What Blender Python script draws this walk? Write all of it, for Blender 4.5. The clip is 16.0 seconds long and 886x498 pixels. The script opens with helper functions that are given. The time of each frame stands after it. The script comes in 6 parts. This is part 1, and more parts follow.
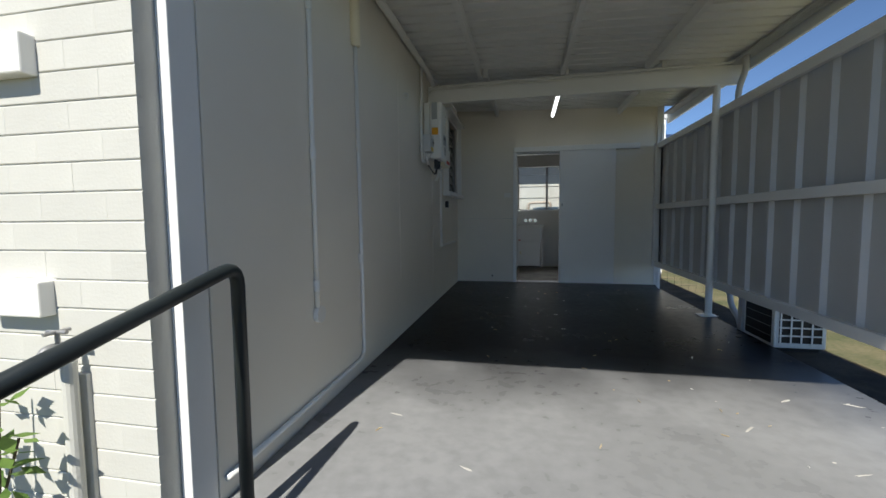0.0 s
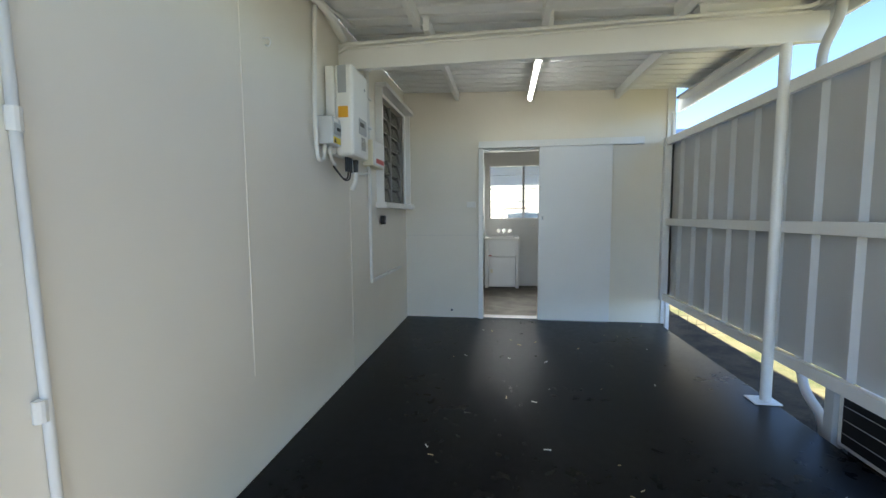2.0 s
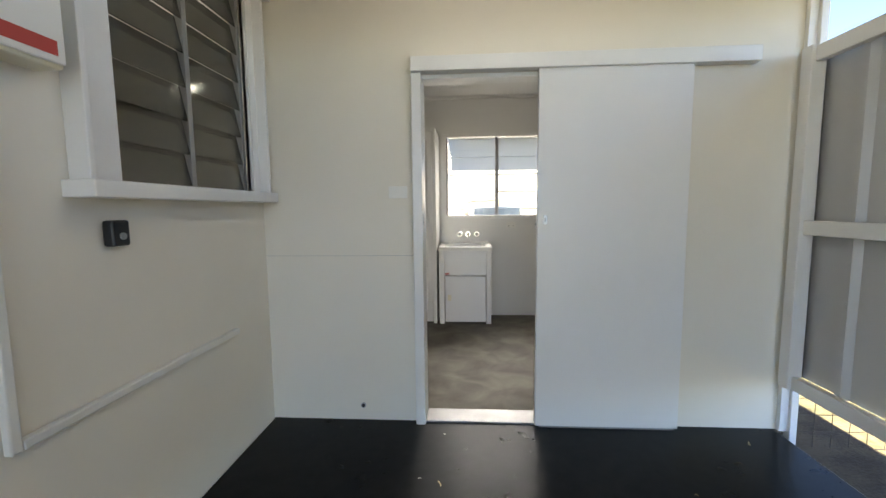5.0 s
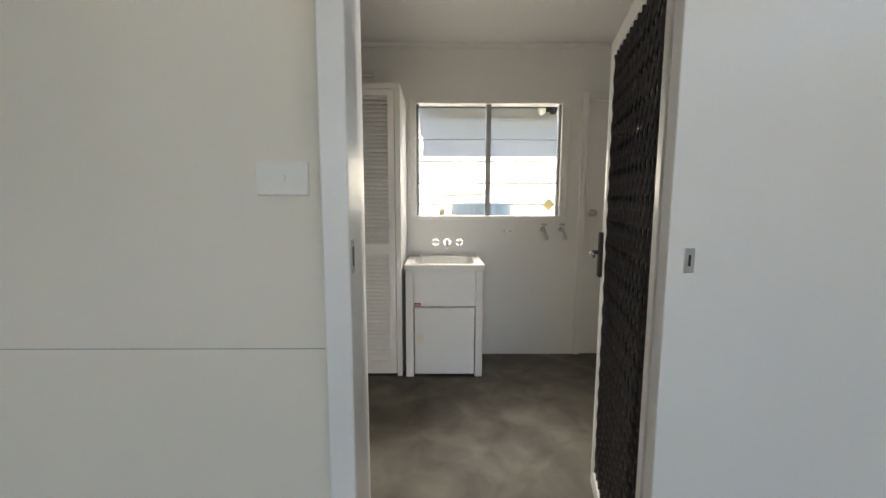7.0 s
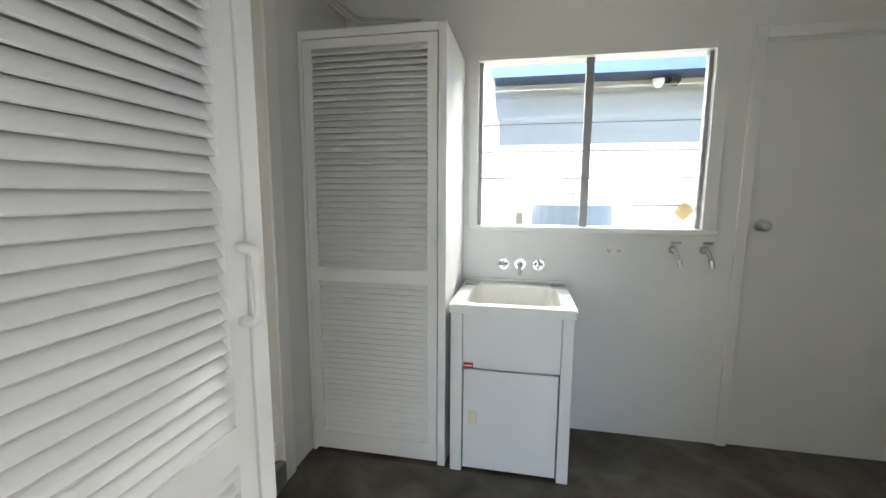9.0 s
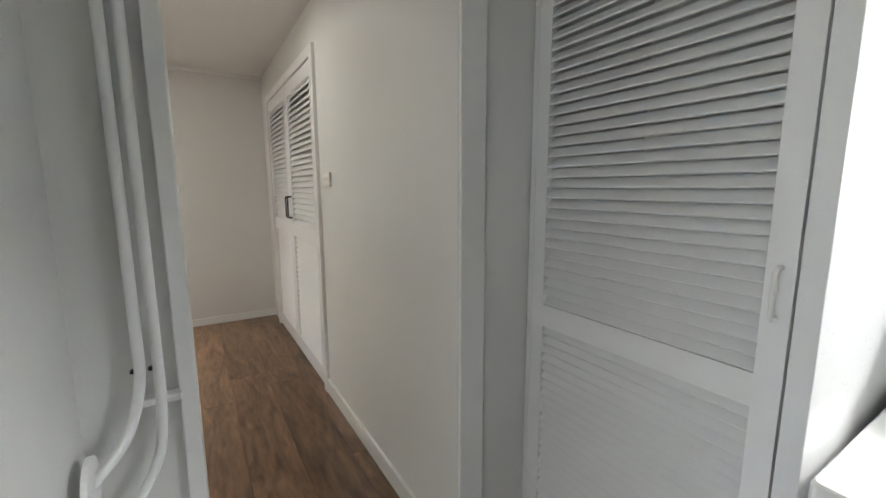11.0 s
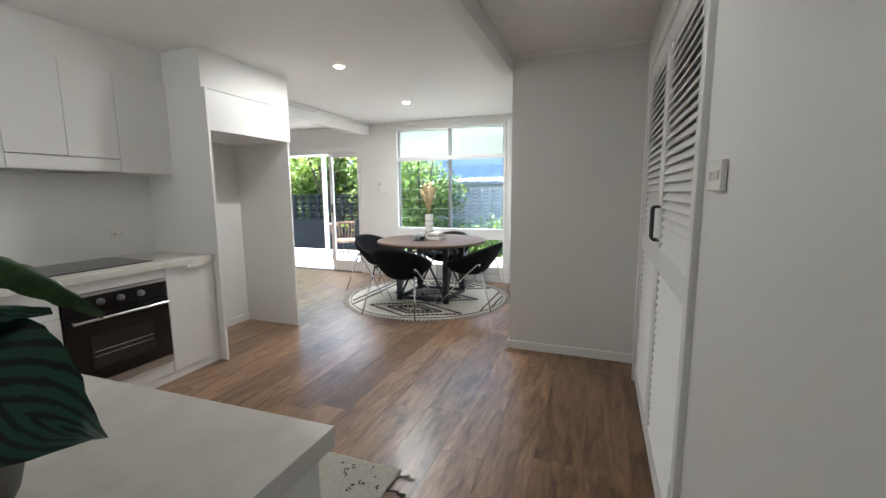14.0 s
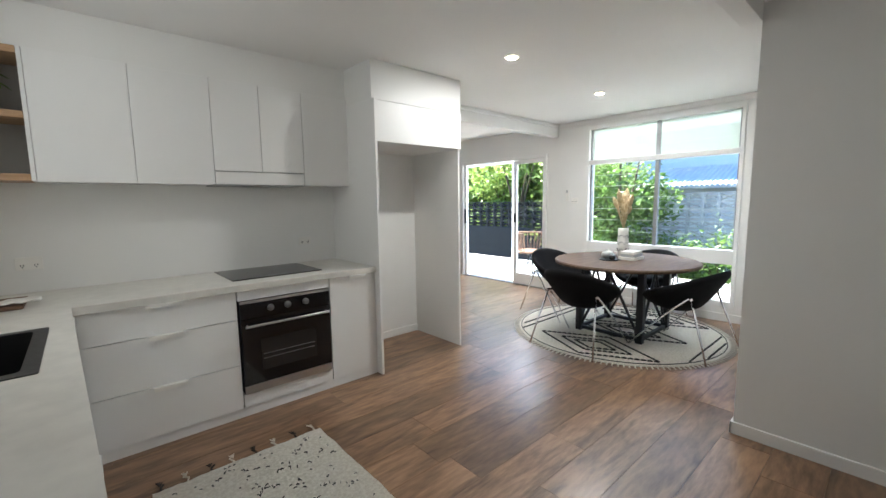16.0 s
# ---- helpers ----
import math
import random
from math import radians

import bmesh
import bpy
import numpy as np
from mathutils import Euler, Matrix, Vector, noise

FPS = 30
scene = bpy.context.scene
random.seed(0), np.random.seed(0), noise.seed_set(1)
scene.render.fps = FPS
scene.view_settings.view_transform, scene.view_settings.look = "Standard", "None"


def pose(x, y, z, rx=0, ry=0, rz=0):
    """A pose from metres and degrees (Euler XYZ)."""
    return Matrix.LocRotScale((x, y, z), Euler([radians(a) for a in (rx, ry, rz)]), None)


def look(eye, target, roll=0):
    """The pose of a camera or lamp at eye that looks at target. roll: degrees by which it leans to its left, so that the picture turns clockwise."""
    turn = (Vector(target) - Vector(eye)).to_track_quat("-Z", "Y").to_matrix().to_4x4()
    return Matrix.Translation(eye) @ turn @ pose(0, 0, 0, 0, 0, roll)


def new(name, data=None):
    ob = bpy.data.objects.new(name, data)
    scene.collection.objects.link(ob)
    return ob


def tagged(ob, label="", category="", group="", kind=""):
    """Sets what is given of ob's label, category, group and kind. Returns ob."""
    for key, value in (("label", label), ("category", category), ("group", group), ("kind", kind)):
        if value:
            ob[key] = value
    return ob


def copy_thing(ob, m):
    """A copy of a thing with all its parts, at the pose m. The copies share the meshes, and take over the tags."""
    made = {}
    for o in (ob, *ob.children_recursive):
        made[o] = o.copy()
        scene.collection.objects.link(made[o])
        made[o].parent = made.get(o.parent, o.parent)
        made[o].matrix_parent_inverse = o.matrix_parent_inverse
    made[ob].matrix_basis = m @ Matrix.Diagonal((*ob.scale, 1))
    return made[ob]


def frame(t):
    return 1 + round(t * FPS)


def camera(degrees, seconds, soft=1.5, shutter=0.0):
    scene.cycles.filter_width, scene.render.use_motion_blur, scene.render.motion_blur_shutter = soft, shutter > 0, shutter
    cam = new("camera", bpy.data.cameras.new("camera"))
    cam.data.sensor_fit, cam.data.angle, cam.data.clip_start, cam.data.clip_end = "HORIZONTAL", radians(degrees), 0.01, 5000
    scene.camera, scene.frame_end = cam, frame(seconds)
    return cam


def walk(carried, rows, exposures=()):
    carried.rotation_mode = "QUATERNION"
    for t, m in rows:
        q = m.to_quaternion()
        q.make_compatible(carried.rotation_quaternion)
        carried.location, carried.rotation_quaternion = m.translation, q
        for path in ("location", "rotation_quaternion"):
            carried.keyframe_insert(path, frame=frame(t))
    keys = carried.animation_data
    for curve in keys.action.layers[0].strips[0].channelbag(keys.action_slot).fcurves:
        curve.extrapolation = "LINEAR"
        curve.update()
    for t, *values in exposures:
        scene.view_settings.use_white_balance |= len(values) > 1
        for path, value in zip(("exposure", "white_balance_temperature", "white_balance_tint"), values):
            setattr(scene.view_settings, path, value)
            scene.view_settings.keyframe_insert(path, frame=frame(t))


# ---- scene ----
cam = camera(94.7, 16.0)
PATH = [
    (0, (1.088, -6.763, 1.035), (0.7, -4.806, 0.89), -0.5),
    (0.5, (1.094, -6.34, 1.079), (0.739, -4.378, 0.925), -0.2),
    (1, (1.106, -5.897, 1.128), (0.763, -3.933, 0.973), -0.2),
    (1.5, (1.145, -5.486, 1.177), (0.83, -3.517, 1.022), -0.2),
    (2, (1.211, -5.058, 1.284), (0.922, -3.085, 1.121), -0.4),
    (2.5, (1.22, -4.653, 1.309), (0.951, -2.678, 1.137), -0.5),
    (3, (1.253, -4.231, 1.309), (0.996, -2.256, 1.13), -0.5),
    (3.5, (1.279, -3.773, 1.317), (1.037, -1.796, 1.131), -0.5),
    (4, (1.273, -3.331, 1.337), (1.049, -1.353, 1.145), -0.5),
    (4.2, (1.283, -3.134, 1.318), (1.069, -1.154, 1.131), -0.6),
    (6.3, (1.143, -1.387, 1.343), (1.153, 0.599, 1.113), 0.0),
    (6.5, (1.139, -1.224, 1.361), (1.152, 0.762, 1.128), 0.0),
    (7, (1.159, -0.888, 1.373), (1.179, 1.098, 1.132), 0.1),
    (7.5, (1.18, -0.573, 1.389), (1.196, 1.412, 1.141), 0.2),
    (8, (1.201, -0.287, 1.367), (1.148, 1.698, 1.13), 0.2),
    (8.5, (1.196, -0.038, 1.378), (1.024, 1.939, 1.129), 0.3),
    (9, (1.241, 0.228, 1.416), (0.861, 2.174, 1.152), 0.3),
    (9.5, (1.255, 0.441, 1.41), (0.606, 2.314, 1.143), -0.1),
    (9.7, (1.243, 0.556, 1.414), (0.454, 2.373, 1.144), -0.1),
    (11.8, (0.92, 1.482, 1.412), (-1.014, 1.889, 1.109), -0.6),
    (12, (0.843, 1.522, 1.415), (-1.115, 1.795, 1.114), -0.7),
    (12.5, (0.637, 1.63, 1.408), (-1.34, 1.578, 1.11), -0.6),
    (13, (0.427, 1.687, 1.42), (-1.525, 1.366, 1.132), -0.4),
    (13.5, (0.202, 1.665, 1.42), (-1.703, 1.128, 1.135), -0.5),
    (14, (0.02, 1.618, 1.422), (-1.829, 0.908, 1.147), -0.5),
    (14.5, (-0.154, 1.595, 1.408), (-1.928, 0.712, 1.137), -0.6),
    (15, (-0.36, 1.558, 1.439), (-2.028, 0.485, 1.182), -0.7),
    (15.5, (-0.471, 1.523, 1.464), (-1.986, 0.243, 1.209), -0.7),
    (16, (-0.597, 1.496, 1.452), (-1.915, 0.01, 1.218), -0.8),
]
walk(cam, [(t, look(eye, target, roll)) for t, eye, target, roll in PATH], [(0.0, 1.02, 6500, 7), (0.5, 1.55, 6600, 4), (1.0, 2.05, 6650, 4), (2.5, 3.2, 6900, 8), (4.2, 3.33, 7450, 12), (6.3, 3.4, 7650, 12), (7.3, 3.38, 7600, 12), (8.0, 3.35, 7200, 10), (8.5, 3.66, 6800, 8), (9.0, 3.82, 6700, 8), (9.7, 3.76, 6650, 8), (11.8, 3.98, 6450, 10), (12.6, 3.74, 6350, 10), (13.5, 3.56, 6150, 9), (14.5, 3.62, 6050, 8), (16.0, 3.62, 6000, 7)])

# ---- world and light ----
SUN_EL = radians(50.7)
TRAVEL = Vector((0.13 * math.cos(SUN_EL), 0.9915 * math.cos(SUN_EL), -math.sin(SUN_EL)))
world = bpy.data.worlds.new("world")
scene.world = world
world.use_nodes = True
wn = world.node_tree.nodes
sky = wn.new("ShaderNodeTexSky")
sky.sky_type, sky.sun_disc = "NISHITA", False
sky.air_density, sky.dust_density, sky.ozone_density = 0.6, 0.05, 5.0
sky.sun_elevation, sky.sun_rotation = SUN_EL, radians(187.5)
world.node_tree.links.new(sky.outputs[0], wn["Background"].inputs[0])
wn["Background"].inputs[1].default_value = 0.072
sun = new("sun", bpy.data.lights.new("sun", "SUN"))
sun.data.energy, sun.data.angle, sun.data.color = 3.5, radians(0.55), (1.0, 0.95, 0.88)
sun.rotation_mode = "QUATERNION"
sun.rotation_quaternion = TRAVEL.to_track_quat("-Z", "Y")


# the downlights' lamps
for lx, ly, lz, lw in ((-3.03, -0.47, 2.46, 1.5), (-4.5, -0.565, 2.46, 2.2), (-1.33, 1.30, 2.438, 0.25)):
    lamp = new("downlight_lamp", bpy.data.lights.new("downlight_lamp", "AREA"))
    lamp.data.shape, lamp.data.size, lamp.data.energy, lamp.data.color = "DISK", 0.085, lw, (1.0, 0.96, 0.91)
    lamp.location = (lx, ly, lz)

# added unseen lamp above the laundry window, standing in for sky between the houses
lamp = new("daylight_fill_lamp", bpy.data.lights.new("daylight_fill_lamp", "AREA"))
lamp.data.shape, lamp.data.size, lamp.data.size_y, lamp.data.energy, lamp.data.color = "RECTANGLE", 3.2, 0.6, 18, (0.97, 0.98, 1.0)
lamp.matrix_basis = look((1.7, 4.5, 3.15), (1.2, 0.9, 1.0))

# added fill lamp in the entry doorway, brightens the laundry beyond the carport's own light
lamp = new("daylight_fill_lamp", bpy.data.lights.new("daylight_fill_lamp", "AREA"))
lamp.data.shape, lamp.data.size, lamp.data.size_y, lamp.data.energy, lamp.data.color = "RECTANGLE", 0.7, 1.9, 0.42, (0.97, 0.98, 1.0)
lamp.matrix_basis = look((1.36, 0.17, 1.05), (0.95, 1.9, 1.15))

# added lamp just inside the kitchen's louvre window, in place of carport daylight
lamp = new("daylight_fill_lamp", bpy.data.lights.new("daylight_fill_lamp", "AREA"))
lamp.data.shape, lamp.data.size, lamp.data.size_y, lamp.data.energy, lamp.data.color = "RECTANGLE", 0.85, 1.0, 0.65, (1.0, 0.97, 0.92)
lamp.matrix_basis = look((-0.115, -0.58, 1.95), (-2.0, -0.58, 1.75))

# added unseen lamps above dining window and patio door, in place of western sky
for eye, aim, wide, watt in (((-6.5, -0.5, 2.9), (-4.4, -0.4, 0.9), 1.7, 11), ((-6.6, -2.9, 2.75), (-4.6, -2.3, 0.2), 1.6, 20)):
    lamp = new("daylight_fill_lamp", bpy.data.lights.new("daylight_fill_lamp", "AREA"))
    lamp.data.shape, lamp.data.size, lamp.data.size_y, lamp.data.energy, lamp.data.color = "RECTANGLE", wide, 0.6, watt, (0.92, 0.96, 1.0)
    lamp.matrix_basis = look(eye, aim)

# ---- materials ----


def nodes_of(name):
    m = bpy.data.materials.new(name)
    m.use_nodes = True
    nt = m.node_tree
    return m, nt, nt.nodes, nt.links, nt.nodes["Principled BSDF"]


def surface(name, color, rough=0.6, vary=0.08, scale=6.0, bump=0.1, bump_scale=60.0, metal=0.0, coords="Object", random_tint=0.0, spec=0.5):
    """Paint, plaster, metal: a base colour with broad and fine variation and a fine relief."""
    m, nt, n, l, p = nodes_of(name)
    co = n.new("ShaderNodeTexCoord")
    big, fine = n.new("ShaderNodeTexNoise"), n.new("ShaderNodeTexNoise")
    big.inputs["Scale"].default_value, fine.inputs["Scale"].default_value = scale * 0.35, bump_scale
    big.inputs["Detail"].default_value, fine.inputs["Detail"].default_value = 4, 3
    l.new(co.outputs[coords], big.inputs["Vector"]), l.new(co.outputs[coords], fine.inputs["Vector"])
    ramp = n.new("ShaderNodeMapRange")
    ramp.inputs[1].default_value, ramp.inputs[2].default_value = 0.3, 0.7
    ramp.inputs[3].default_value, ramp.inputs[4].default_value = 1 - vary, 1 + vary * 0.4
    l.new(big.outputs[0], ramp.inputs[0])
    mul = n.new("ShaderNodeMix")
    mul.data_type, mul.blend_type = "RGBA", "MULTIPLY"
    mul.inputs[0].default_value = 1
    mul.inputs[6].default_value = (*color, 1)
    l.new(ramp.outputs[0], mul.inputs[7])
    out = mul.outputs[2]
    if random_tint:
        info = n.new("ShaderNodeObjectInfo")
        r2 = n.new("ShaderNodeMapRange")
        r2.inputs[3].default_value, r2.inputs[4].default_value = 1 - random_tint, 1 + random_tint
        l.new(info.outputs["Random"], r2.inputs[0])
        m2 = n.new("ShaderNodeMix")
        m2.data_type, m2.blend_type = "RGBA", "MULTIPLY"
        m2.inputs[0].default_value = 1
        l.new(out, m2.inputs[6]), l.new(r2.outputs[0], m2.inputs[7])
        out = m2.outputs[2]
    l.new(out, p.inputs["Base Color"])
    rr = n.new("ShaderNodeMapRange")
    rr.inputs[3].default_value, rr.inputs[4].default_value = max(rough - 0.07, 0.03), min(rough + 0.07, 1)
    l.new(fine.outputs[0], rr.inputs[0]), l.new(rr.outputs[0], p.inputs["Roughness"])
    p.inputs["Metallic"].default_value = metal
    p.inputs["Specular IOR Level"].default_value = spec
    if bump:
        b = n.new("ShaderNodeBump")
        b.inputs["Strength"].default_value, b.inputs["Distance"].default_value = bump, 0.002
        l.new(fine.outputs[0], b.inputs["Height"]), l.new(b.outputs[0], p.inputs["Normal"])
    return m


def glass_material(name, color=(0.97, 0.99, 0.98), rough=0.0):
    m, nt, n, l, p = nodes_of(name)
    p.inputs["Base Color"].default_value = (*color, 1)
    p.inputs["Transmission Weight"].default_value = 1
    p.inputs["Roughness"].default_value = rough
    p.inputs["IOR"].default_value = 1.3
    return m


def glow(name, color, strength):
    m, nt, n, l, p = nodes_of(name)
    p.inputs["Base Color"].default_value = (*color, 1)
    p.inputs["Emission Color"].default_value, p.inputs["Emission Strength"].default_value = (*color, 1), strength
    return m


def slab_material():
    """Dark painted concrete: satin, with dusty worn patches, fine scuffs and painted-in sun at the front."""
    m, nt, n, l, p = nodes_of("dark_painted_concrete")
    co = n.new("ShaderNodeTexCoord")
    dust, scuff, fine = (n.new("ShaderNodeTexNoise") for _ in range(3))
    dust.inputs["Scale"].default_value, dust.inputs["Detail"].default_value, dust.inputs["Distortion"].default_value = 1.5, 9, 0.4
    scuff.inputs["Scale"].default_value, scuff.inputs["Detail"].default_value = 13, 10
    fine.inputs["Scale"].default_value, fine.inputs["Detail"].default_value = 180, 2
    for t in (dust, scuff, fine):
        l.new(co.outputs["Object"], t.inputs["Vector"])
    mixf = n.new("ShaderNodeMath")
    mixf.operation = "MULTIPLY"
    l.new(dust.outputs[0], mixf.inputs[0]), l.new(scuff.outputs[0], mixf.inputs[1])
    ramp = n.new("ShaderNodeValToRGB")
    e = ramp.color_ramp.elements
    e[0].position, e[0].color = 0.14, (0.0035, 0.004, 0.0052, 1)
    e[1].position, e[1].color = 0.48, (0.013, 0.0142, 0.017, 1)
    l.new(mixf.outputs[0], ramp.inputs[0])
    # front end's dusty grey also carries the sunlit brightness, painted into the colour
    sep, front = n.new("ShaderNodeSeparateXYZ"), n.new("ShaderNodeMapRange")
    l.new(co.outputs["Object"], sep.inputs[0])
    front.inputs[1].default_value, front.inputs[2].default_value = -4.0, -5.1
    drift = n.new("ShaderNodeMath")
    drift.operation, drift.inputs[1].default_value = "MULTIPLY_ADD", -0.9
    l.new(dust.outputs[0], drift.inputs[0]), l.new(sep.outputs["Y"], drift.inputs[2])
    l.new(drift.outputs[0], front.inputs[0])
    sunlit_dust = n.new("ShaderNodeMapRange")
    sunlit_dust.inputs[1].default_value, sunlit_dust.inputs[2].default_value = 0.13, 0.36
    sunlit_dust.inputs[3].default_value, sunlit_dust.inputs[4].default_value = 0.78, 1.0
    l.new(mixf.outputs[0], sunlit_dust.inputs[0])
    sunlit_mix = n.new("ShaderNodeMath")
    sunlit_mix.operation = "MULTIPLY"
    l.new(front.outputs[0], sunlit_mix.inputs[0]), l.new(sunlit_dust.outputs[0], sunlit_mix.inputs[1])
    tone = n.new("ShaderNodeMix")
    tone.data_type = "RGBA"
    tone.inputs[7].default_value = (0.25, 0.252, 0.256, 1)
    l.new(sunlit_mix.outputs[0], tone.inputs[0]), l.new(ramp.outputs[0], tone.inputs[6])
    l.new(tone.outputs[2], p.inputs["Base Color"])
    r = n.new("ShaderNodeMapRange")
    r.inputs[1].default_value, r.inputs[2].default_value = 0.15, 0.45
    p.inputs["Specular IOR Level"].default_value = 0.11
    r.inputs[3].default_value, r.inputs[4].default_value = 0.27, 0.38
    l.new(mixf.outputs[0], r.inputs[0]), l.new(r.outputs[0], p.inputs["Roughness"])
    b = n.new("ShaderNodeBump")
    b.inputs["Strength"].default_value, b.inputs["Distance"].default_value = 0.12, 0.002
    l.new(fine.outputs[0], b.inputs["Height"]), l.new(b.outputs[0], p.inputs["Normal"])
    return m


def concrete_material():
    """Bare screed: blotched grey-brown."""
    m, nt, n, l, p = nodes_of("bare_concrete")
    co = n.new("ShaderNodeTexCoord")
    a, f = n.new("ShaderNodeTexNoise"), n.new("ShaderNodeTexNoise")
    a.inputs["Scale"].default_value, a.inputs["Detail"].default_value, a.inputs["Distortion"].default_value = 4.2, 9, 0.5
    f.inputs["Scale"].default_value, f.inputs["Detail"].default_value = 90, 4
    l.new(co.outputs["Object"], a.inputs["Vector"]), l.new(co.outputs["Object"], f.inputs["Vector"])
    ramp = n.new("ShaderNodeValToRGB")
    e = ramp.color_ramp.elements
    e[0].position, e[0].color = 0.3, (0.066, 0.058, 0.045, 1)
    e[1].position, e[1].color = 0.7, (0.165, 0.15, 0.122, 1)
    mid = e.new(0.5)
    mid.color = (0.11, 0.098, 0.078, 1)
    l.new(a.outputs[0], ramp.inputs[0]), l.new(ramp.outputs[0], p.inputs["Base Color"])
    p.inputs["Roughness"].default_value, p.inputs["Specular IOR Level"].default_value = 0.65, 0.3
    b = n.new("ShaderNodeBump")
    b.inputs["Strength"].default_value, b.inputs["Distance"].default_value = 0.25, 0.002
    l.new(f.outputs[0], b.inputs["Height"]), l.new(b.outputs[0], p.inputs["Normal"])
    return m


def wood_material(name, dark, light, along="X", scale=1.0, rough=0.4, tint=0.25, stretch=9.0, contrast=(0.33, 0.68)):
    """Timber grain stretched along one axis; each piece shifts and tints by its own random value."""
    m, nt, n, l, p = nodes_of(name)
    co, mp, info = n.new("ShaderNodeTexCoord"), n.new("ShaderNodeMapping"), n.new("ShaderNodeObjectInfo")
    s = {"X": (1, stretch, stretch), "Y": (stretch, 1, stretch), "Z": (stretch, stretch, 1)}[along]
    mp.inputs["Scale"].default_value = [v * scale for v in s]
    sh = n.new("ShaderNodeVectorMath")
    sh.operation = "SCALE"
    sh.inputs[0].default_value = (37, 53, 11)
    l.new(info.outputs["Random"], sh.inputs["Scale"])
    l.new(sh.outputs[0], mp.inputs["Location"]), l.new(co.outputs["Object"], mp.inputs["Vector"])
    a, f = n.new("ShaderNodeTexNoise"), n.new("ShaderNodeTexNoise")
    a.inputs["Scale"].default_value, a.inputs["Detail"].default_value, a.inputs["Distortion"].default_value = 1.3, 6, 1.4
    f.inputs["Scale"].default_value, f.inputs["Detail"].default_value = 6, 5
    l.new(mp.outputs[0], a.inputs["Vector"]), l.new(mp.outputs[0], f.inputs["Vector"])
    add = n.new("ShaderNodeMath")
    add.operation = "MULTIPLY_ADD"
    add.inputs[1].default_value = 0.35
    l.new(f.outputs[0], add.inputs[0])
    half = n.new("ShaderNodeMath")
    half.operation = "MULTIPLY"
    half.inputs[1].default_value = 0.65
    l.new(a.outputs[0], half.inputs[0]), l.new(half.outputs[0], add.inputs[2])
    ramp = n.new("ShaderNodeValToRGB")
    e = ramp.color_ramp.elements
    e[0].position, e[0].color = contrast[0], (*dark, 1)
    e[1].position, e[1].color = contrast[1], (*light, 1)
    l.new(add.outputs[0], ramp.inputs[0])
    r2 = n.new("ShaderNodeMapRange")
    r2.inputs[3].default_value, r2.inputs[4].default_value = 1 - tint, 1 + tint
    l.new(info.outputs["Random"], r2.inputs[0])
    mul = n.new("ShaderNodeMix")
    mul.data_type, mul.blend_type = "RGBA", "MULTIPLY"
    mul.inputs[0].default_value = 1
    l.new(ramp.outputs[0], mul.inputs[6]), l.new(r2.outputs[0], mul.inputs[7])
    l.new(mul.outputs[2], p.inputs["Base Color"])
    p.inputs["Roughness"].default_value = rough
    b = n.new("ShaderNodeBump")
    b.inputs["Strength"].default_value, b.inputs["Distance"].default_value = 0.15, 0.001
    l.new(f.outputs[0], b.inputs["Height"]), l.new(b.outputs[0], p.inputs["Normal"])
    return m


def two_tone(name, a, b, scale, rough=0.9, bump=0.6, low=0.4, high=0.6, detail=6):
    """Grass, soil, foliage, pile: two colours blended by noise, with relief."""
    m, nt, n, l, p = nodes_of(name)
    co, t, f = n.new("ShaderNodeTexCoord"), n.new("ShaderNodeTexNoise"), n.new("ShaderNodeTexNoise")
    t.inputs["Scale"].default_value, t.inputs["Detail"].default_value = scale, detail
    f.inputs["Scale"].default_value, f.inputs["Detail"].default_value = scale * 14, 3
    l.new(co.outputs["Object"], t.inputs["Vector"]), l.new(co.outputs["Object"], f.inputs["Vector"])
    ramp = n.new("ShaderNodeValToRGB")
    e = ramp.color_ramp.elements
    e[0].position, e[0].color, e[1].position, e[1].color = low, (*a, 1), high, (*b, 1)
    mx = n.new("ShaderNodeMix")
    mx.inputs[0].default_value = 0.3
    l.new(t.outputs[0], mx.inputs[2]), l.new(f.outputs[0], mx.inputs[3])
    l.new(mx.outputs[0], ramp.inputs[0]), l.new(ramp.outputs[0], p.inputs["Base Color"])
    p.inputs["Roughness"].default_value = rough
    bp = n.new("ShaderNodeBump")
    bp.inputs["Strength"].default_value, bp.inputs["Distance"].default_value = bump, 0.01
    l.new(f.outputs[0], bp.inputs["Height"]), l.new(bp.outputs[0], p.inputs["Normal"])
    return m


CREAM = surface("cream_wall_paint", (0.81, 0.762, 0.665), 0.55, 0.05, 3, 0.12, 140)
WHITE = surface("white_wall_paint", (0.80, 0.795, 0.77), 0.5, 0.04, 3, 0.1, 120)
GREYW = surface("pale_grey_wall_paint", (0.72, 0.715, 0.69), 0.5, 0.04, 3, 0.1, 120)
GLOSSW = surface("gloss_white_trim", (0.81, 0.805, 0.785), 0.3, 0.03, 5, 0.03, 220)
BRICKP = surface("painted_brick", (0.57, 0.56, 0.51), 0.7, 0.08, 9, 0.5, 90, random_tint=0.03)
MORTAR = surface("painted_mortar", (0.56, 0.55, 0.50), 0.8, 0.1, 12, 0.5, 120)
METALW = surface("white_steel_sheet", (0.52, 0.52, 0.515), 0.4, 0.07, 4, 0.05, 30)
ROOFW = surface("white_roof_sheet", (0.85, 0.85, 0.83), 0.5, 0.08, 3, 0.06, 40)
CEILW = surface("white_ceiling_paint", (0.80, 0.79, 0.77), 0.7, 0.03, 3, 0.05, 90)
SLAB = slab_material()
SCREED = concrete_material()
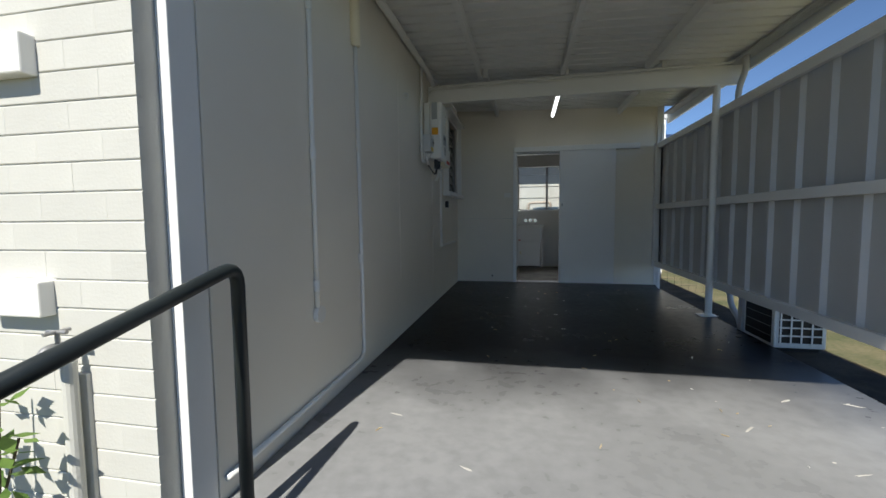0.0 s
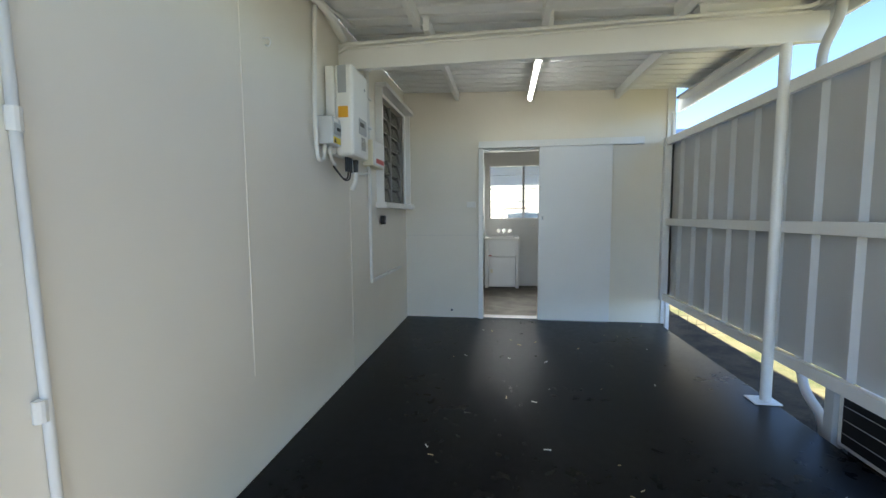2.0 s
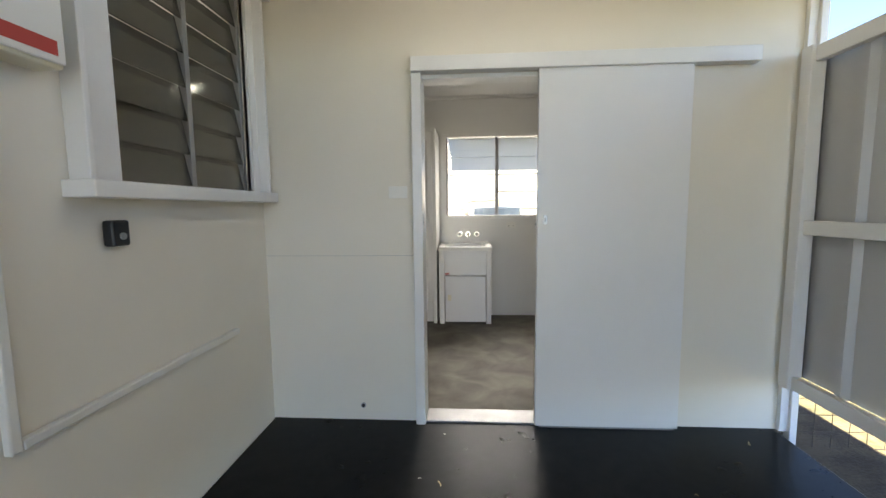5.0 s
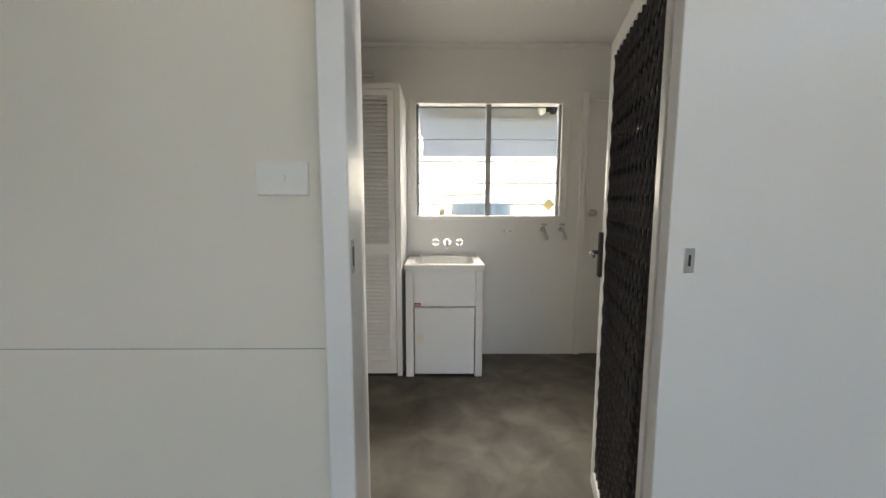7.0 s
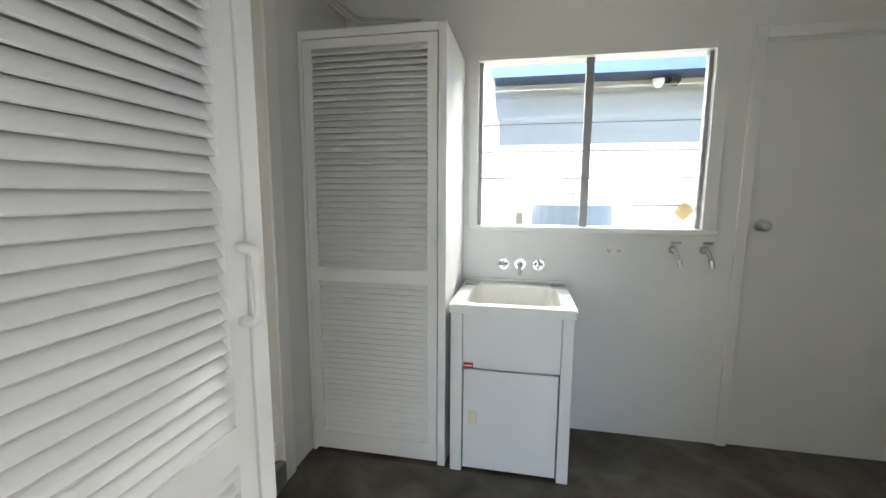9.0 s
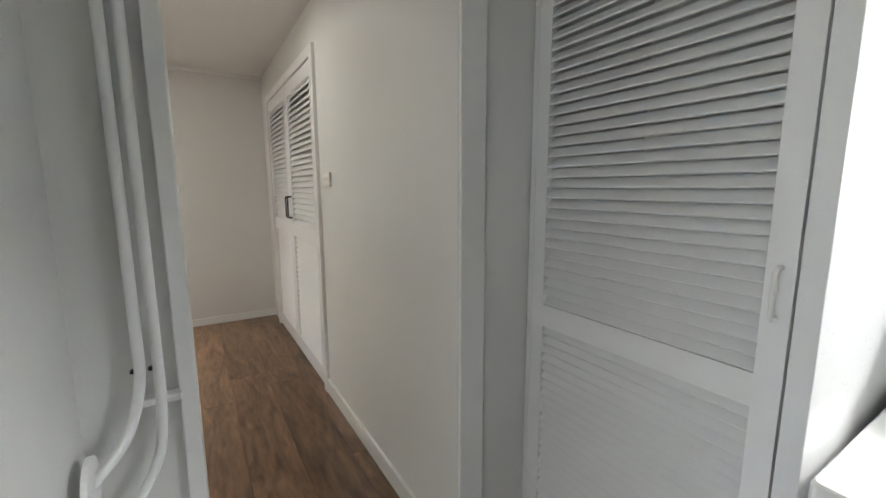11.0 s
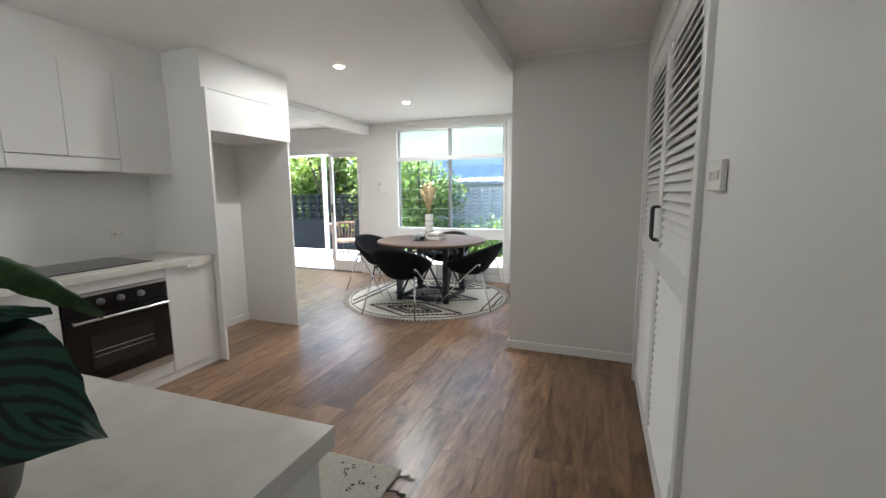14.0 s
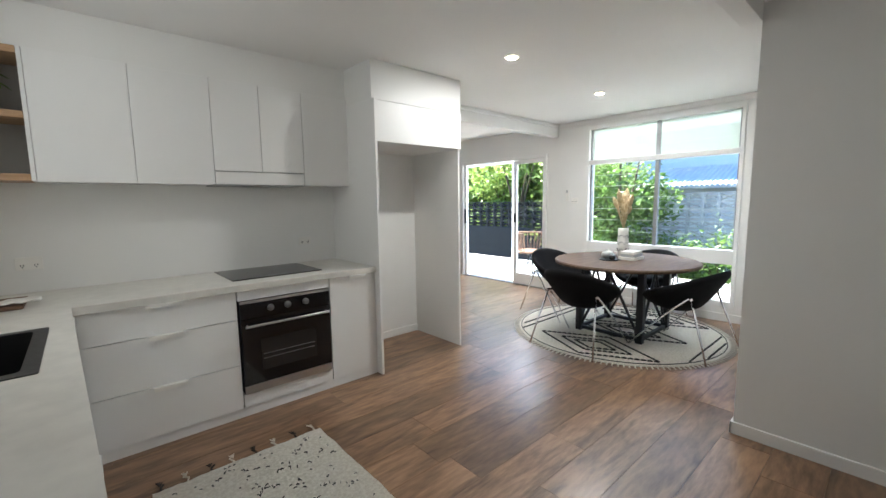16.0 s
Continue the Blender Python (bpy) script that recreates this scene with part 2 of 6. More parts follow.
PLANK = wood_material("brown_vinyl_plank", (0.088, 0.047, 0.026), (0.30, 0.18, 0.102), "X", 1.6, 0.30, 0.28, 5.0, (0.34, 0.67))
OAK = wood_material("oak_board", (0.30, 0.17, 0.08), (0.52, 0.34, 0.19), "X", 2.0, 0.45, 0.1)
TABLEWOOD = wood_material("table_timber", (0.06, 0.035, 0.02), (0.135, 0.085, 0.05), "X", 2.0, 0.6, 0.1)
TABLEWOOD.node_tree.nodes["Principled BSDF"].inputs["Specular IOR Level"].default_value = 0.25
BLACK = surface("black_paint", (0.012, 0.012, 0.013), 0.4, 0.2, 8, 0.1, 50)
FABRIC = surface("black_fabric", (0.006, 0.006, 0.007), 0.95, 0.3, 20, 0.5, 300, spec=0.2)
RAILM = surface("dark_green_black_pipe_paint", (0.018, 0.024, 0.026), 0.38, 0.3, 12, 0.1, 60)
CHROME = surface("chrome", (0.75, 0.75, 0.76), 0.12, 0.05, 10, 0.0, 60, metal=1)
STEEL = surface("brushed_steel", (0.5, 0.5, 0.5), 0.32, 0.08, 10, 0.05, 80, metal=1)
ALU = surface("grey_aluminium", (0.33, 0.33, 0.33), 0.45, 0.2, 14, 0.1, 60, metal=0.6)
PLASTIC = surface("white_plastic", (0.82, 0.805, 0.76), 0.35, 0.03, 8, 0.0, 60)
CREAMPL = surface("cream_plastic", (0.80, 0.74, 0.56), 0.4, 0.06, 8, 0.0, 60)
GREYPL = surface("grey_plastic", (0.38, 0.39, 0.39), 0.4, 0.05, 8, 0.0, 60)
PVC = surface("white_pvc", (0.78, 0.77, 0.73), 0.4, 0.05, 8, 0.05, 60)
STICK = surface("faded_tan_sticker", (0.62, 0.54, 0.32), 0.6, 0.08)
STICK.node_tree.nodes["Principled BSDF"].inputs["Transmission Weight"].default_value = 0.6
YELLOW = surface("yellow_label", (0.80, 0.58, 0.04), 0.5, 0.05)
ORANGE = surface("orange_label", (0.80, 0.38, 0.02), 0.5, 0.05)
RED = surface("red_label", (0.50, 0.05, 0.04), 0.5, 0.05)
LAMW = surface("white_laminate", (0.80, 0.795, 0.775), 0.38, 0.02, 3, 0.0, 60)
STONE = surface("pale_stone_benchtop", (0.66, 0.64, 0.59), 0.35, 0.1, 40, 0.02, 200)
BLKGLASS = surface("black_glass", (0.006, 0.006, 0.007), 0.06, 0.1, 4, 0.0, 60)
GLASS = glass_material("clear_glass")
FROST = glass_material("obscure_glass", (0.66, 0.72, 0.64), 0.75)
FROST.node_tree.nodes["Principled BSDF"].inputs["Transmission Weight"].default_value = 0.35
GREYGLASS = glass_material("grey_louvre_glass", (0.17, 0.18, 0.165), 0.12)
GREYGLASS.node_tree.nodes["Principled BSDF"].inputs["Transmission Weight"].default_value = 0.8


def translucent_leaf(m, share=0.4):
    """Thin leaves pass part of the light on."""
    n, l = m.node_tree.nodes, m.node_tree.links
    p, out = n["Principled BSDF"], n["Material Output"]
    tr, mx = n.new("ShaderNodeBsdfTranslucent"), n.new("ShaderNodeMixShader")
    l.new(p.inputs["Base Color"].links[0].from_socket, tr.inputs["Color"])
    mx.inputs[0].default_value = share
    l.new(p.outputs[0], mx.inputs[1]), l.new(tr.outputs[0], mx.inputs[2]), l.new(mx.outputs[0], out.inputs["Surface"])
    return m


LEAFDK = two_tone("deep_leaf_green", (0.015, 0.05, 0.015), (0.05, 0.12, 0.03), 8, 0.45, 0.2)
GRASS = two_tone("dry_lawn", (0.052, 0.068, 0.02), (0.16, 0.135, 0.072), 2.2, 1.0, 1.0, 0.36, 0.62, 10)
GREEN = translucent_leaf(two_tone("leaf_green", (0.07, 0.14, 0.03), (0.19, 0.30, 0.07), 3, 0.5, 0.2))
LIME = translucent_leaf(two_tone("lime_leaf_green", (0.15, 0.25, 0.05), (0.36, 0.46, 0.12), 3, 0.55, 0.2))
BARK = two_tone("bark", (0.06, 0.045, 0.03), (0.16, 0.12, 0.08), 8, 0.9, 0.8)
PAVE = surface("pale_concrete", (0.48, 0.46, 0.42), 0.85, 0.15, 6, 0.4, 90)
CHAR = surface("charcoal_block_paint", (0.013, 0.014, 0.016), 0.7, 0.2, 9, 0.3, 60)
BLUEW = surface("pale_blue_weatherboard", (0.62, 0.69, 0.78), 0.6, 0.05, 3, 0.1, 60)
NAVY = surface("navy_fascia", (0.03, 0.06, 0.14), 0.4, 0.08)
TANK = surface("grey_blue_tank", (0.22, 0.28, 0.33), 0.5, 0.1)
WOOL = two_tone("cream_wool_pile", (0.72, 0.665, 0.56), (0.86, 0.815, 0.71), 60, 1.0, 1.0)
WOOLBK = two_tone("charcoal_wool_pile", (0.02, 0.02, 0.02), (0.06, 0.055, 0.05), 60, 1.0, 1.0)
CERAM = surface("white_ceramic", (0.78, 0.76, 0.72), 0.4, 0.05)
PAMPAS = two_tone("dry_pampas", (0.46, 0.33, 0.16), (0.72, 0.59, 0.38), 30, 1.0, 0.8)
TUBE = glow("fluorescent_tube", (0.97, 0.98, 1.0), 1.9)
LED = glow("warm_led_diffuser", (1.0, 0.86, 0.66), 14.0)

# ---- mesh helpers ----
ORG = {}


def add_box(bm, x0, x1, y0, y1, z0, z1, bevel=0.0):
    c = Vector(((x0 + x1) / 2, (y0 + y1) / 2, (z0 + z1) / 2))
    m = Matrix.Translation(c) @ Matrix.Diagonal((abs(x1 - x0), abs(y1 - y0), abs(z1 - z0), 1))
    vs = bmesh.ops.create_cube(bm, size=1, matrix=m)["verts"]
    if bevel:
        es = list({e for v in vs for e in v.link_edges})
        bmesh.ops.bevel(bm, geom=es, offset=bevel, segments=2, affect="EDGES", profile=0.5)
    return bm


def box(x0, x1, y0, y1, z0, z1, bevel=0.0):
    return add_box(bmesh.new(), x0, x1, y0, y1, z0, z1, bevel)


def add_rod(bm, a, b, r, r2=None, seg=12):
    a, b = Vector(a), Vector(b)
    d = b - a
    m = Matrix.Translation((a + b) / 2) @ d.to_track_quat("Z", "Y").to_matrix().to_4x4()
    bmesh.ops.create_cone(bm, cap_ends=True, segments=seg, radius1=r, radius2=r if r2 is None else r2, depth=d.length, matrix=m)
    return bm


def rod(a, b, r, r2=None, seg=12):
    return add_rod(bmesh.new(), a, b, r, r2, seg)


def rounded_path(pts, bend, n=5):
    pts = [Vector(p) for p in pts]
    out = [pts[0]]
    for a, b, c in zip(pts, pts[1:], pts[2:]):
        r = min(bend, (b - a).length * 0.49, (c - b).length * 0.49)
        p, q = b + (a - b).normalized() * r, b + (c - b).normalized() * r
        out += [p.lerp(b, k / n).lerp(b.lerp(q, k / n), k / n) for k in range(n + 1)]
    return out + [pts[-1]]


def add_tube(bm, pts, r, bend=0.0, seg=10, radii=None):
    path = rounded_path(pts, bend) if bend else [Vector(p) for p in pts]
    rings, side = [], None
    for i, p in enumerate(path):
        d = (path[min(i + 1, len(path) - 1)] - path[max(i - 1, 0)]).normalized()
        if side is None:
            side = d.orthogonal().normalized()
        side = (side - d * side.dot(d)).normalized()
        up = d.cross(side)
        rr = radii[i] if radii else r
        rings.append([bm.verts.new(p + rr * (math.cos(k * math.tau / seg) * side + math.sin(k * math.tau / seg) * up)) for k in range(seg)])
    for u, v in zip(rings, rings[1:]):
        for k in range(seg):
            bm.faces.new((u[k], u[(k + 1) % seg], v[(k + 1) % seg], v[k]))
    bm.faces.new(rings[0][::-1]), bm.faces.new(rings[-1])
    return bm


def pipe(pts, r, bend=0.0, seg=10):
    return add_tube(bmesh.new(), pts, r, bend, seg)


def lathe(profile, seg=24, at=(0, 0, 0)):
    """A turned body from (radius, height) pairs."""
    bm = bmesh.new()
    rings = [[bm.verts.new((at[0] + r * math.cos(k * math.tau / seg), at[1] + r * math.sin(k * math.tau / seg), at[2] + z)) for k in range(seg)] for r, z in profile]
    for u, v in zip(rings, rings[1:]):
        for k in range(seg):
            bm.faces.new((u[k], u[(k + 1) % seg], v[(k + 1) % seg], v[k]))
    bm.faces.new(rings[0][::-1]), bm.faces.new(rings[-1])
    return bm


def mesh_from(name, bm, material, smooth=False):
    me = bpy.data.meshes.new(name)
    bmesh.ops.recalc_face_normals(bm, faces=bm.faces)
    if smooth:
        for f in bm.faces:
            f.smooth = True
    bm.to_mesh(me)
    bm.free()
    me.materials.append(material)
    return me


def thing(name, base, label, category, group=""):
    """A thing: an Empty at its base, whose parts are meshes."""
    ob = new(name)
    ob.location, ob.empty_display_size = base, 0.1
    ORG[ob] = Vector(base)
    return tagged(ob, label, category, group)


def part(name, bm, material, parent, label="", smooth=False):
    """One mesh under a thing or a part, given in the world's metres."""
    bmesh.ops.translate(bm, verts=bm.verts, vec=-ORG[parent])
    ob = new(name, mesh_from(name, bm, material, smooth))
    ob.parent, ORG[ob] = parent, ORG[parent]
    return tagged(ob, label)


def piece(name, mesh, parent, at, turn=(0, 0, 0)):
    """A repeated piece on shared mesh data, at a place in the world."""
    ob = new(name, mesh)
    ob.parent, ob.location, ob.rotation_euler = parent, Vector(at) - ORG[parent], turn
    return ob


def solo(name, bm, material, label, category, group="", kind="", smooth=False):
    """A thing of one mesh."""
    ob = new(name, mesh_from(name, bm, material, smooth))
    ORG[ob] = Vector((0, 0, 0))
    return tagged(ob, label, category, group, kind)


def setting(name, bm, material, label, category):
    return solo(name, bm, material, label, category, kind="structure")


def wall_mesh(axis, t0, t1, a0, a1, z0, z1, holes=()):
    """A wall of real thickness t0..t1 across axis, from a0 to a1 along the other, with openings (a, a, z, z) through it."""
    bm = bmesh.new()
    us = sorted({a0, a1, *[v for h in holes for v in h[:2] if a0 < v < a1]})
    zs = sorted({z0, z1, *[v for h in holes for v in h[2:] if z0 < v < z1]})
    grid = {(i, k): bm.verts.new((t0, u, z) if axis == "x" else (u, t0, z)) for i, u in enumerate(us) for k, z in enumerate(zs)}
    for i in range(len(us) - 1):
        for k in range(len(zs) - 1):
            um, zm = (us[i] + us[i + 1]) / 2, (zs[k] + zs[k + 1]) / 2
            if not any(h[0] < um < h[1] and h[2] < zm < h[3] for h in holes):
                bm.faces.new((grid[i, k], grid[i + 1, k], grid[i + 1, k + 1], grid[i, k + 1]))
    for v in [v for v in bm.verts if not v.link_faces]:
        bm.verts.remove(v)
    ext = bmesh.ops.extrude_face_region(bm, geom=bm.faces[:])["geom"]
    off = (t1 - t0, 0, 0) if axis == "x" else (0, t1 - t0, 0)
    bmesh.ops.translate(bm, verts=[v for v in ext if isinstance(v, bmesh.types.BMVert)], vec=off)
    return bm

ZF = 0.115  # house floor
BT = 0.963  # kitchen benchtop
ZC = 2.48  # house ceiling

# ---- ground and slabs ----
bm = bmesh.new()
bmesh.ops.create_grid(bm, x_segments=40, y_segments=40, size=600, matrix=Matrix.Translation((0, 0, -0.34)))
setting("ground", bm, GRASS, "dry green and straw coloured lawn around the house", "ground")
setting("floor_carport", box(0.003, 3.04, -5.6, 0.11, -0.34, 0.0, 0.006), SLAB, "dark painted concrete carport slab with dusty scuffs and painted-in sunlit front", "floor")
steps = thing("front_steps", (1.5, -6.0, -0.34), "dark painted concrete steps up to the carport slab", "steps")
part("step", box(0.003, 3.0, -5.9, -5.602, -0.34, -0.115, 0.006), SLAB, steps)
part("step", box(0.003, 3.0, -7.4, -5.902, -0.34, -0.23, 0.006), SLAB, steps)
bm = add_box(box(0.12, 3.05, 0.11, 1.4, -0.3, 0.0), 0.12, 3.6, 1.4, 2.155, -0.3, 0.0)
add_box(bm, 0.12, 3.6, 2.155, 2.79, -0.3, 0.0)
for v in bm.verts:  # far edge lowered so the wall's foot fits the camera's view
    if v.co.y > 2.7 and v.co.z > -0.1:
        v.co.z = -0.058
bmesh.ops.remove_doubles(bm, verts=bm.verts, dist=0.0005)
setting("floor_laundry", bm, SCREED, "bare blotched grey concrete laundry floor", "floor")
sub = setting("floor", add_box(box(-5.72, -0.1, -5.5, 1.9, -0.3, ZF - 0.006), -0.0995, 0.1, 1.215, 1.893, 0.0, ZF - 0.006), PLANK, "brown timber-look plank floor of kitchen and dining room", "floor")
setting("trim_door_sill", box(0.1, 0.14, 1.212, 1.893, 0.0, ZF + 0.004, 0.004), ALU, "metal edge strip on the step at the hall doorway", "trim")

# ---- walls ----
W1 = wall_mesh("x", -0.1, 0.0, -5.52, 0.0, -0.34, 2.82, [(-1.03, -0.13, 1.42, 2.47)])
setting("wall_carport_side", W1, CREAM, "smooth cream painted sheet wall along the carport", "wall")
setting("wall_carport_end", wall_mesh("y", 0.0, 0.1, 0.0, 3.13, 0.0, 2.8, [(0.95, 1.75, 0.0, 2.085)]), CREAM, "cream painted sheet wall at the end of the carport", "wall")
setting("wall_laundry_west", wall_mesh("x", -0.013, 0.12, 0.1, 2.77, 0.0, 2.8, [(1.20, 1.895, 0.0, 2.25)]), GREYW, "pale painted laundry wall with a doorway to the hall", "wall")
setting("wall_laundry_north", wall_mesh("y", 2.77, 2.89, -0.04, 3.6, -0.06, 2.8, [(0.96, 2.23, 1.23, 2.20), (2.46, 3.28, -0.06, 2.23)]), WHITE, "pale painted laundry wall with a window", "wall")
setting("wall_laundry_east", wall_mesh("x", 3.5, 3.6, 1.5, 2.77, 0, 2.8), WHITE, "plain pale laundry wall", "wall")
setting("wall_laundry_side", box(3.05, 3.13, 0.1, 1.5, 0, 2.8), WHITE, "plain pale laundry wall", "wall")
setting("wall_laundry_jog", box(3.05, 3.6, 1.4, 1.499, 0, 2.8), WHITE, "plain pale laundry wall return", "wall")
setting("ceiling_laundry", add_box(box(-0.04, 3.06, 0.1, 1.5, 2.69, 2.79), -0.04, 3.6, 1.5, 2.89, 2.69, 2.79), CEILW, "pale flat laundry ceiling", "ceiling")
setting("wall_kitchen_south", wall_mesh("y", -1.92, -1.80, -3.27, -0.1, ZF - 0.05, ZC), WHITE, "white painted kitchen wall behind the cooktop", "wall")
setting("wall_hall_north", wall_mesh("y", 1.895, 2.02, -3.277, -0.013, ZF - 0.05, ZC + 0.05, [(-2.95, -1.41, ZF - 0.05, 2.17)]), GREYW, "pale grey hall wall", "wall")
setting("wall_hall_end", wall_mesh("x", -3.40, -3.277, 0.945, 2.02, ZF - 0.05, ZC + 0.05), GREYW, "pale grey wall at the end of the hall", "wall")
setting("wall_dining_north", wall_mesh("y", 0.945, 1.065, -5.72, -3.40, ZF - 0.05, ZC + 0.05), GREYW, "pale grey dining room wall", "wall")
setting("wall_window", wall_mesh("x", -5.84, -5.72, -5.5, 1.065, -0.34, 2.8, [(-1.36, 0.37, 0.27, 2.39), (-3.75, -1.98, ZF - 0.02, 2.11)]), WHITE, "white painted dining room wall with window and sliding door", "wall")
setting("wall_living_south", box(-5.84, -0.1, -5.52, -5.4, -0.3, 2.8), WHITE, "plain white living room wall", "wall")
setting("wall_living_east", box(-3.27, -3.15, -5.4, -1.92, ZF - 0.05, ZC), WHITE, "plain white living room wall", "wall")
setting("ceiling", box(-5.84, -0.04, -5.4, 2.02, ZC, ZC + 0.12), CEILW, "plain white flat ceiling of kitchen and dining room", "ceiling")
setting("beam_hall", box(-3.277, -0.0135, 0.85, 0.945, 2.337, ZC - 0.002, 0.003), CEILW, "white boxed ceiling beam between hall and kitchen", "beam")
setting("ceiling_hall", box(-3.277, -0.0135, 0.947, 1.894, 2.455, ZC - 0.002), CEILW, "plain white hall ceiling", "ceiling")
setting("beam_living", box(-5.719, -3.271, -1.90, -1.80, 2.315, ZC - 0.002, 0.003), CEILW, "white ceiling beam towards the living room", "beam")
# unseen slabs over house and laundry, added to keep direct sun out
setting("roof_house", box(-6.5, -0.01, -6.2, 2.1, 2.83, 2.95), METALW, "unseen flat slab in place of the house roof, blocks the sun", "roof")
setting("roof_laundry", add_box(box(0.0, 3.2, 0.02, 1.5, 2.84, 2.92), 0.0, 3.7, 1.5, 3.2, 2.84, 2.92), METALW, "unseen flat slab in place of the laundry roof, blocks the sun", "roof")

# skirtings, cornices, door and window trims
for nm, b in (
    ("baseboard_hall_end", (-3.276, -3.262, 0.93, 1.893, ZF, ZF + 0.07)),
    ("baseboard_hall_end_return", (-3.39, -3.262, 0.93, 0.944, ZF, ZF + 0.07)),
    ("baseboard_hall", (-1.36, 0.09, 1.88, 1.894, ZF, ZF + 0.09)),
    ("baseboard_window", (-5.719, -5.705, -1.96, 0.92, ZF, ZF + 0.085)),
    ("baseboard_dining", (-5.70, -3.41, 0.93, 0.944, ZF, ZF + 0.085)),
    ("trim_cornice_window", (-5.719, -5.69, -1.79, 0.94, 2.42, 2.478)),
    ("trim_cornice_beam", (-5.68, -3.28, -1.799, -1.765, 2.44, 2.478)),
    ("trim_cornice_hall", (-3.276, -3.25, 0.95, 1.89, 2.425, 2.454)),
    ("trim_cornice_laundry", (0.13, 3.5, 2.735, 2.769, 2.655, 2.689)),
    ("trim_arch_near", (0.1205, 0.137, 1.176, 1.209, ZF - 0.115, 2.3)),
    ("trim_arch_far", (0.1195, 0.134, 1.896, 1.985, ZF - 0.115, 2.3)),
    ("trim_arch_head", (0.1205, 0.136, 1.2125, 1.8955, 2.251, 2.34)),
    ("trim_jamb_near", (-0.012, 0.12, 1.2005, 1.209, ZF, 2.25)),
):
    setting(nm, box(*b, 0.003), GLOSSW, "white painted timber " + ("skirting board" if "base" in nm else "cornice" if "cornice" in nm else "door architrave"), "skirting" if "base" in nm else "trim")
setting("ground_soil_strip", box(3.045, 3.6, -5.3, 1.39, -0.345, -0.098, 0.006), two_tone("dark_dry_soil", (0.022, 0.017, 0.011), (0.065, 0.05, 0.032), 5, 1.0, 0.9), "strip of dark bare soil beside the slab", "soil")
bm = bmesh.new()
bmesh.ops.create_grid(bm, x_segments=24, y_segments=40, size=0.5, matrix=Matrix.Translation((7.6, 1.0, -0.1)) @ Matrix.Diagonal((8.0, 13.0, 1, 1)))
for v in bm.verts:
    edge = min(v.co.x - 3.6 + 0.15, 11.6 - v.co.x, v.co.y + 5.5, 7.5 - v.co.y)
    v.co.z += 0.03 * noise.noise(v.co * 1.3) - 0.26 * max(0.0, 1 - edge / 0.6) * (v.co.x > 4.0)
setting("ground_lawn_bank", bm, GRASS, "raised patchy dry lawn beside the carport", "lawn")
setting("trim_screen_post", box(3.095, 3.135, -0.05, -0.001, -0.1, 2.42, 0.003), GLOSSW, "white post closing the end of the screen", "trim")

# ---- carport roof ----
def roof_z(x, y):
    return 2.79 - 0.032 * x + 0.03 * y


roof = thing("carport_roof", (1.5, -3, 2.6), "white ribbed steel carport roof on timber rafters", "roof")
bm = bmesh.new()
y, prof = -5.84, []
while y < 0.0:
    for dy, dz in ((0, 0), (0.105, 0), (0.111, 0.045), (0.136, 0.045), (0.142, 0)):
        prof.append((y + dy, dz))
    y += 0.152
rows = [[bm.verts.new((x, min(py, -0.003), roof_z(x, py) + pz)) for py, pz in prof] for x in (0.005, 3.3)]
for k in range(len(prof) - 1):
    bm.faces.new((rows[0][k], rows[0][k + 1], rows[1][k + 1], rows[1][k]))
ext = bmesh.ops.extrude_face_region(bm, geom=bm.faces[:])["geom"]
bmesh.ops.translate(bm, verts=[v for v in ext if isinstance(v, bmesh.types.BMVert)], vec=(0, 0, 0.006))
part("roof_sheet", bm, ROOFW, roof, "white ribbed steel sheet")
for x, y0, y1 in [(x, -5.85, -2.066) for x in (0.60, 1.49, 2.34)] + [(x, -2.064, -0.004) for x in (0.66, 1.53, 2.5)]:
    bm = box(x - 0.022, x + 0.022, y0, y1, -0.1, -0.004)
    for v in bm.verts:
        v.co.z += roof_z(v.co.x, v.co.y)
    part("rafter", bm, GLOSSW, roof, "white painted timber rafter")
part("fascia", box(3.26, 3.29, -5.92, 0.25, 2.49, 2.68, 0.003), GLOSSW, roof, "white fascia board")
part("front_fascia", box(0.005, 3.258, -5.90, -5.86, 2.47, 2.66, 0.003), GLOSSW, roof, "white front fascia board")
gut = box(3.14, 3.258, -5.85, -0.003, 2.585, 2.6)
for k in range(4):
    add_rod(gut, (3.15 + 0.03 * k, -5.85, 2.58), (3.15 + 0.03 * k, -0.01, 2.58), 0.012, seg=8)
part("edge_flashing", gut, METALW, roof, "ribbed white edge flashing")
beam = thing("carport_beam", (1.6, -2.05, 2.36), "white painted timber cross beam with cables on top", "beam")
part("beam_timber", box(0.004, 3.22, -2.09, -2.04, 2.36, 2.545, 0.006), GLOSSW, beam)
part("conduit", pipe([(0.03, -2.12, 2.50), (0.06, -2.115, 2.53), (3.1, -2.115, 2.56), (3.2, -2.1, 2.62)], 0.012, 0.05), PVC, beam)
part("conduit", pipe([(0.03, -2.14, 2.46), (0.08, -2.112, 2.50), (3.1, -2.112, 2.53)], 0.009, 0.05), PVC, beam)
part("wall_pipe", pipe([(0.05, -5.4, 2.62), (0.05, -2.35, 2.64), (0.07, -2.14, 2.55)], 0.03, 0.08, 12), PVC, beam, "white pipe along the wall top", True)
post = thing("carport_post", (3.0, -2.06, 0), "white steel pipe post on a base plate", "post")
part("pole", rod((3.0, -2.06, 0.008), (3.0, -2.06, 2.36), 0.033, seg=20), GLOSSW, post, smooth=False)
part("base_plate", box(2.9, 3.07, -2.13, -1.99, 0.0, 0.008, 0.002), GLOSSW, post)
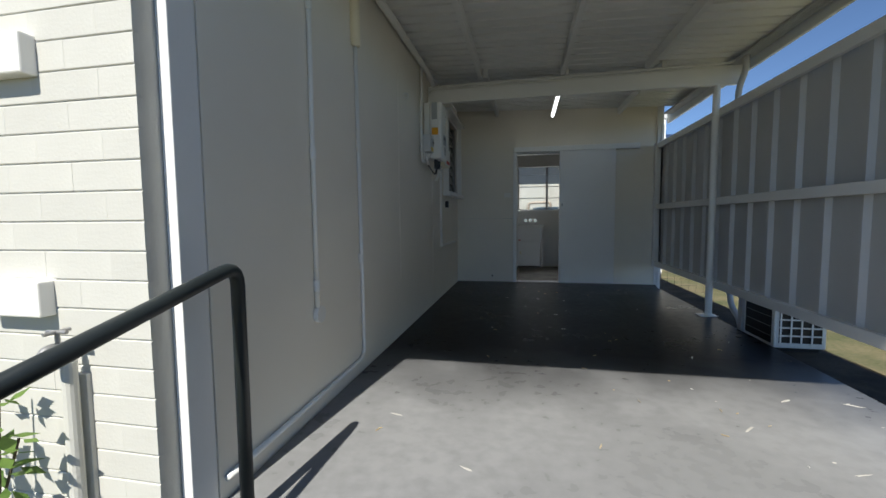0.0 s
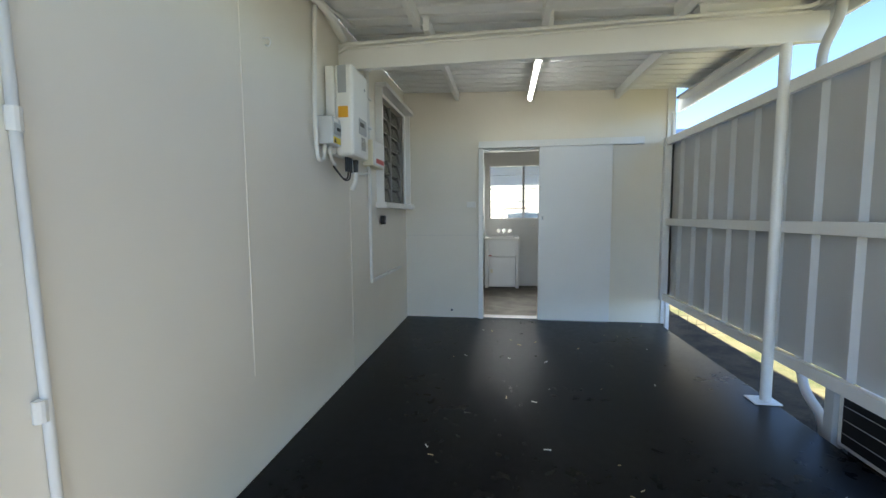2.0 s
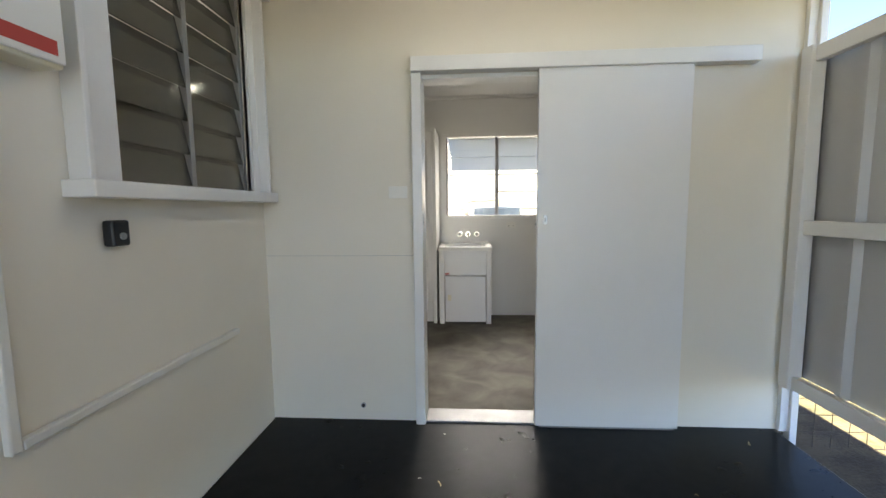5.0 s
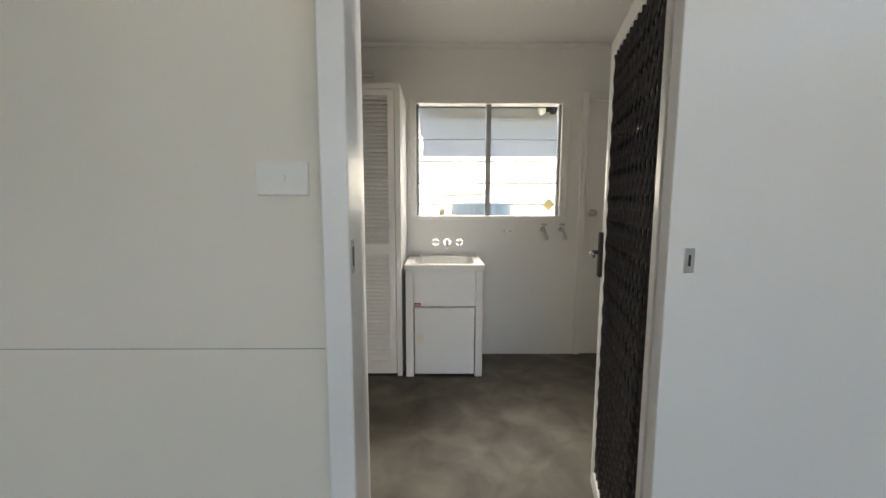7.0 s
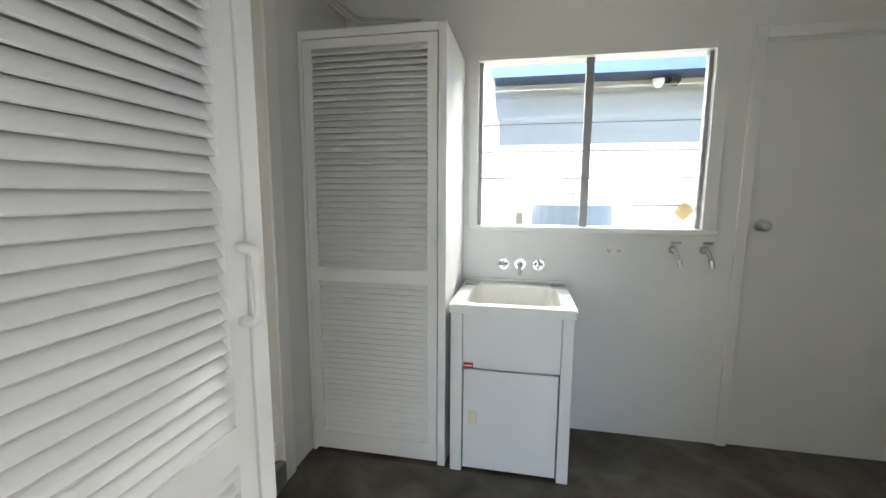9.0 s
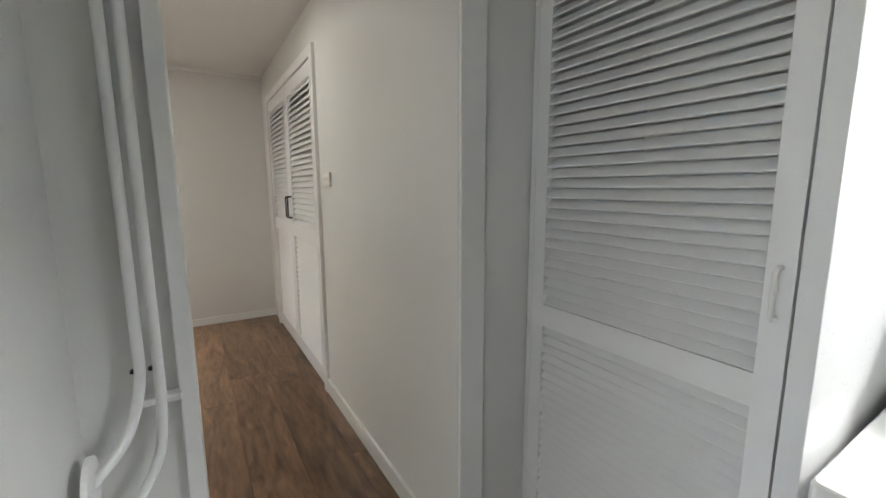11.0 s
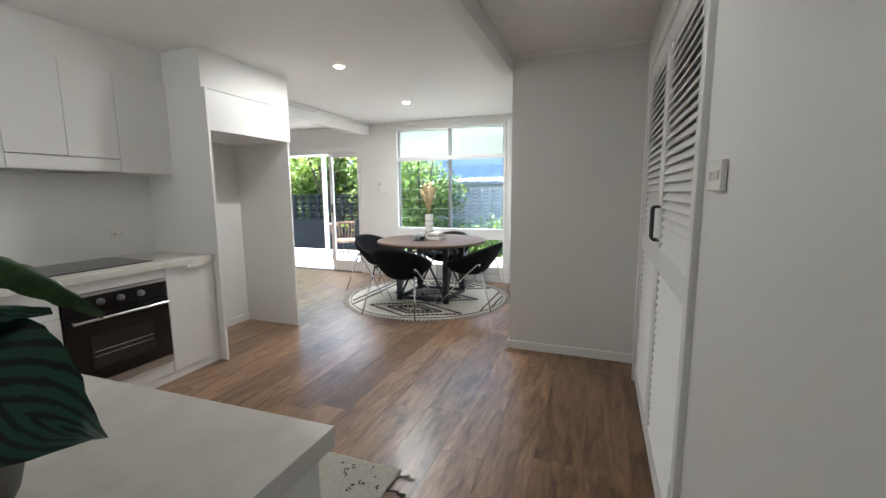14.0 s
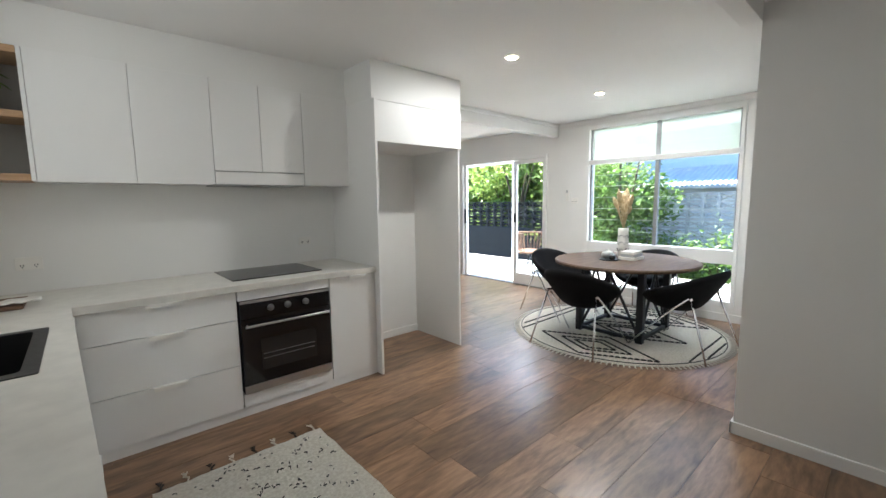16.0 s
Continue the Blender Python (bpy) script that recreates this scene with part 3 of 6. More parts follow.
dp = thing("downpipe", (3.1, -2.16, 0), "white plastic stormwater downpipe behind the screen", "pipe")
part("pipe", pipe([(3.17, -2.25, 2.58), (3.17, -2.25, 2.45), (3.17, -2.12, 2.3), (3.17, -2.1, 0.3), (3.17, -2.16, 0.12), (3.19, -2.3, 0.02), (3.2, -2.32, -0.3)], 0.028, 0.08, 14), METALW, dp, smooth=True)
tubel = thing("batten_light", (1.5, -0.9, 2.54), "lit white fluorescent batten light under the roof", "ceiling light")
part("body", box(1.472, 1.528, -1.5, -0.33, 2.575, 2.64, 0.008), PLASTIC, tubel)
part("diffuser", rod((1.5, -1.48, 2.562), (1.5, -0.34, 2.562), 0.021, seg=16), TUBE, tubel, "glowing tube")

# ---- metal screen along the open side ----
scr = thing("privacy_screen", (3.06, -4, 0.3), "white ribbed steel screen panel hung above the slab edge", "screen")
bm = bmesh.new()
pts, y = [], -8.236
while y < -0.16:
    pts += [(3.10, y), (3.10, y + 0.168), (3.066, y + 0.186), (3.066, y + 0.216), (3.10, y + 0.234)]
    y += 0.32
pts = [(a, min(b, -0.1)) for a, b in pts]
rows = [[bm.verts.new((a, b, z)) for a, b in pts] for z in (0.36, 2.1)]
for k in range(len(pts) - 1):
    bm.faces.new((rows[0][k], rows[0][k + 1], rows[1][k + 1], rows[1][k]))
ext = bmesh.ops.extrude_face_region(bm, geom=bm.faces[:])["geom"]
bmesh.ops.translate(bm, verts=[v for v in ext if isinstance(v, bmesh.types.BMVert)], vec=(0.004, 0, 0))
bmesh.ops.remove_doubles(bm, verts=bm.verts, dist=0.0004)
part("sheet", bm, METALW, scr, "ribbed steel sheet")
for z0, z1 in ((2.05, 2.13), (1.16, 1.235), (0.3, 0.375)):
    part("rail", box(3.02, 3.062, -8.0, -0.13, z0, z1, 0.004), GLOSSW, scr)
part("end_post", box(3.0, 3.075, -0.13, -0.06, 0.3, 2.135, 0.004), GLOSSW, scr)
for y in (-4.6, -7.4):
    part("post", box(3.11, 3.17, y, y + 0.06, -0.34, 2.1, 0.004), GLOSSW, scr)
part("corner_board", box(3.05, 3.132, -0.03, -0.003, 0.0, 2.7, 0.003), GLOSSW, scr, "white corner board on the wall end")

# ---- end wall: sliding door, pelmet, screen door ----
sl = thing("door_sliding", (2.05, -0.05, 0), "open white flush sliding door hung on the outer wall", "door")
part("leaf", box(1.635, 2.465, -0.052, -0.014, 0.012, 2.1, 0.003), GLOSSW, sl)
part("lock_plate", box(1.668, 1.690, -0.055, -0.0525, 1.222, 1.274, 0.001), STEEL, sl, "steel keyhole plate")
part("keyhole", box(1.6765, 1.6815, -0.0565, -0.0553, 1.236, 1.26, 0.001), BLACK, sl)
part("bottom_guide", box(1.66, 2.45, -0.047, -0.02, 0.0, 0.011), ALU, sl)
pel = solo("trim_pelmet", box(0.92, 2.8, -0.07, -0.003, 2.085, 2.165, 0.003), GLOSSW, "white timber pelmet over the sliding door", "trim", kind="structure")
setting("trim_entry_jamb", add_box(box(0.918, 0.975, -0.05, 0.13, 0.0, 2.083, 0.004), 1.745, 1.775, -0.01, 0.13, 0.0, 2.083, 0.004), GLOSSW, "white gloss painted entry door jambs", "trim")
setting("trim_entry_head", box(0.976, 1.744, 0.0, 0.12, 2.06, 2.084, 0.002), GLOSSW, "white head of the entry doorway", "trim")
setting("trim_entry_sill", box(0.976, 1.744, -0.02, 0.14, 0.0, 0.012, 0.003), ALU, "worn metal sill of the entry doorway", "trim")
sp = thing("strike_plate", (0.977, 0.05, 1.2), "steel strike plate in the white door jamb", "lock")
part("plate", box(0.9745, 0.977, -0.04, -0.012, 1.217, 1.289, 0.001), STEEL, sp)
part("slot", box(0.9765, 0.9778, -0.033, -0.019, 1.232, 1.274), BLACK, sp)
swi = thing("light_switch", (0.824, 0, 1.41), "white plastic single light switch on the cream wall", "switch")
part("plate", box(0.77, 0.882, -0.009, -0.001, 1.381, 1.452, 0.003), PLASTIC, swi)
part("rocker", rod((0.826, -0.009, 1.417), (0.826, -0.014, 1.417), 0.010, seg=20), PLASTIC, swi)

sd = thing("screen_door", (0, 0, 0), "black diamond-mesh security screen door standing open", "door")
def add_diamond(bm, x0, x1, z0, z1, w=0.055, h=0.095, r=0.0058):
    nx, nz = int((x1 - x0) / w), int((z1 - z0) / h)
    for i in range(nx):
        xa = x0 + (i + 0.5) * (x1 - x0) / nx
        for s in (-1, 1):
            pts = []
            for k in range(2 * nz + 1):
                off = (0.5 if (k % 2 == 0) else 0.08) * (x1 - x0) / nx * s
                z = z0 + k * (z1 - z0) / (2 * nz)
                pts += [(xa + off, 0, z - 0.009), (xa + off, 0, z + 0.009)]
            add_tube(bm, [(p[0], p[1], min(max(p[2], z0), z1)) for p in pts], r, seg=4)
    return bm


SW, SH = 0.82, 2.03
part("frame", add_box(add_box(add_box(box(0, 0.045, -0.012, 0.012, 0.02, SH, 0.003), SW - 0.045, SW, -0.012, 0.012, 0.02, SH, 0.003), 0.0455, SW - 0.0455, -0.011, 0.011, 0.02, 0.1, 0.003), 0.0455, SW - 0.0455, -0.011, 0.011, SH - 0.06, SH, 0.003), GLOSSW, sd, "white aluminium door frame")
part("diamond_grille", add_diamond(bmesh.new(), 0.045, SW - 0.045, 0.1, SH - 0.06), BLACK, sd, "black diamond grille")
FLY = surface("black_fly_mesh", (0.01, 0.01, 0.01), 0.8, 0.1)
FLY.node_tree.nodes["Principled BSDF"].inputs["Alpha"].default_value = 0.3
part("fly_mesh", box(0.046, SW - 0.046, -0.0095, -0.0088, 0.1, SH - 0.06), FLY, sd, "fine black fly mesh")
lk = part("lock", box(SW - 0.046, SW - 0.006, 0.0125, 0.03, 1.03, 1.23, 0.004), BLACK, sd, "black lock with lever handle")
part("lever", pipe([(SW - 0.026, 0.03, 1.14), (SW - 0.026, 0.06, 1.14), (SW - 0.13, 0.065, 1.135)], 0.009, 0.02), BLACK, lk)
part("lock", box(SW - 0.046, SW - 0.006, -0.03, -0.0125, 1.03, 1.23, 0.004), BLACK, sd)
sd.matrix_world = pose(1.72, 0.13, 0, 0, 0, 77)

# ---- louvred joinery ----
def louvre_leaf(parent, x0, x1, z0, z1, panels, stile=0.05, depth=0.032, pitch=0.045, mat=GLOSSW, name="door", tilt=0.84, hinge_stile=None):
    """A louvred leaf in the plane y = 0 of its thing, facing -y: stiles, rails and one slat after another."""
    o = ORG[parent]
    left = x0 + (hinge_stile or stile)
    bm = wall_mesh("y", -depth, 0, x0, x1, z0, z1, [(left, x1 - stile, *q) for q in panels])
    leaf = part(name, bm, mat, parent)
    half = (x1 - stile - left) / 2
    sb = box(-half - 0.002, half + 0.002, -pitch * 0.57, pitch * 0.57, -0.003, 0.003, 0.0012)
    me = mesh_from("slat", sb, mat)
    for a, b in panels:
        n = max(1, round((b - a) / pitch))
        for k in range(n):
            z = a + (k + 0.5) * (b - a) / n
            ob = new("slat", me)
            ob.parent, ob.location, ob.rotation_euler = leaf, Vector((left + half, -depth / 2, z)) - o, (tilt, 0, 0)
    return leaf


def pull(parent, p, length, out, r, mat, label):
    """A bow handle at p, standing out along -y."""
    x, y, z = p
    return part("handle", pipe([(x, y, z), (x, y - out, z), (x, y - out, z + length), (x, y, z + length)], r, out * 0.7, 10), mat, parent, label, True)


# closet louvred door, facing +x into the laundry
cd = thing("linen_cupboard", (0, 0, 0), "white painted closet with a closed louvred door", "cupboard")
leaf = louvre_leaf(cd, 0.058, 0.655, 0.03, 2.4, [(0.13, 0.87), (0.95, 2.3)], 0.055, 0.035, 0.0315, tilt=1.0, hinge_stile=0.044)
pull(leaf, (0.635, -0.035, 1.16), 0.15, 0.04, 0.011, PLASTIC, "white plastic bow handle")
part("frame_post", box(0.66, 0.71, -0.04, 0.09, 0.0, 2.688, 0.003), GLOSSW, cd)
part("frame_post", box(-0.05, 0.054, -0.04, 0.05, 0.0, 2.688, 0.003), GLOSSW, cd)
part("top_rail", box(0.055, 0.659, -0.038, 0.05, 2.405, 2.688, 0.003), GLOSSW, cd)
part("side_panel", box(0.64, 0.71, 0.091, 0.585, 0.0, 2.688), GREYW, cd)
part("hinge", box(0.036, 0.082, -0.05, -0.0355, 0.90, 1.0, 0.002), BLACK, cd, "dark steel hinge")
cd.matrix_world = pose(0.655, 0.30, 0, 0, 0, 90)

# tall louvred cupboard against the laundry's far wall
cu = thing("tall_cupboard", (0, 0, 0), "tall white cupboard with a closed louvred door", "cupboard")
part("body", add_box(add_box(add_box(box(0.835, 0.875, -0.03, 0.562, -0.03, 2.205, 0.002), 0.124, 0.145, -0.03, 0.562, -0.03, 2.205, 0.002), 0.1455, 0.8345, -0.03, 0.562, 2.166, 2.205, 0.002), 0.1455, 0.8345, 0.54, 0.561, 0.0, 2.16), GLOSSW, cu)
leaf = louvre_leaf(cu, 0.149, 0.831, 0.02, 2.16, [(0.12, 0.965), (1.037, 2.118)], 0.048, 0.032, 0.0305)
pull(leaf, (0.808, -0.032, 1.16), 0.1, 0.025, 0.005, PLASTIC, "small white pull handle")
for z in (0.35, 1.95):
    part("hinge", box(0.139, 0.155, -0.038, -0.0325, z, z + 0.09, 0.001), GLOSSW, cu)
cu.location = (0, 2.205, 0)

# ---- carport wall: brick front, conduits, inverter, window ----
bw = setting("wall_brick_front", box(-2.6, -0.046, -5.7155, -5.53, -0.34, 2.83), MORTAR, "front wall of cream painted bricks in long low courses", "wall")
setting("trim_corner_strip", box(-0.0445, -0.002, -5.64, -5.525, -0.3, 2.8, 0.003), GLOSSW, "white cover strip on the house corner", "trim")
for nm, z0, z1 in (("wall_box", 1.49, 1.615), ("wall_box", 0.735, 0.85)):
    vb = thing(nm, (-0.45, -5.72, z0), "white plastic cover box fixed on the painted brick wall", "cover box", "cover boxes on the brick wall")
    part("box", box(-0.65, -0.405, -5.768, -5.716, z0, z1, 0.006), PLASTIC, vb)
    part("back_plate", box(-0.654, -0.401, -5.718, -5.7125, z0 - 0.005, z1 + 0.005), PLASTIC, vb)
tp = thing("garden_tap", (-0.31, -5.76, -0.3), "brass garden tap on a cream painted riser pipe", "tap")
part("riser", rod((-0.31, -5.765, -0.34), (-0.31, -5.765, 0.6), 0.022, seg=14), BRICKP, tp, "cream painted pipe")
part("batten", box(-0.335, -0.285, -5.735, -5.716, -0.3, 0.55, 0.003), BRICKP, tp, "cream painted batten")
part("body", pipe([(-0.31, -5.765, 0.6), (-0.31, -5.765, 0.655), (-0.31, -5.83, 0.655), (-0.31, -5.84, 0.62)], 0.014, 0.02), ALU, tp)
part("tap_handle", add_rod(add_rod(add_rod(bmesh.new(), (-0.31, -5.79, 0.655), (-0.31, -5.79, 0.70), 0.007), (-0.347, -5.79, 0.702), (-0.273, -5.79, 0.702), 0.006), (-0.31, -5.827, 0.702), (-0.31, -5.753, 0.702), 0.006), ALU, tp)

rl = thing("handrail", (0.17, -6.3, -0.34), "dark painted steel pipe handrail beside the steps", "handrail")
part("rail", pipe([(0.155, -7.3, 0.48), (0.155, -5.575, 0.89), (0.155, -5.575, -0.115)], 0.0225, 0.07, 16), RAILM, rl, smooth=True)
part("rail_post", rod((0.155, -7.25, 0.49), (0.155, -7.25, -0.34), 0.0225, seg=16), RAILM, rl, smooth=True)


def sapling(name, base, height, n, label):
    sp_ = thing(name, base, label, "shrub")
    rng = random.Random(4)
    stems, leaves = bmesh.new(), bmesh.new()
    b = Vector(base)
    for s in range(5):
        top = b + Vector((rng.uniform(-0.22, 0.22), rng.uniform(-0.05, 0.12), height * rng.uniform(0.55, 1.0)))
        mid = b.lerp(top, 0.5) + Vector((rng.uniform(-0.06, 0.06), rng.uniform(-0.03, 0.03), 0))
        add_tube(stems, [b + Vector((0.02 * s - 0.04, 0, 0)), mid, top], 0.004, 0.05, 5)
        for k in range(n):
            f = (k + 1) / n
            c = mid.lerp(top, f) if f > 0.4 else b.lerp(mid, f / 0.4)
            a, l_, w = rng.uniform(0, math.tau), rng.uniform(0.05, 0.085), rng.uniform(0.014, 0.022)
            d = Vector((math.cos(a), math.sin(a) * 0.6, rng.uniform(-0.7, 0.3))).normalized()
            side = d.cross(Vector((0, 0, 1))).normalized() * w
            q = c + d * 0.02
            vs = [leaves.verts.new(v) for v in (q, q + d * l_ * 0.45 + side, q + d * l_, q + d * l_ * 0.45 - side)]
            leaves.faces.new(vs)
    part("stem", stems, BARK, sp_)
    part("leaves", leaves, GREEN, sp_)
    return sp_


sapling("sapling", (-0.56, -5.93, -0.34), 1.2, 26, "thin leafy sapling growing by the brick wall")

ca = thing("conduit", (0.01, -4.79, 0.5), "white plastic conduit running down the cream wall", "conduit", "conduits on the carport wall")
part("pipe", pipe([(0.014, -4.79, 2.75), (0.014, -4.79, 0.57)], 0.013), PVC, ca, smooth=True)
for z in (0.66, 1.35, 2.1):
    part("joiner", rod((0.014, -4.79, z), (0.014, -4.79, z + 0.06), 0.017, seg=12), PVC, ca)
part("end_box", rod((0.002, -4.775, 0.535), (0.03, -4.775, 0.535), 0.045, seg=20), PVC, ca)
cb = thing("conduit", (0.01, -4.17, 0.1), "white plastic conduit bending along the wall base", "conduit", "conduits on the carport wall")
part("pipe", pipe([(0.014, -4.215, 2.75), (0.014, -4.16, 0.13), (0.014, -4.22, 0.095), (0.014, -5.5, 0.085)], 0.013, 0.04), PVC, cb, smooth=True)
for z in (0.75, 1.5):
    part("joiner", rod((0.014, -4.19, z), (0.014, -4.19, z + 0.06), 0.017, seg=12), PVC, cb)
part("wide_sleeve", pipe([(0.02, -4.215, 2.15), (0.02, -4.215, 2.72)], 0.034), CREAMPL, cb, "cream thick sleeve", True)
setting("trim_wall_seam", add_box(box(0.0, 0.004, -1.912, -1.90, 0.0, 1.69), 0.0, 0.003, -3.25, -3.243, 0.5, 2.4), CREAM, "cover strips over sheet joints on the cream wall", "trim")
setting("trim_seam_end_wall", box(0.004, 0.917, -0.0022, 0.0, 1.0385, 1.0403), GREYPL, "cover strip over a sheet joint on the end wall", "trim")

inv = thing("solar_inverter", (0.1, -2.15, 1.7), "white wall-mounted solar inverter with grey display panel", "inverter")
part("back_box", box(0.012, 0.075, -2.35, -2.03, 1.71, 2.3, 0.006), PLASTIC, inv)
part("cover", box(0.0752, 0.205, -2.345, -2.025, 1.7, 2.31, 0.022), PLASTIC, inv, smooth=False)
part("display_panel", box(0.205, 0.2075, -2.24, -2.08, 1.865, 1.975, 0.001), GREYPL, inv, "grey display panel")
part("display", box(0.2076, 0.2085, -2.215, -2.13, 1.92, 1.95), BLACK, inv)
part("rating_label", box(0.1, 0.16, -2.3472, -2.3455, 2.12, 2.3), GREYPL, inv, "grey rating label")
part("warning_label", box(0.1, 0.17, -2.3475, -2.3456, 1.955, 2.03), ORANGE, inv, "orange warning label")
pl = part("notice_label", box(0.2052, 0.2068, -2.2, -2.10, 1.745, 1.855), PLASTIC, inv, "white notice with printed lines")
for k in range(8):
    part("print_line", box(0.2069, 0.2076, -2.193, -2.115 + 0.004 * (k % 3), 1.84 - 0.0115 * k, 1.845 - 0.0115 * k), BLACK, pl)
part("logo_mark", rod((0.2052, -2.1, 2.2), (0.2068, -2.1, 2.2), 0.012, seg=20), GREYPL, inv)
for y in (-2.27, -2.23, -2.19):
    part("connector", rod((0.12, y, 1.7), (0.12, y, 1.6), 0.012, seg=10), BLACK, inv, "black plug connector")
part("cable", pipe([(0.12, -2.24, 1.61), (0.12, -2.25, 1.55), (0.11, -2.31, 1.54), (0.06, -2.36, 1.63)], 0.006, 0.04), BLACK, inv, "black cable", True)
part("cable", pipe([(0.12, -2.2, 1.61), (0.12, -2.21, 1.55), (0.11, -2.28, 1.53), (0.05, -2.34, 1.63)], 0.006, 0.04), BLACK, inv, "", True)
part("gland", rod((0.12, -2.09, 1.7), (0.12, -2.09, 1.61), 0.022, 0.017, 12), BLACK, inv, "black cable gland")
part("corrugated_tail", pipe([(0.12, -2.09, 1.61), (0.12, -2.09, 1.55), (0.09, -2.10, 1.48)], 0.017, 0.03), PVC, inv, "white corrugated tail", True)
iso = thing("isolator_box", (0.06, -2.43, 1.75), "grey isolator switch box with a yellow warning label", "switch box")
part("body", box(0.006, 0.12, -2.50, -2.355, 1.755, 1.935, 0.008), surface("light_grey_plastic", (0.60, 0.61, 0.60), 0.45), iso)
part("window_cover", box(0.12, 0.13, -2.475, -2.375, 1.82, 1.895, 0.004), GREYPL, iso)
part("toggle", box(0.1305, 0.137, -2.45, -2.40, 1.845, 1.865, 0.002), BLACK, iso)
wl = part("warning_label", box(0.1202, 0.1216, -2.485, -2.37, 1.765, 1.805), YELLOW, iso, "yellow warning label")
bm = bmesh.new()
vs = [bm.verts.new((0.1218, -2.478, 1.77)), bm.verts.new((0.1218, -2.444, 1.77)), bm.verts.new((0.1218, -2.461, 1.8))]
bm.faces.new(vs)
part("warning_triangle", bm, BLACK, wl)
part("white_label", box(0.1202, 0.1216, -2.47, -2.4, 1.905, 1.925), PLASTIC, iso)
part("conduit_down", pipe([(0.05, -2.47, 1.755), (0.05, -2.47, 1.66), (0.045, -2.56, 1.64), (0.04, -2.57, 1.74), (0.035, -2.565, 2.0), (0.035, -2.52, 2.62), (0.035, -2.4, 2.68), (0.1, -2.0, 2.7)], 0.0135, 0.06, 12), PVC, iso, "white conduit", True)
part("conduit_short", pipe([(0.06, -2.40, 1.755), (0.06, -2.40, 1.68), (0.06, -2.33, 1.645)], 0.0125, 0.05, 12), PVC, iso, "", True)
sb = thing("meter_box", (0.05, -1.4, 1.72), "cream plastic electrical box with a red label", "switch box")
part("body", box(0.004, 0.095, -1.6, -1.28, 1.72, 1.945, 0.008), CREAMPL, sb)
part("lid", box(0.0953, 0.108, -1.595, -1.285, 1.73, 1.94, 0.006), PLASTIC, sb)
part("red_label", box(0.1083, 0.1095, -1.54, -1.31, 1.75, 1.79), RED, sb, "red printed label")
part("conduit_up", pipe([(0.035, -1.56, 1.945), (0.035, -1.56, 2.74)], 0.018), PVC, sb, "", True)
part("conduit_up", pipe([(0.03, -1.50, 1.945), (0.03, -1.50, 2.74)], 0.012), PVC, sb, "", True)
for z in (2.05, 2.3, 2.55):
    part("saddle", box(0.004, 0.058, -1.59, -1.47, z, z + 0.02, 0.003), PVC, sb)
part("conduit_link", pipe([(0.04, -1.56, 1.72), (0.04, -1.56, 1.655), (0.04, -1.8, 1.63), (0.07, -2.07, 1.62)], 0.013, 0.05), PVC, sb, "", True)
part("duct_down", box(0.003, 0.03, -1.47, -1.44, 0.67, 1.718, 0.005), PVC, sb, "white duct")
part("duct_across", box(0.003, 0.03, -1.439, -0.38, 0.67, 0.70, 0.005), PVC, sb, "white duct")
bb = thing("key_safe", (0.03, -1.08, 1.2), "black plastic wall socket box", "socket")
part("body", box(0.003, 0.045, -1.115, -1.045, 1.2, 1.29, 0.008), BLACK, bb)
part("button", rod((0.045, -1.08, 1.235), (0.052, -1.08, 1.235), 0.012, seg=16), GREYPL, bb)

wn1 = thing("window_1", (0, -0.58, 1.4), "glass louvre window in a white frame on the carport wall", "window")
for a, b, c, d in ((-1.187, -1.03, 1.421, 2.56), (-0.13, -0.066, 1.421, 2.56)):
    part("architrave", box(-0.02, 0.02, a, b, c, d, 0.003), GLOSSW, wn1)
part("architrave", box(-0.02, 0.02, -1.029, -0.131, 2.47, 2.56, 0.003), GLOSSW, wn1)
for y in (-1.21, -0.065):
    part("reveal_board", box(0.001, 0.075, y, y + 0.022, 1.421, 2.5, 0.003), GLOSSW, wn1, "white projecting side board")
part("head_flashing", box(0.0205, 0.12, -1.22, -0.03, 2.501, 2.545, 0.003), GLOSSW, wn1)
part("sill", box(-0.02, 0.11, -1.235, -0.03, 1.365, 1.42, 0.004), GLOSSW, wn1)
for y in (-1.03, -0.60, -0.165):
    part("louvre_track", box(-0.06, -0.02, y, y + 0.03, 1.42, 2.468, 0.002), ALU, wn1)
for a, b in ((-1.0, -0.602), (-0.568, -0.168)):
    for k in range(7):
        z = 1.43 + k * 0.148
        bm = box(-0.003, 0.003, a, b, -0.08, 0.08)
        bmesh.ops.rotate(bm, verts=bm.verts, matrix=Matrix.Rotation(-0.2, 3, "Y"))
        bmesh.ops.translate(bm, verts=bm.verts, vec=(-0.04, 0, z + 0.075))
        p_ = part("louvre_blade", bm, GREYGLASS, wn1, "grey obscure glass blade")

hk = thing("wall_hook", (0.02, -3.0, 2.18), "small white screw hook in the cream wall", "hook")
part("hook", pipe([(0.0, -3.06, 2.19), (0.035, -3.06, 2.19), (0.045, -3.06, 2.165), (0.03, -3.06, 2.145), (0.015, -3.06, 2.155)], 0.004, 0.012, 8), GLOSSW, hk, smooth=True)
wh = thing("pipe_stub", (0.58, -0.004, 0.09), "small dark pipe hole low in the end wall", "pipe")
part("sleeve", rod((0.58, -0.008, 0.095), (0.58, -0.0005, 0.095), 0.016, seg=16), GREYPL, wh)
part("bore", rod((0.58, -0.0095, 0.095), (0.58, -0.0082, 0.095), 0.011, seg=16), BLACK, wh)

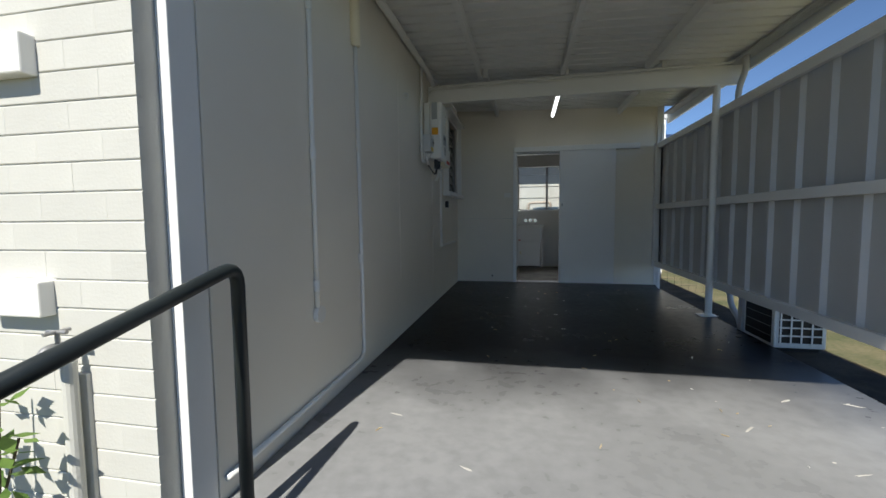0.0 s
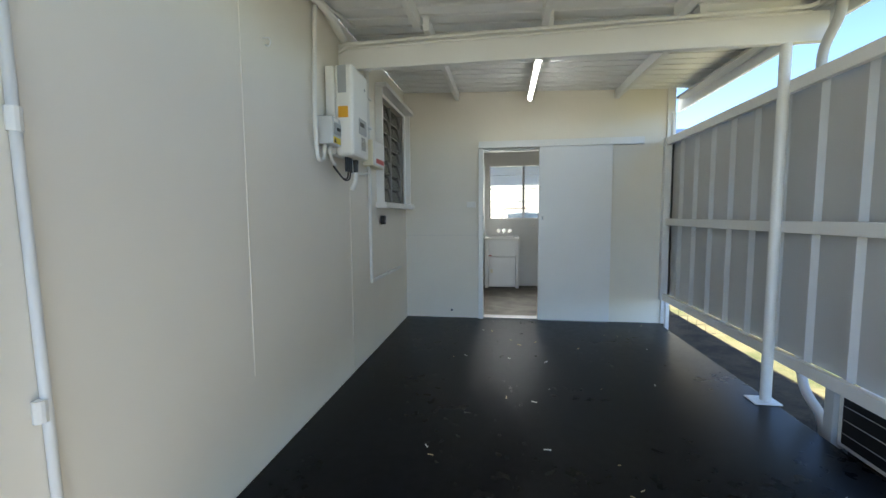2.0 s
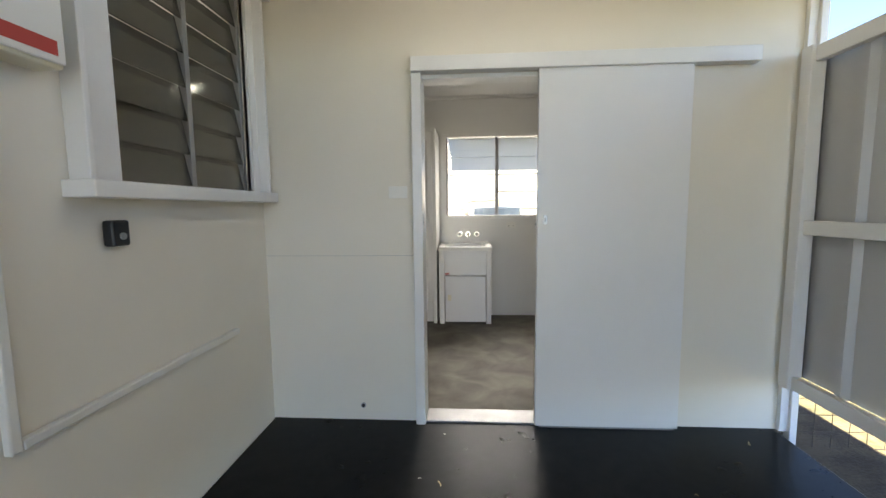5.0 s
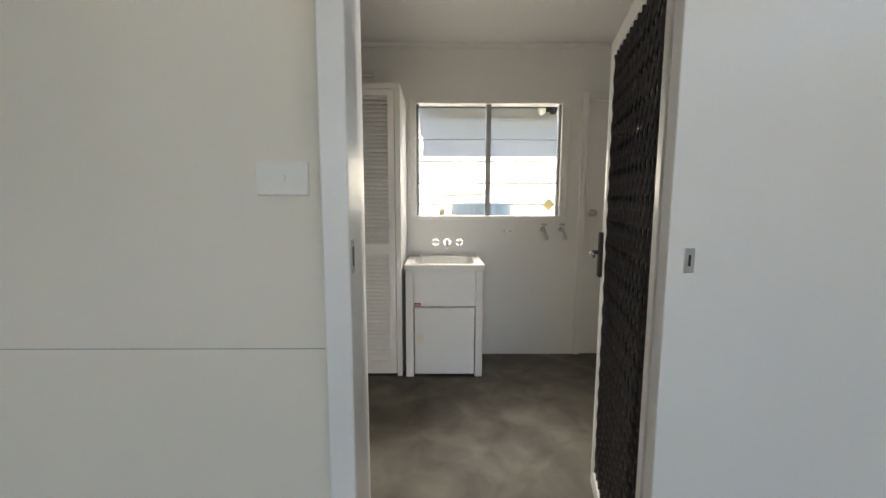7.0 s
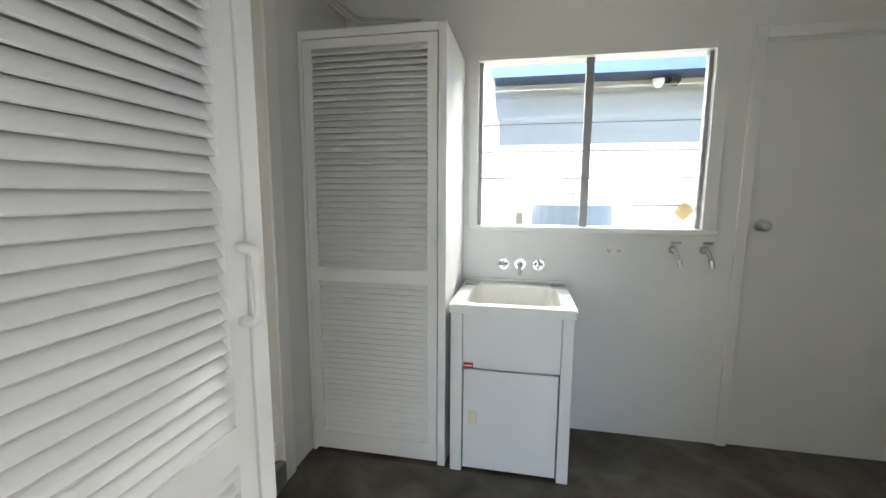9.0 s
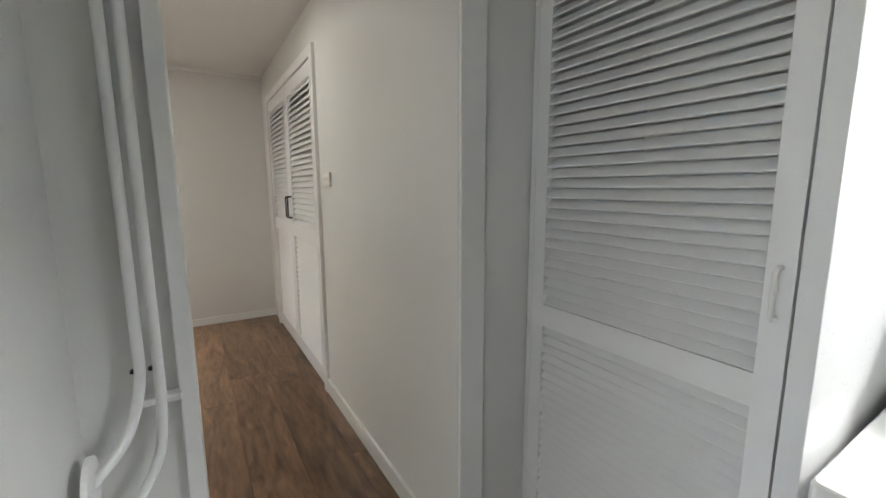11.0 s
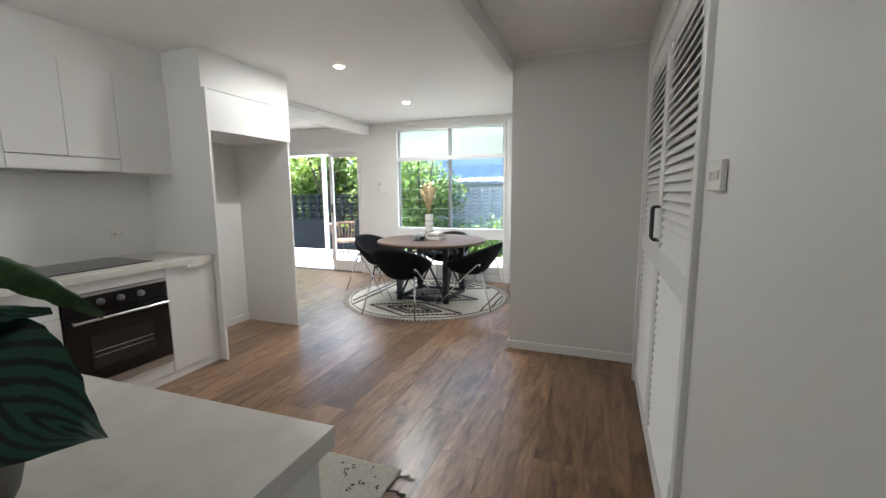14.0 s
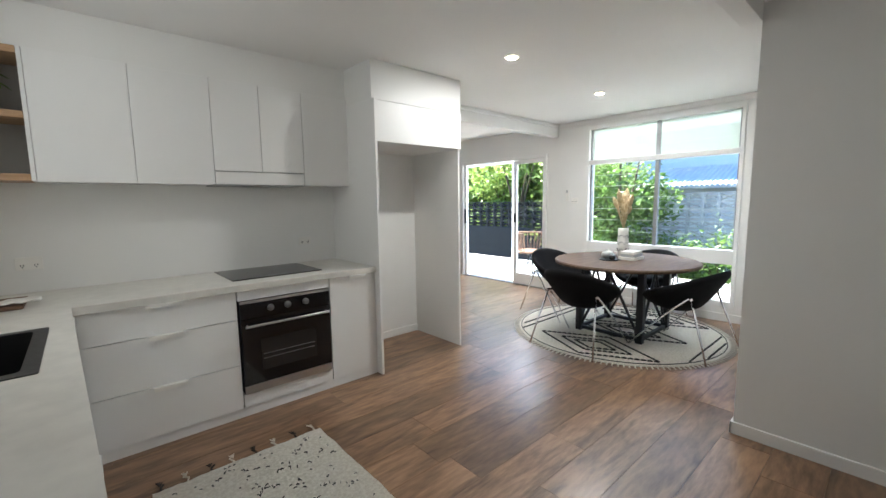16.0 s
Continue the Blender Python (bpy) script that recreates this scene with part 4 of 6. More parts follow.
# debris on the slab
rng = random.Random(11)
for k in range(46):
    x, y, r = rng.uniform(0.3, 2.8), rng.uniform(-5.0, -0.15), rng.uniform(0.006, 0.02)
    bm = bmesh.new()
    a, n = rng.uniform(0, 6), 5
    pts = [(x + r * (j - 2) * math.cos(a) * 0.5 + rng.uniform(-.3, .3) * r, y + r * (j - 2) * math.sin(a) * 0.5, 0.0035) for j in range(n)]
    add_tube(bm, pts, r * 0.16, 0, 5)
    solo("leaf_scrap", bm, PAMPAS if k % 3 else CERAM, "dry curled leaf scrap lying on the dark slab", "debris", "leaf scraps on the slab")

for k in range(16):
    x, y, a = rng.uniform(0.4, 2.9), rng.uniform(-5.5, -3.9), rng.uniform(-0.9, 0.9)
    l_, w = rng.uniform(0.008, 0.07), rng.uniform(0.003, 0.012)
    bm = lathe([(0.6, 0.0), (0.55, 1.0), (0.01, 1.0)], 9)
    for v in bm.verts:
        j = 1 + rng.uniform(-0.35, 0.35)
        v.co = Vector((v.co.x * l_ * j, v.co.y * w * j, v.co.z * 0.0012))
    bmesh.ops.rotate(bm, verts=bm.verts, matrix=Matrix.Rotation(a, 3, "Z"))
    bmesh.ops.translate(bm, verts=bm.verts, vec=(x, y, 0.0002))
    solo("paint_splash", bm, PAVE, "dried pale paint splash on the dark slab", "paint mark", "paint splashes on the slab")

# ---- outside the carport ----
ac = thing("outdoor_unit", (3.33, -2.7, -0.1), "white outdoor air conditioner unit with a grid front", "air conditioner")
part("case", box(3.14, 3.52, -2.95, -2.47, -0.06, 0.29, 0.012), PLASTIC, ac)
part("coil_panel", box(3.175, 3.485, -2.9525, -2.9503, -0.02, 0.25), BLACK, ac, "black coil behind the grid")
for k in range(5):
    part("grid_bar", box(3.17, 3.49, -2.966, -2.953, -0.025 + 0.067 * k, -0.014 + 0.067 * k), PLASTIC, ac)
for k in range(5):
    part("grid_bar", box(3.172 + 0.076 * k, 3.184 + 0.076 * k, -2.9705, -2.9665, -0.025, 0.254), PLASTIC, ac)
part("side_grille", box(3.1365, 3.1395, -2.91, -2.51, -0.03, 0.25), BLACK, ac, "black side grille")
for k in range(3):
    part("side_bar", box(3.133, 3.1362, -2.9, -2.52, 0.03 + 0.08 * k, 0.034 + 0.08 * k), GREYPL, ac)
for y in (-2.87, -2.56):
    part("foot", box(3.16, 3.5, y - 0.03, y + 0.03, -0.099, -0.0605), BLACK, ac)
fp = thing("fence_stump", (3.25, -2.4, -0.34), "grey painted steel stump post under the screen", "post")
part("post", box(3.13, 3.2, -2.45, -2.38, -0.34, 0.3, 0.004), METALW, fp)
wf = thing("wire_fence", (3.5, 0.15, -0.34), "rusty wire mesh fence panel at the lawn edge", "fence")
bm = bmesh.new()
for k in range(14):
    add_rod(bm, (3.15 + 0.1 * k, -0.02, -0.34), (3.15 + 0.1 * k, -0.02, 0.5), 0.002, seg=5)
for k in range(9):
    add_rod(bm, (3.14, -0.02, -0.3 + 0.1 * k), (4.5, -0.02, -0.3 + 0.1 * k), 0.002, seg=5)
part("mesh", bm, surface("rusty_wire", (0.06, 0.05, 0.045), 0.7, 0.3), wf)
part("fence_post", rod((4.5, -0.02, -0.34), (4.5, -0.02, 0.6), 0.02), ALU, wf)

# ---- laundry things ----
YL = 2.77
tub = thing("laundry_tub", (1.2, 2.45, 0), "old white steel laundry tub cabinet with a moulded basin", "laundry tub")
part("side_panel", box(0.905, 0.965, 2.157, 2.75, -0.05, 0.84, 0.003), LAMW, tub)
part("side_panel", box(1.44, 1.495, 2.157, 2.75, -0.05, 0.84, 0.003), LAMW, tub)
part("front_panel", box(0.966, 1.439, 2.16, 2.18, 0.56, 0.84, 0.003), LAMW, tub)
td = part("door", box(0.972, 1.433, 2.157, 2.178, 0.022, 0.552, 0.004), LAMW, tub)
part("door_catch", box(1.0, 1.04, 2.152, 2.1565, 0.27, 0.335, 0.003), CREAMPL, td, "cream recessed catch")
part("kick", box(0.966, 1.439, 2.2, 2.21, 0.0, 0.02), BLACK, tub)
part("maker_label", box(0.972, 1.02, 2.1545, 2.1595, 0.563, 0.588), RED, tub, "small red and white label")
part("label_bar", box(0.976, 1.016, 2.1535, 2.1543, 0.570, 0.576), PLASTIC, tub)
# basin: rim with a sunk bowl
bm = bmesh.new()
def ring(x0, x1, y0, y1, z, r, n=5):
    pts = []
    for cx, cy, a0 in ((x1 - r, y1 - r, 0), (x0 + r, y1 - r, 90), (x0 + r, y0 + r, 180), (x1 - r, y0 + r, 270)):
        for k in range(n):
            a = radians(a0 + 90 * k / (n - 1))
            pts.append(bm.verts.new((cx + r * math.cos(a), cy + r * math.sin(a), z)))
    return pts


def basin_rings(levels):
    rs = [ring(*l) for l in levels]
    for u, v in zip(rs, rs[1:]):
        for k in range(len(u)):
            bm.faces.new((u[k], u[(k + 1) % len(u)], v[(k + 1) % len(v)], v[k]))
    bm.faces.new(rs[-1])


basin_rings([(0.895, 1.508, 2.145, 2.765, 0.842, 0.01), (0.895, 1.508, 2.145, 2.765, 0.878, 0.012), (0.9, 1.503, 2.15, 2.76, 0.884, 0.014), (0.96, 1.445, 2.2, 2.66, 0.884, 0.06), (0.968, 1.437, 2.208, 2.652, 0.874, 0.06), (0.985, 1.42, 2.23, 2.63, 0.62, 0.07)])
part("basin", bm, PLASTIC, tub, "white moulded basin")
for x in (0.955, 1.45):
    part("soap_plug", box(x - 0.04, x + 0.04, 2.6, 2.68, 0.8845, 0.893, 0.003), STEEL, tub, "steel overflow fitting")
part("waste_rail", box(0.9, 1.5, 2.74, 2.768, 0.885, 0.90, 0.003), PLASTIC, tub)
for k, x in enumerate((1.13, 1.232, 1.343)):
    tp2 = thing("wall_tap", (x, YL, 0.99), "round chrome wall tap above the tub" if k != 1 else "chrome wall spout above the tub", "tap", "taps above the tub")
    part("flange", rod((x, YL, 0.993), (x, YL - 0.012, 0.993), 0.034, seg=24), CHROME, tp2, smooth=False)
    part("body", rod((x, YL - 0.012, 0.993), (x, YL - 0.05, 0.993), 0.018, seg=16), CHROME, tp2, smooth=True)
    if k == 1:
        part("spout", pipe([(x, YL - 0.04, 0.99), (x, YL - 0.11, 0.985), (x, YL - 0.125, 0.945)], 0.012, 0.03), CHROME, tp2, smooth=True)
    else:
        part("handle", add_rod(rod((x - 0.03, YL - 0.055, 0.993), (x + 0.03, YL - 0.055, 0.993), 0.007), (x, YL - 0.055, 0.963), (x, YL - 0.055, 1.023), 0.007), CHROME, tp2)
for x in (2.092, 2.254):
    tp3 = thing("washer_tap", (x, YL, 1.1), "small chrome washing machine tap below the sill", "tap", "washing machine taps")
    part("neck", pipe([(x, YL, 1.11), (x, YL - 0.06, 1.11), (x + 0.015, YL - 0.075, 1.06)], 0.011, 0.02), STEEL, tp3, smooth=True)
    part("flange", rod((x, YL, 1.11), (x, YL - 0.008, 1.11), 0.024), STEEL, tp3)
    part("tap_handle", add_rod(rod((x - 0.025, YL - 0.05, 1.155), (x + 0.025, YL - 0.05, 1.155), 0.007), (x, YL - 0.05, 1.11), (x, YL - 0.05, 1.155), 0.006), STEEL, tp3)
    part("outlet", rod((x + 0.015, YL - 0.075, 1.06), (x + 0.022, YL - 0.08, 1.02), 0.014, seg=12), STEEL, tp3)


def power_point(name, x, y, z, axis="y", w=0.115, h=0.073, label="white double power point on the wall"):
    """Facing -y (axis y) or +x (axis x)."""
    pp = thing(name, (0, 0, 0), label, "power point")
    part("plate", box(-w / 2, w / 2, -0.009, -0.001, -h / 2, h / 2, 0.003), PLASTIC, pp)
    for dx in (-w / 4, w / 4):
        part("rocker", box(dx - 0.008, dx + 0.008, -0.012, -0.0092, 0.008, 0.02, 0.001), PLASTIC, pp)
        part("socket", add_box(add_box(box(dx - 0.008, dx - 0.004, -0.0098, -0.009, -0.014, -0.004), dx + 0.004, dx + 0.008, -0.0098, -0.009, -0.014, -0.004), dx - 0.002, dx + 0.002, -0.0098, -0.009, -0.024, -0.016), BLACK, pp)
    pp.matrix_world = pose(x, y, z, 0, 0, 0 if axis == "y" else 90 if axis == "x" else 180 if axis == "-y" else -90)
    return pp


power_point("power_point", 1.773, YL, 1.105)
d2 = thing("door_2", (2.87, 2.79, 0), "closed flat pale laundry door with a round knob", "door")
part("leaf", box(2.465, 3.275, 2.785, 2.82, -0.058, 2.225, 0.002), LAMW, d2)
part("architrave", box(2.405, 2.46, 2.752, 2.769, -0.058, 2.29, 0.003), GLOSSW, d2)
part("architrave", box(3.28, 3.335, 2.752, 2.769, -0.058, 2.29, 0.003), GLOSSW, d2)
part("architrave", box(2.4605, 3.2795, 2.752, 2.769, 2.232, 2.29, 0.003), GLOSSW, d2)
kb = part("knob", lathe([(0.032, 0.0), (0.032, 0.008), (0.012, 0.01), (0.012, 0.03), (0.026, 0.04), (0.03, 0.055), (0.022, 0.068), (0.004, 0.071)], 20, ORG[d2]), STEEL, d2, "round steel knob", True)
kb.matrix_local = pose(2.535 - 2.87, 2.785 - 2.79, 1.255, 90, 0, 0)
ORG[kb] = ORG[d2]

wn2 = thing("window_2", (1.6, 2.8, 1.2), "wide sliding window in a white timber frame", "window")
part("architrave", box(0.905, 0.96, 2.755, 2.769, 1.228, 2.235, 0.003), GLOSSW, wn2)
part("architrave", box(2.23, 2.30, 2.755, 2.769, 1.228, 2.235, 0.003), GLOSSW, wn2)
part("architrave", box(0.9605, 2.2295, 2.755, 2.769, 2.198, 2.235, 0.003), GLOSSW, wn2)
part("sill", box(0.915, 2.305, 2.735, 2.82, 1.195, 1.2275, 0.004), GLOSSW, wn2)
for x in (0.961, 1.572, 2.207):
    part("louvre_track", box(x, x + (0.045 if x == 1.572 else 0.022), 2.79, 2.825, 1.2285, 2.197, 0.002), ALU, wn2, "worn grey metal track")
    for k in range(7):
        part("clip", box(x + 0.002, x + 0.02, 2.783, 2.7895, 1.27 + 0.13 * k, 1.32 + 0.13 * k, 0.001), ALU, wn2)
for a, b in ((0.984, 1.571), (1.618, 2.206)):
    for k in range(6):
        pn = part("pane", box(a, b, 2.804 + 0.004 * (k % 2), 2.808 + 0.004 * (k % 2), 1.23 + 0.161 * k, 1.23 + 0.161 * (k + 1)), GLASS, wn2)
        pn.visible_shadow = False
st = solo("sticker", box(2.105, 2.185, 2.799, 2.8015, 1.285, 1.372, 0.0), STICK, "torn yellow sticker on the window pane", "sticker")
bmesh_tmp = bmesh.new()
bmesh_tmp.from_mesh(st.data)
bmesh.ops.rotate(bmesh_tmp, verts=bmesh_tmp.verts, cent=(2.145, 2.8, 1.328), matrix=Matrix.Rotation(0.75, 3, "Y"))
bmesh_tmp.to_mesh(st.data)
bmesh_tmp.free()
# water pipes beside the hall doorway
for k, y in enumerate((1.116, 1.146)):
    wp = thing("water_pipe", (0.145, y, 0.6), "white painted water pipe clipped to the wall", "pipe", "pipes by the hall doorway")
    pts = [(0.15, y, 2.66), (0.15, y, 1.02 if k == 0 else 0.98)]
    pts += [(0.17, y - 0.03, 0.92), (0.22, 1.034, 0.88)] if k == 0 else [(0.155, y - 0.01, 0.86), (0.20, 1.06, 0.75), (0.25, 1.034, 0.70)]
    part("pipe", pipe(pts, 0.0098, 0.05, 12), GLOSSW, wp, smooth=True)
    part("clip", box(0.1205, 0.152, y - 0.012, y + 0.035, 0.975, 0.99, 0.003), GLOSSW, wp)
    part("screw", rod((0.1205, y - 0.015, 1.045), (0.126, y - 0.015, 1.045), 0.005), BLACK, wp)
    part("flange", rod((0.225, 1.0305, 0.88 if k == 0 else 0.7), (0.225, 1.04, 0.88 if k == 0 else 0.7), 0.055, seg=24), GLOSSW, wp)
cbl = thing("surface_cable", (0.3, 2.75, 2.5), "white cables running along the top of the wall", "cable")
for k in range(3):
    part("cable", pipe([(0.135, 1.2, 2.52 + 0.03 * k), (0.135, 2.2, 2.47 + 0.03 * k), (0.2, 2.755, 2.44 + 0.03 * k), (0.6, 2.758, 2.42 + 0.02 * k)], 0.007, 0.06, 8), GLOSSW, cbl, smooth=True)

# ---- behind the laundry: neighbour's wall ----
NBWALL = surface("weathered_cream_weatherboard", (0.40, 0.395, 0.365), 0.6, 0.08, 3, 0.1, 80)
nb = thing("neighbour_house", (1.5, 5.6, -0.34), "cream weatherboard neighbour house with navy eaves", "house")
for k in range(9):
    bm = box(-3.0, 7.0, 5.6, 5.66, -0.34 + 0.33 * k, -0.34 + 0.33 * (k + 1) - 0.004)
    for v in bm.verts:
        if v.co.z > -0.34 + 0.33 * k + 0.1 and v.co.y < 5.63:
            v.co.y += 0.02
    part("weatherboard", bm, NBWALL, nb)
part("wall", box(-3.0, 7.0, 5.665, 5.8, -0.34, 3.2), NBWALL, nb)
part("soffit", box(0.86, 7.0, 5.08, 5.66, 2.78, 2.81), NAVY, nb)
part("fascia", box(0.84, 7.0, 5.05, 5.08, 2.72, 3.05), NAVY, nb)
part("roof", box(0.8, 7.0, 5.03, 9.0, 3.051, 3.2), NAVY, nb)
fl = thing("flood_light", (2.3, 5.6, 2.3), "twin black and white flood light on the neighbour wall", "flood light")
part("mount", box(2.75, 2.87, 5.56, 5.599, 2.71, 2.81, 0.004), BLACK, fl)
part("lamp_head", lathe([(0.03, 0), (0.06, 0.05), (0.065, 0.09), (0.06, 0.095)], 16, (2.72, 5.5, 2.65)), PLASTIC, fl, "white lamp head")
part("lamp_head", lathe([(0.03, 0), (0.06, 0.05), (0.065, 0.09), (0.06, 0.095)], 16, (2.89, 5.5, 2.66)), BLACK, fl, "black lamp head")
tk = thing("water_tank", (1.6, 4.6, -0.34), "low grey-blue water tank with a pipe beside the wall", "water tank")
part("shell", lathe([(0.4, 0), (0.4, 1.55), (0.39, 1.66), (0.25, 1.68), (0.1, 1.685)], 28, (1.72, 4.6, -0.34)), TANK, tk, smooth=False)
part("inlet_pipe", pipe([(1.2, 4.6, -0.34), (1.2, 4.6, 1.45), (1.78, 4.6, 1.47), (1.78, 4.6, 1.3)], 0.04, 0.1, 12), surface("brown_grey_pipe", (0.30, 0.25, 0.20), 0.5), tk, smooth=True)

# ---- kitchen ----
YF, YW = -1.16, -1.80  # door fronts, back wall
KZ = 0.175  # top of the kick


def bar_handle(parent, x0, x1, y, z):
    return part("handle", add_box(box(x0, x1, y - 0.0, y + 0.026, z - 0.001, z + 0.005, 0.001), x0, x1, y + 0.021, y + 0.026, z - 0.018, z - 0.0012, 0.001), PLASTIC, parent, "slim white edge pull")


dr = thing("drawer_unit", (-0.9, -1.5, ZF), "white handle-edge kitchen drawer unit with three drawers", "drawers")
part("carcass", box(-1.268, -0.53, YW + 0.01, YF - 0.02, KZ, BT - 0.05), LAMW, dr)
for z0, z1 in ((KZ, 0.455), (0.459, 0.742), (0.746, 0.918)):
    d_ = part("drawer_front", box(-1.266, -0.532, YF - 0.019, YF, z0, z1, 0.0015), LAMW, dr)
    bar_handle(d_, -0.98, -0.82, YF, z1 - 0.001)
part("filler", box(-0.5295, -0.515, YF - 0.018, YF - 0.002, KZ, 0.918), LAMW, dr)
ovc = thing("oven_housing", (-1.57, -1.5, ZF), "white cabinet housing below the bench around the oven", "cabinet")
part("carcass", add_box(box(-1.872, -1.27, YW + 0.01, YF - 0.05, KZ, 0.25), -1.872, -1.27, YW + 0.01, -1.7, 0.251, BT - 0.05), LAMW, ovc)
part("top_strip", box(-1.87, -1.272, YF - 0.019, YF, 0.858, 0.918, 0.0015), LAMW, ovc)
part("bottom_strip", box(-1.87, -1.272, YF - 0.019, YF, KZ, 0.258, 0.0015), LAMW, ovc)
KNOBM = surface("dull_grey_knob", (0.12, 0.12, 0.115), 0.45, 0.1)
ov = thing("oven", (-1.57, -1.4, 0.26), "black glass built-in electric oven with steel trim", "oven")
part("body", box(-1.862, -1.28, -1.69, YF - 0.004, 0.262, 0.854), BLACK, ov)
part("control_panel", box(-1.864, -1.278, YF - 0.003, YF + 0.012, 0.742, 0.855, 0.002), BLKGLASS, ov)
part("top_trim", box(-1.864, -1.278, YF + 0.012, YF + 0.0145, 0.838, 0.855), STEEL, ov, "steel trim")
od = part("door", box(-1.864, -1.278, YF - 0.003, YF + 0.014, 0.315, 0.739, 0.002), BLKGLASS, ov, "black glass oven door")
part("window", box(-1.755, -1.387, YF + 0.0142, YF + 0.0155, 0.395, 0.60, 0.001), surface("smoked_oven_glass", (0.02, 0.02, 0.02), 0.12), od)
part("rack", add_rod(rod((-1.74, YF + 0.0165, 0.50), (-1.40, YF + 0.0165, 0.50), 0.0015), (-1.74, YF + 0.0165, 0.47), (-1.40, YF + 0.0165, 0.47), 0.0012), STEEL, od)
part("handle", add_rod(add_rod(rod((-1.845, YF + 0.05, 0.70), (-1.297, YF + 0.05, 0.70), 0.0085), (-1.83, YF + 0.014, 0.70), (-1.83, YF + 0.05, 0.70), 0.006), (-1.312, YF + 0.014, 0.70), (-1.312, YF + 0.05, 0.70), 0.006), STEEL, od, "steel bar handle")
part("bottom_trim", box(-1.864, -1.278, YF - 0.003, YF + 0.013, 0.262, 0.312, 0.002), STEEL, ov, "brushed steel trim")
for x in (-1.46, -1.57, -1.69):
    part("knob", lathe([(0.021, 0), (0.021, 0.012), (0.017, 0.022), (0.002, 0.023)], 18, ORG[ov]), KNOBM, ov, "dull grey knob", True).matrix_local = Matrix.Translation(Vector((x, YF + 0.012, 0.793)) - ORG[ov]) @ pose(0, 0, 0, -90, 0, 0)
bc = thing("base_cabinet", (-2.07, -1.5, ZF), "white single-door base cabinet beside the oven", "cabinet")
part("carcass", box(-2.25, -1.874, YW + 0.01, YF - 0.02, KZ, BT - 0.05), LAMW, bc)
d_ = part("door", box(-2.248, -1.876, YF - 0.019, YF, KZ, 0.918, 0.0015), LAMW, bc)
bar_handle(d_, -2.15, -2.02, YF, 0.917)
setting("trim_kickboard", add_box(box(-2.25, -0.56, YF - 0.018, YF - 0.006, ZF, KZ - 0.002), -0.575, -0.56, YF - 0.005, 1.085, ZF, KZ - 0.002), LAMW, "white kickboard under the kitchen cabinets", "kickboard")

bt = thing("benchtop", (-1.2, -1.4, BT - 0.045), "pale stone-look benchtop in an L with a sink cut-out", "benchtop")
part("top", box(-2.252, -0.12, YW + 0.002, YF + 0.022, BT - 0.042, BT, 0.003), STONE, bt)


def skew(y):
    return -0.53 - 0.078 * (y + 1.14) / 2.28


SX0, SX1, SY0, SY1 = -0.455, -0.15, -0.76, -0.17
for y0, y1 in ((YF + 0.0225, SY0), (SY0, SY1), (SY1, 1.142)):
    for xa, xb in ([(None, -0.014)] if y0 != SY0 else [(None, SX0), (SX1, -0.014)]):
        vs = []
        for z in (BT - 0.042, BT):
            for y in (y0, y1):
                vs.append((skew(y) if xa is None else xa, y, z)), vs.append((xb, y, z))
        bm = bmesh.new()
        q = [bm.verts.new(v) for v in vs]
        for f in ((0, 1, 3, 2), (4, 6, 7, 5), (0, 4, 5, 1), (2, 3, 7, 6), (0, 2, 6, 4), (1, 5, 7, 3)):
            bm.faces.new([q[i] for i in f])
        part("top", bm, STONE, bt)
sk = thing("sink", (-0.3, -0.46, BT - 0.2), "black undermounted kitchen sink bowl with grey rim", "sink")
bm = bmesh.new()
basin_rings([(SX0 - 0.012, SX1 + 0.012, SY0 - 0.012, SY1 + 0.012, BT + 0.0005, 0.01), (SX0 - 0.012, SX1 + 0.012, SY0 - 0.012, SY1 + 0.012, BT + 0.004, 0.012), (SX0 + 0.03, SX1 - 0.03, SY0 + 0.03, SY1 - 0.03, BT + 0.004, 0.02), (SX0 + 0.032, SX1 - 0.032, SY0 + 0.032, SY1 - 0.032, BT - 0.19, 0.03)])
part("bowl", bm, surface("charcoal_sink_composite", (0.018, 0.018, 0.019), 0.4), sk)
part("bowl_floor", box(SX0 + 0.004, SX1 - 0.004, SY0 + 0.004, SY1 - 0.004, BT - 0.215, BT - 0.205), surface("charcoal_sink_floor", (0.018, 0.018, 0.019), 0.4), sk)
sc = thing("sink_cabinet", (-0.35, 0, ZF), "white base cabinet run below the sink bench", "cabinet")
for a, b in ((-1.13, -0.6), (-0.596, -0.03), (-0.026, 0.55), (0.554, 1.085)):
    part("door", box(skew(b) + 0.022, skew(b) + 0.04, a, b, KZ, 0.918, 0.0015), LAMW, sc)
part("carcass", add_box(add_box(box(-0.54, -0.12, -1.13, -0.80, KZ, 0.918), -0.54, -0.12, -0.13, 1.085, KZ, 0.918), -0.54, -0.12, -0.7995, -0.1305, KZ, 0.70), LAMW, sc)
part("end_panel", box(-0.585, -0.041, 1.088, 1.118, ZF, 0.92, 0.002), LAMW, sc)
ct = thing("cooktop", (-1.57, -1.55, BT), "flat black glass induction cooktop on the bench", "cooktop")
part("glass", box(-1.885, -1.285, -1.755, -1.285, BT, BT + 0.006, 0.002), BLKGLASS, ct)
part("marking", box(-1.64, -1.5, -1.325, -1.315, BT + 0.0062, BT + 0.0066), GREYPL, ct)
power_point("power_point", -0.36, YW, 1.13, "-y")
power_point("power_point", -1.98, YW, 1.14, "-y", 0.1, 0.06)

